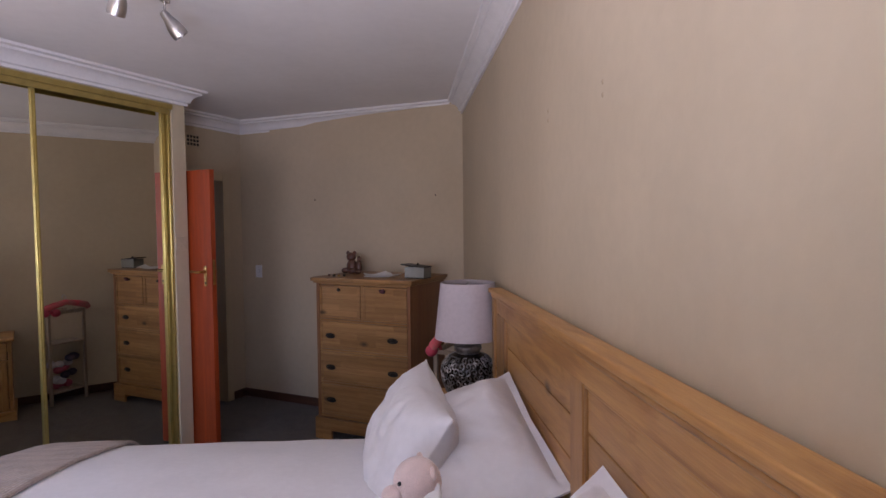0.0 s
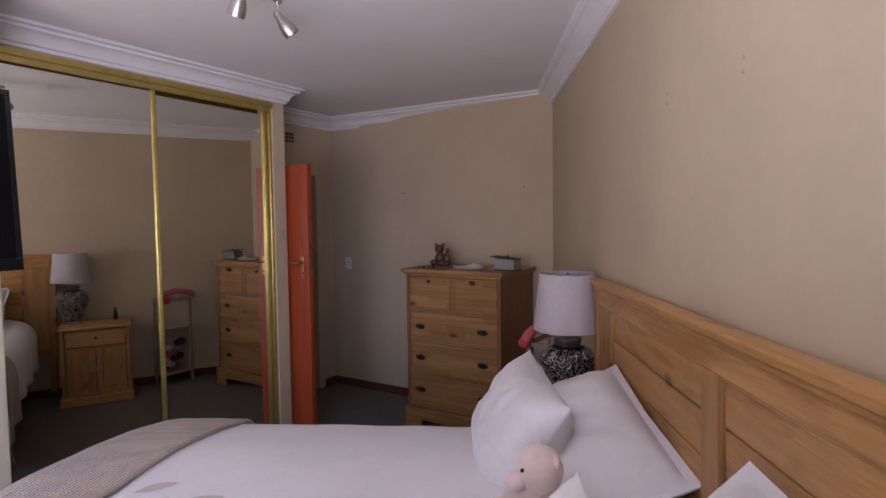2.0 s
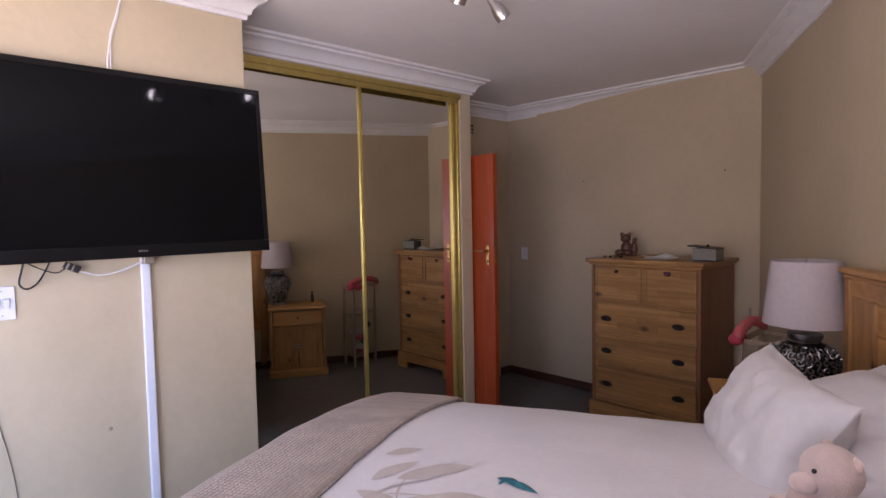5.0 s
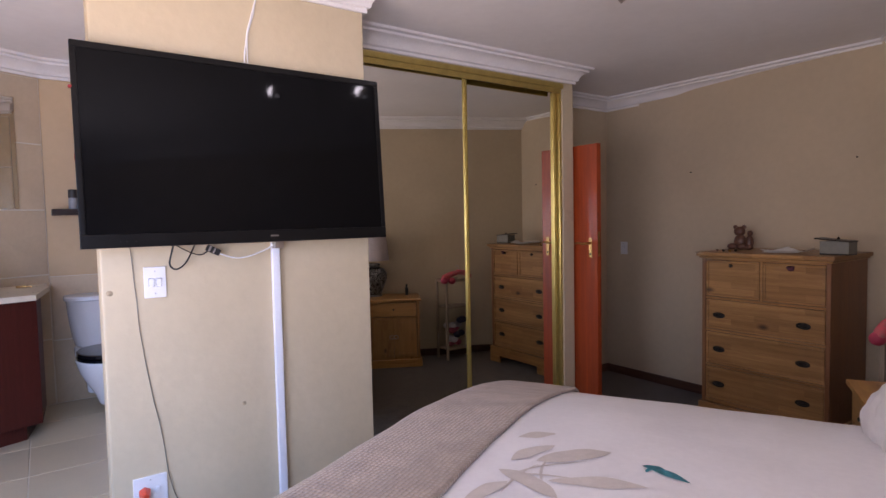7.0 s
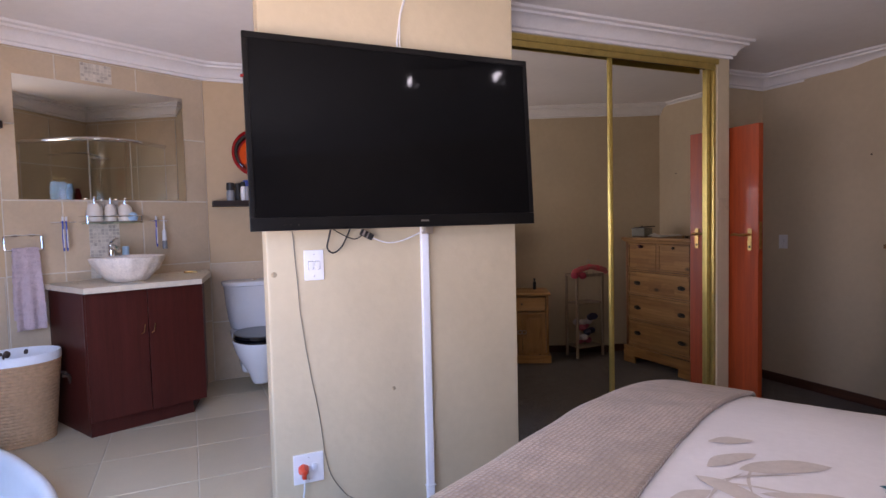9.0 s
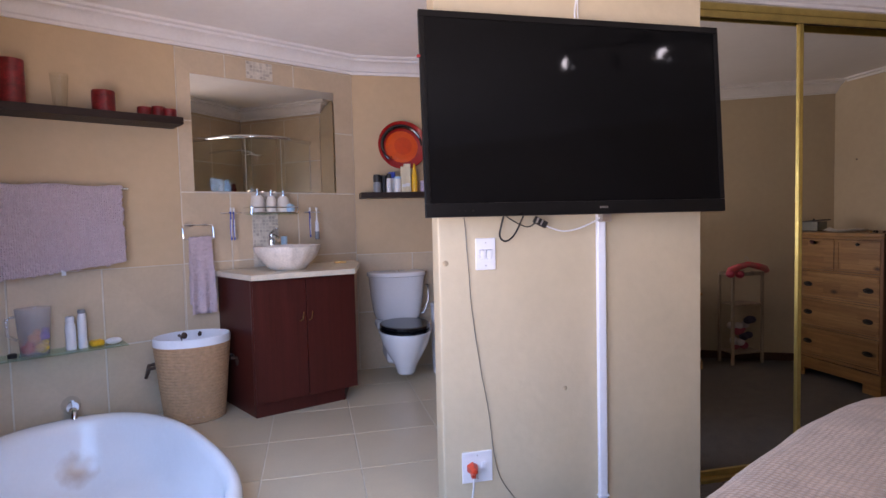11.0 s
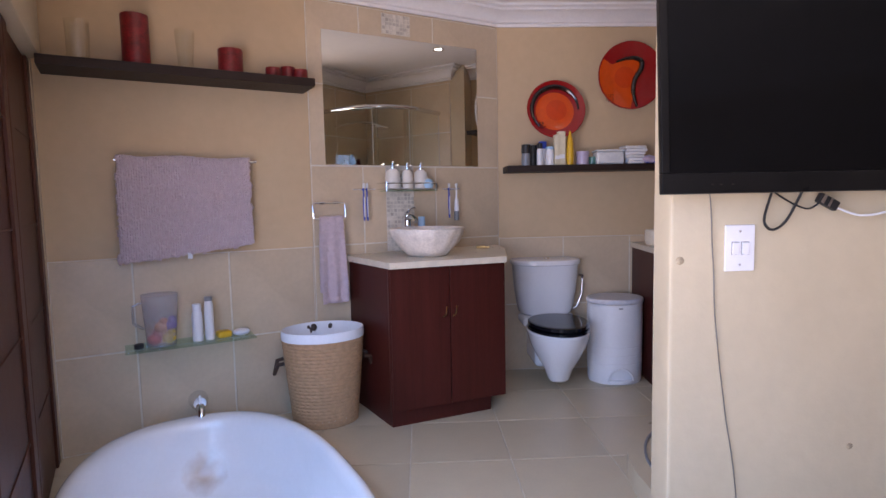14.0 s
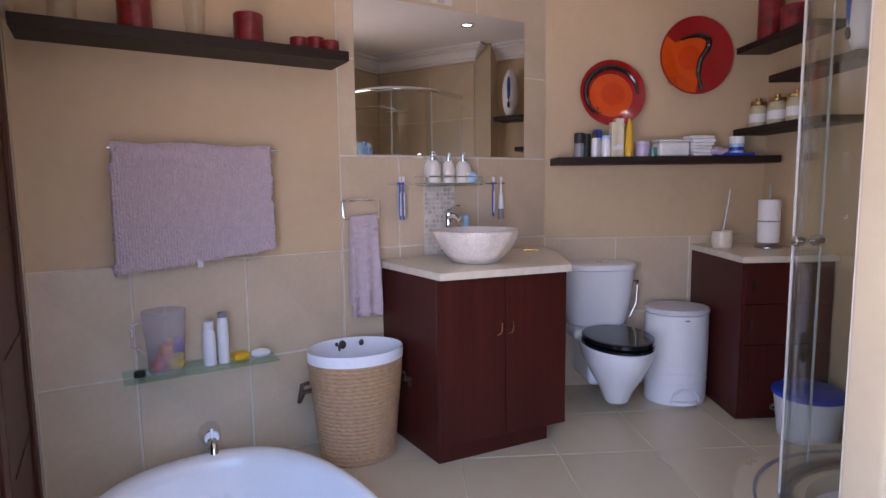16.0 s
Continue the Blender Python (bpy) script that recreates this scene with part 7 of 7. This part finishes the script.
tile_field("large beige wall tiles with pale joints beside the bath", pose(X_BATH, 0, 0), [-0.32, 0.0, 0.425, 0.853], [FLOOR2, 0.755, 1.19])
tile_field("large beige wall tiles with pale joints round the mirror", pose(X_BATH + 0.002, 0, 0), [0.857, 1.15, 1.61, 2.066], [FLOOR2, 0.755, 1.19, 1.62, 2.05, 2.478])
tile_field("large beige wall tiles with pale joints behind the toilet", ROOM @ pose(P_PLATE, 0, 0), [-0.31, 0.105, 0.539, 0.968], [FLOOR2, 0.742, 1.175])
tile_field("beige shower tiles with pale joints", ROOM @ pose(-3.01, 0, 0, 0, 0, 180), [-0.848, -0.42, 0.01, 0.165], [FLOOR2, 0.74, 1.17, 1.60, 2.03, 2.46])
tile_field("beige shower tiles with pale joints", ROOM @ pose(0, 0.85, 0, 0, 0, -90), [-3.995, -3.57, -3.15, -3.02], [FLOOR2, 0.74, 1.17, 1.60, 2.03, 2.46])
# mosaic strip behind the tap and above the mirror
MOS = mat("small_stone_mosaic", (0.60, 0.55, 0.48), 0.4, vary=0.15, scale=20, rnd=0.0)
mt_ = MOS.node_tree
geo = mt_.nodes.new("ShaderNodeNewGeometry")
mr_ = mt_.nodes.new("ShaderNodeMapRange")
mr_.inputs[3].default_value, mr_.inputs[4].default_value = 0.72, 1.2
mm_ = mt_.nodes.new("ShaderNodeMix")
mm_.data_type, mm_.blend_type = "RGBA", "MULTIPLY"
mm_.inputs[0].default_value = 1
mb_ = mt_.nodes["Principled BSDF"]
mt_.links.new(geo.outputs["Random Per Island"], mr_.inputs[0])
mt_.links.new(mb_.inputs["Base Color"].links[0].from_socket, mm_.inputs[6])
mt_.links.new(mr_.outputs[0], mm_.inputs[7])
mt_.links.new(mm_.outputs[2], mb_.inputs["Base Color"])
for z0, rows_n in ((1.14, 22), (2.352, 5)):
    msf = thing("mosaic_strip", "strip of small grey and beige stone mosaic", "mosaic", pose(X_BATH + 0.0105, 1.285, z0), kind="structure")
    part("grout", box_bm(0, 0.002, 0, 0.176, 0, 0.022 * rows_n), GROUT, msf)
    cells = [box_bm(0.002, 0.0045, 0.022 * i + 0.0025, 0.022 * i + 0.0195, 0.022 * j + 0.0025, 0.022 * j + 0.0195) for i in range(8) for j in range(rows_n)]
    o = part("mosaic_stones", joined(*cells), MOS, msf)
    o["kind"] = "stuff"

# floor tiles
fmade = {}


def past_walls(q):
    return q.x < -4.68 or q.y < -0.44 or (ROOM.inverted() @ Vector((q.x, q.y, 0))).x < -5.11


PU0, PP0, PITCH = -0.015, -4.23, 0.432
KEEP = [(-4.75, -0.36), (-2.72, -0.36), (-2.70, 1.22), (-3.0, 1.3), (-3.05, 2.6), (-3.7, 3.7), (-5.4, 3.6), (-5.2, 2.1), (-4.75, 2.1)]
for i in range(-6, 6):
    for j in range(-7, 5):
        c = ROOM @ Vector((PP0 + (i + 0.5) * PITCH, PU0 + (j + 0.5) * PITCH, 0))
        corners = [ROOM @ Vector((PP0 + (i + a) * PITCH, PU0 + (j + b) * PITCH, 0)) for a in (0, 1) for b in (0, 1)]
        if not any(inside(q.x, q.y, KEEP) for q in (c, *corners)):
            continue
        pts = [ROOM @ Vector((PP0 + (i + a / 8) * PITCH, PU0 + (j + b / 8) * PITCH, 0)) for a in range(9) for b in range(9)]
        wet = [in_oval(q.x, q.y, 0.97) for q in pts]
        cut = any(wet) or any(past_walls(q) for q in corners) or any(q.x > -2.73 and q.y < 1.15 for q in corners)
        if all(wet) or all(past_walls(q) for q in pts):
            continue
        if not cut:
            if "whole" not in fmade:
                b = box_bm(-PITCH / 2 + 0.0025, PITCH / 2 - 0.0025, -PITCH / 2 + 0.0025, PITCH / 2 - 0.0025, -0.008, 0.0, 0.0015, 1)
                me = bpy.data.meshes.new("floor_tile")
                b.to_mesh(me)
                b.free()
                me.materials.append(FTILE)
                fmade["whole"] = me
            o = new("floor_tile", fmade["whole"])
        else:
            N = 24
            b = bmesh.new()
            g = {}
            for x in range(N):
                for y in range(N):
                    cells = []
                    for dx, dy in ((0, 0), (1, 0), (1, 1), (0, 1)):
                        lx = (-0.5 + (x + dx) / N) * (PITCH - 0.005)
                        ly = (-0.5 + (y + dy) / N) * (PITCH - 0.005)
                        cells.append((lx, ly))
                    w = [ROOM.to_3x3() @ Vector((lx, ly, 0)) + c for lx, ly in cells]
                    if any(in_oval(q.x, q.y, 0.97) or past_walls(q) or (q.x > -2.725 and q.y < 1.2) for q in w):
                        continue
                    vs_ = []
                    for (lx, ly), (dx, dy) in zip(cells, ((0, 0), (1, 0), (1, 1), (0, 1))):
                        k = (x + dx, y + dy)
                        if k not in g:
                            g[k] = b.verts.new((lx, ly, 0))
                        vs_.append(g[k])
                    b.faces.new(vs_)
            if not b.faces:
                b.free()
                continue
            b.normal_update()
            bmesh.ops.solidify(b, geom=b.faces[:], thickness=0.008)
            if max(v.co.z for v in b.verts) > 0.001:
                bmesh.ops.translate(b, vec=(0, 0, -0.008), verts=b.verts)
            bmesh.ops.recalc_face_normals(b, faces=b.faces)
            me = bpy.data.meshes.new("floor_tile")
            b.to_mesh(me)
            b.free()
            me.materials.append(FTILE)
            o = new("floor_tile", me)
        o.parent = fl2
        o.matrix_local = Matrix.Translation((c.x, c.y, FLOOR2)) @ ROOM
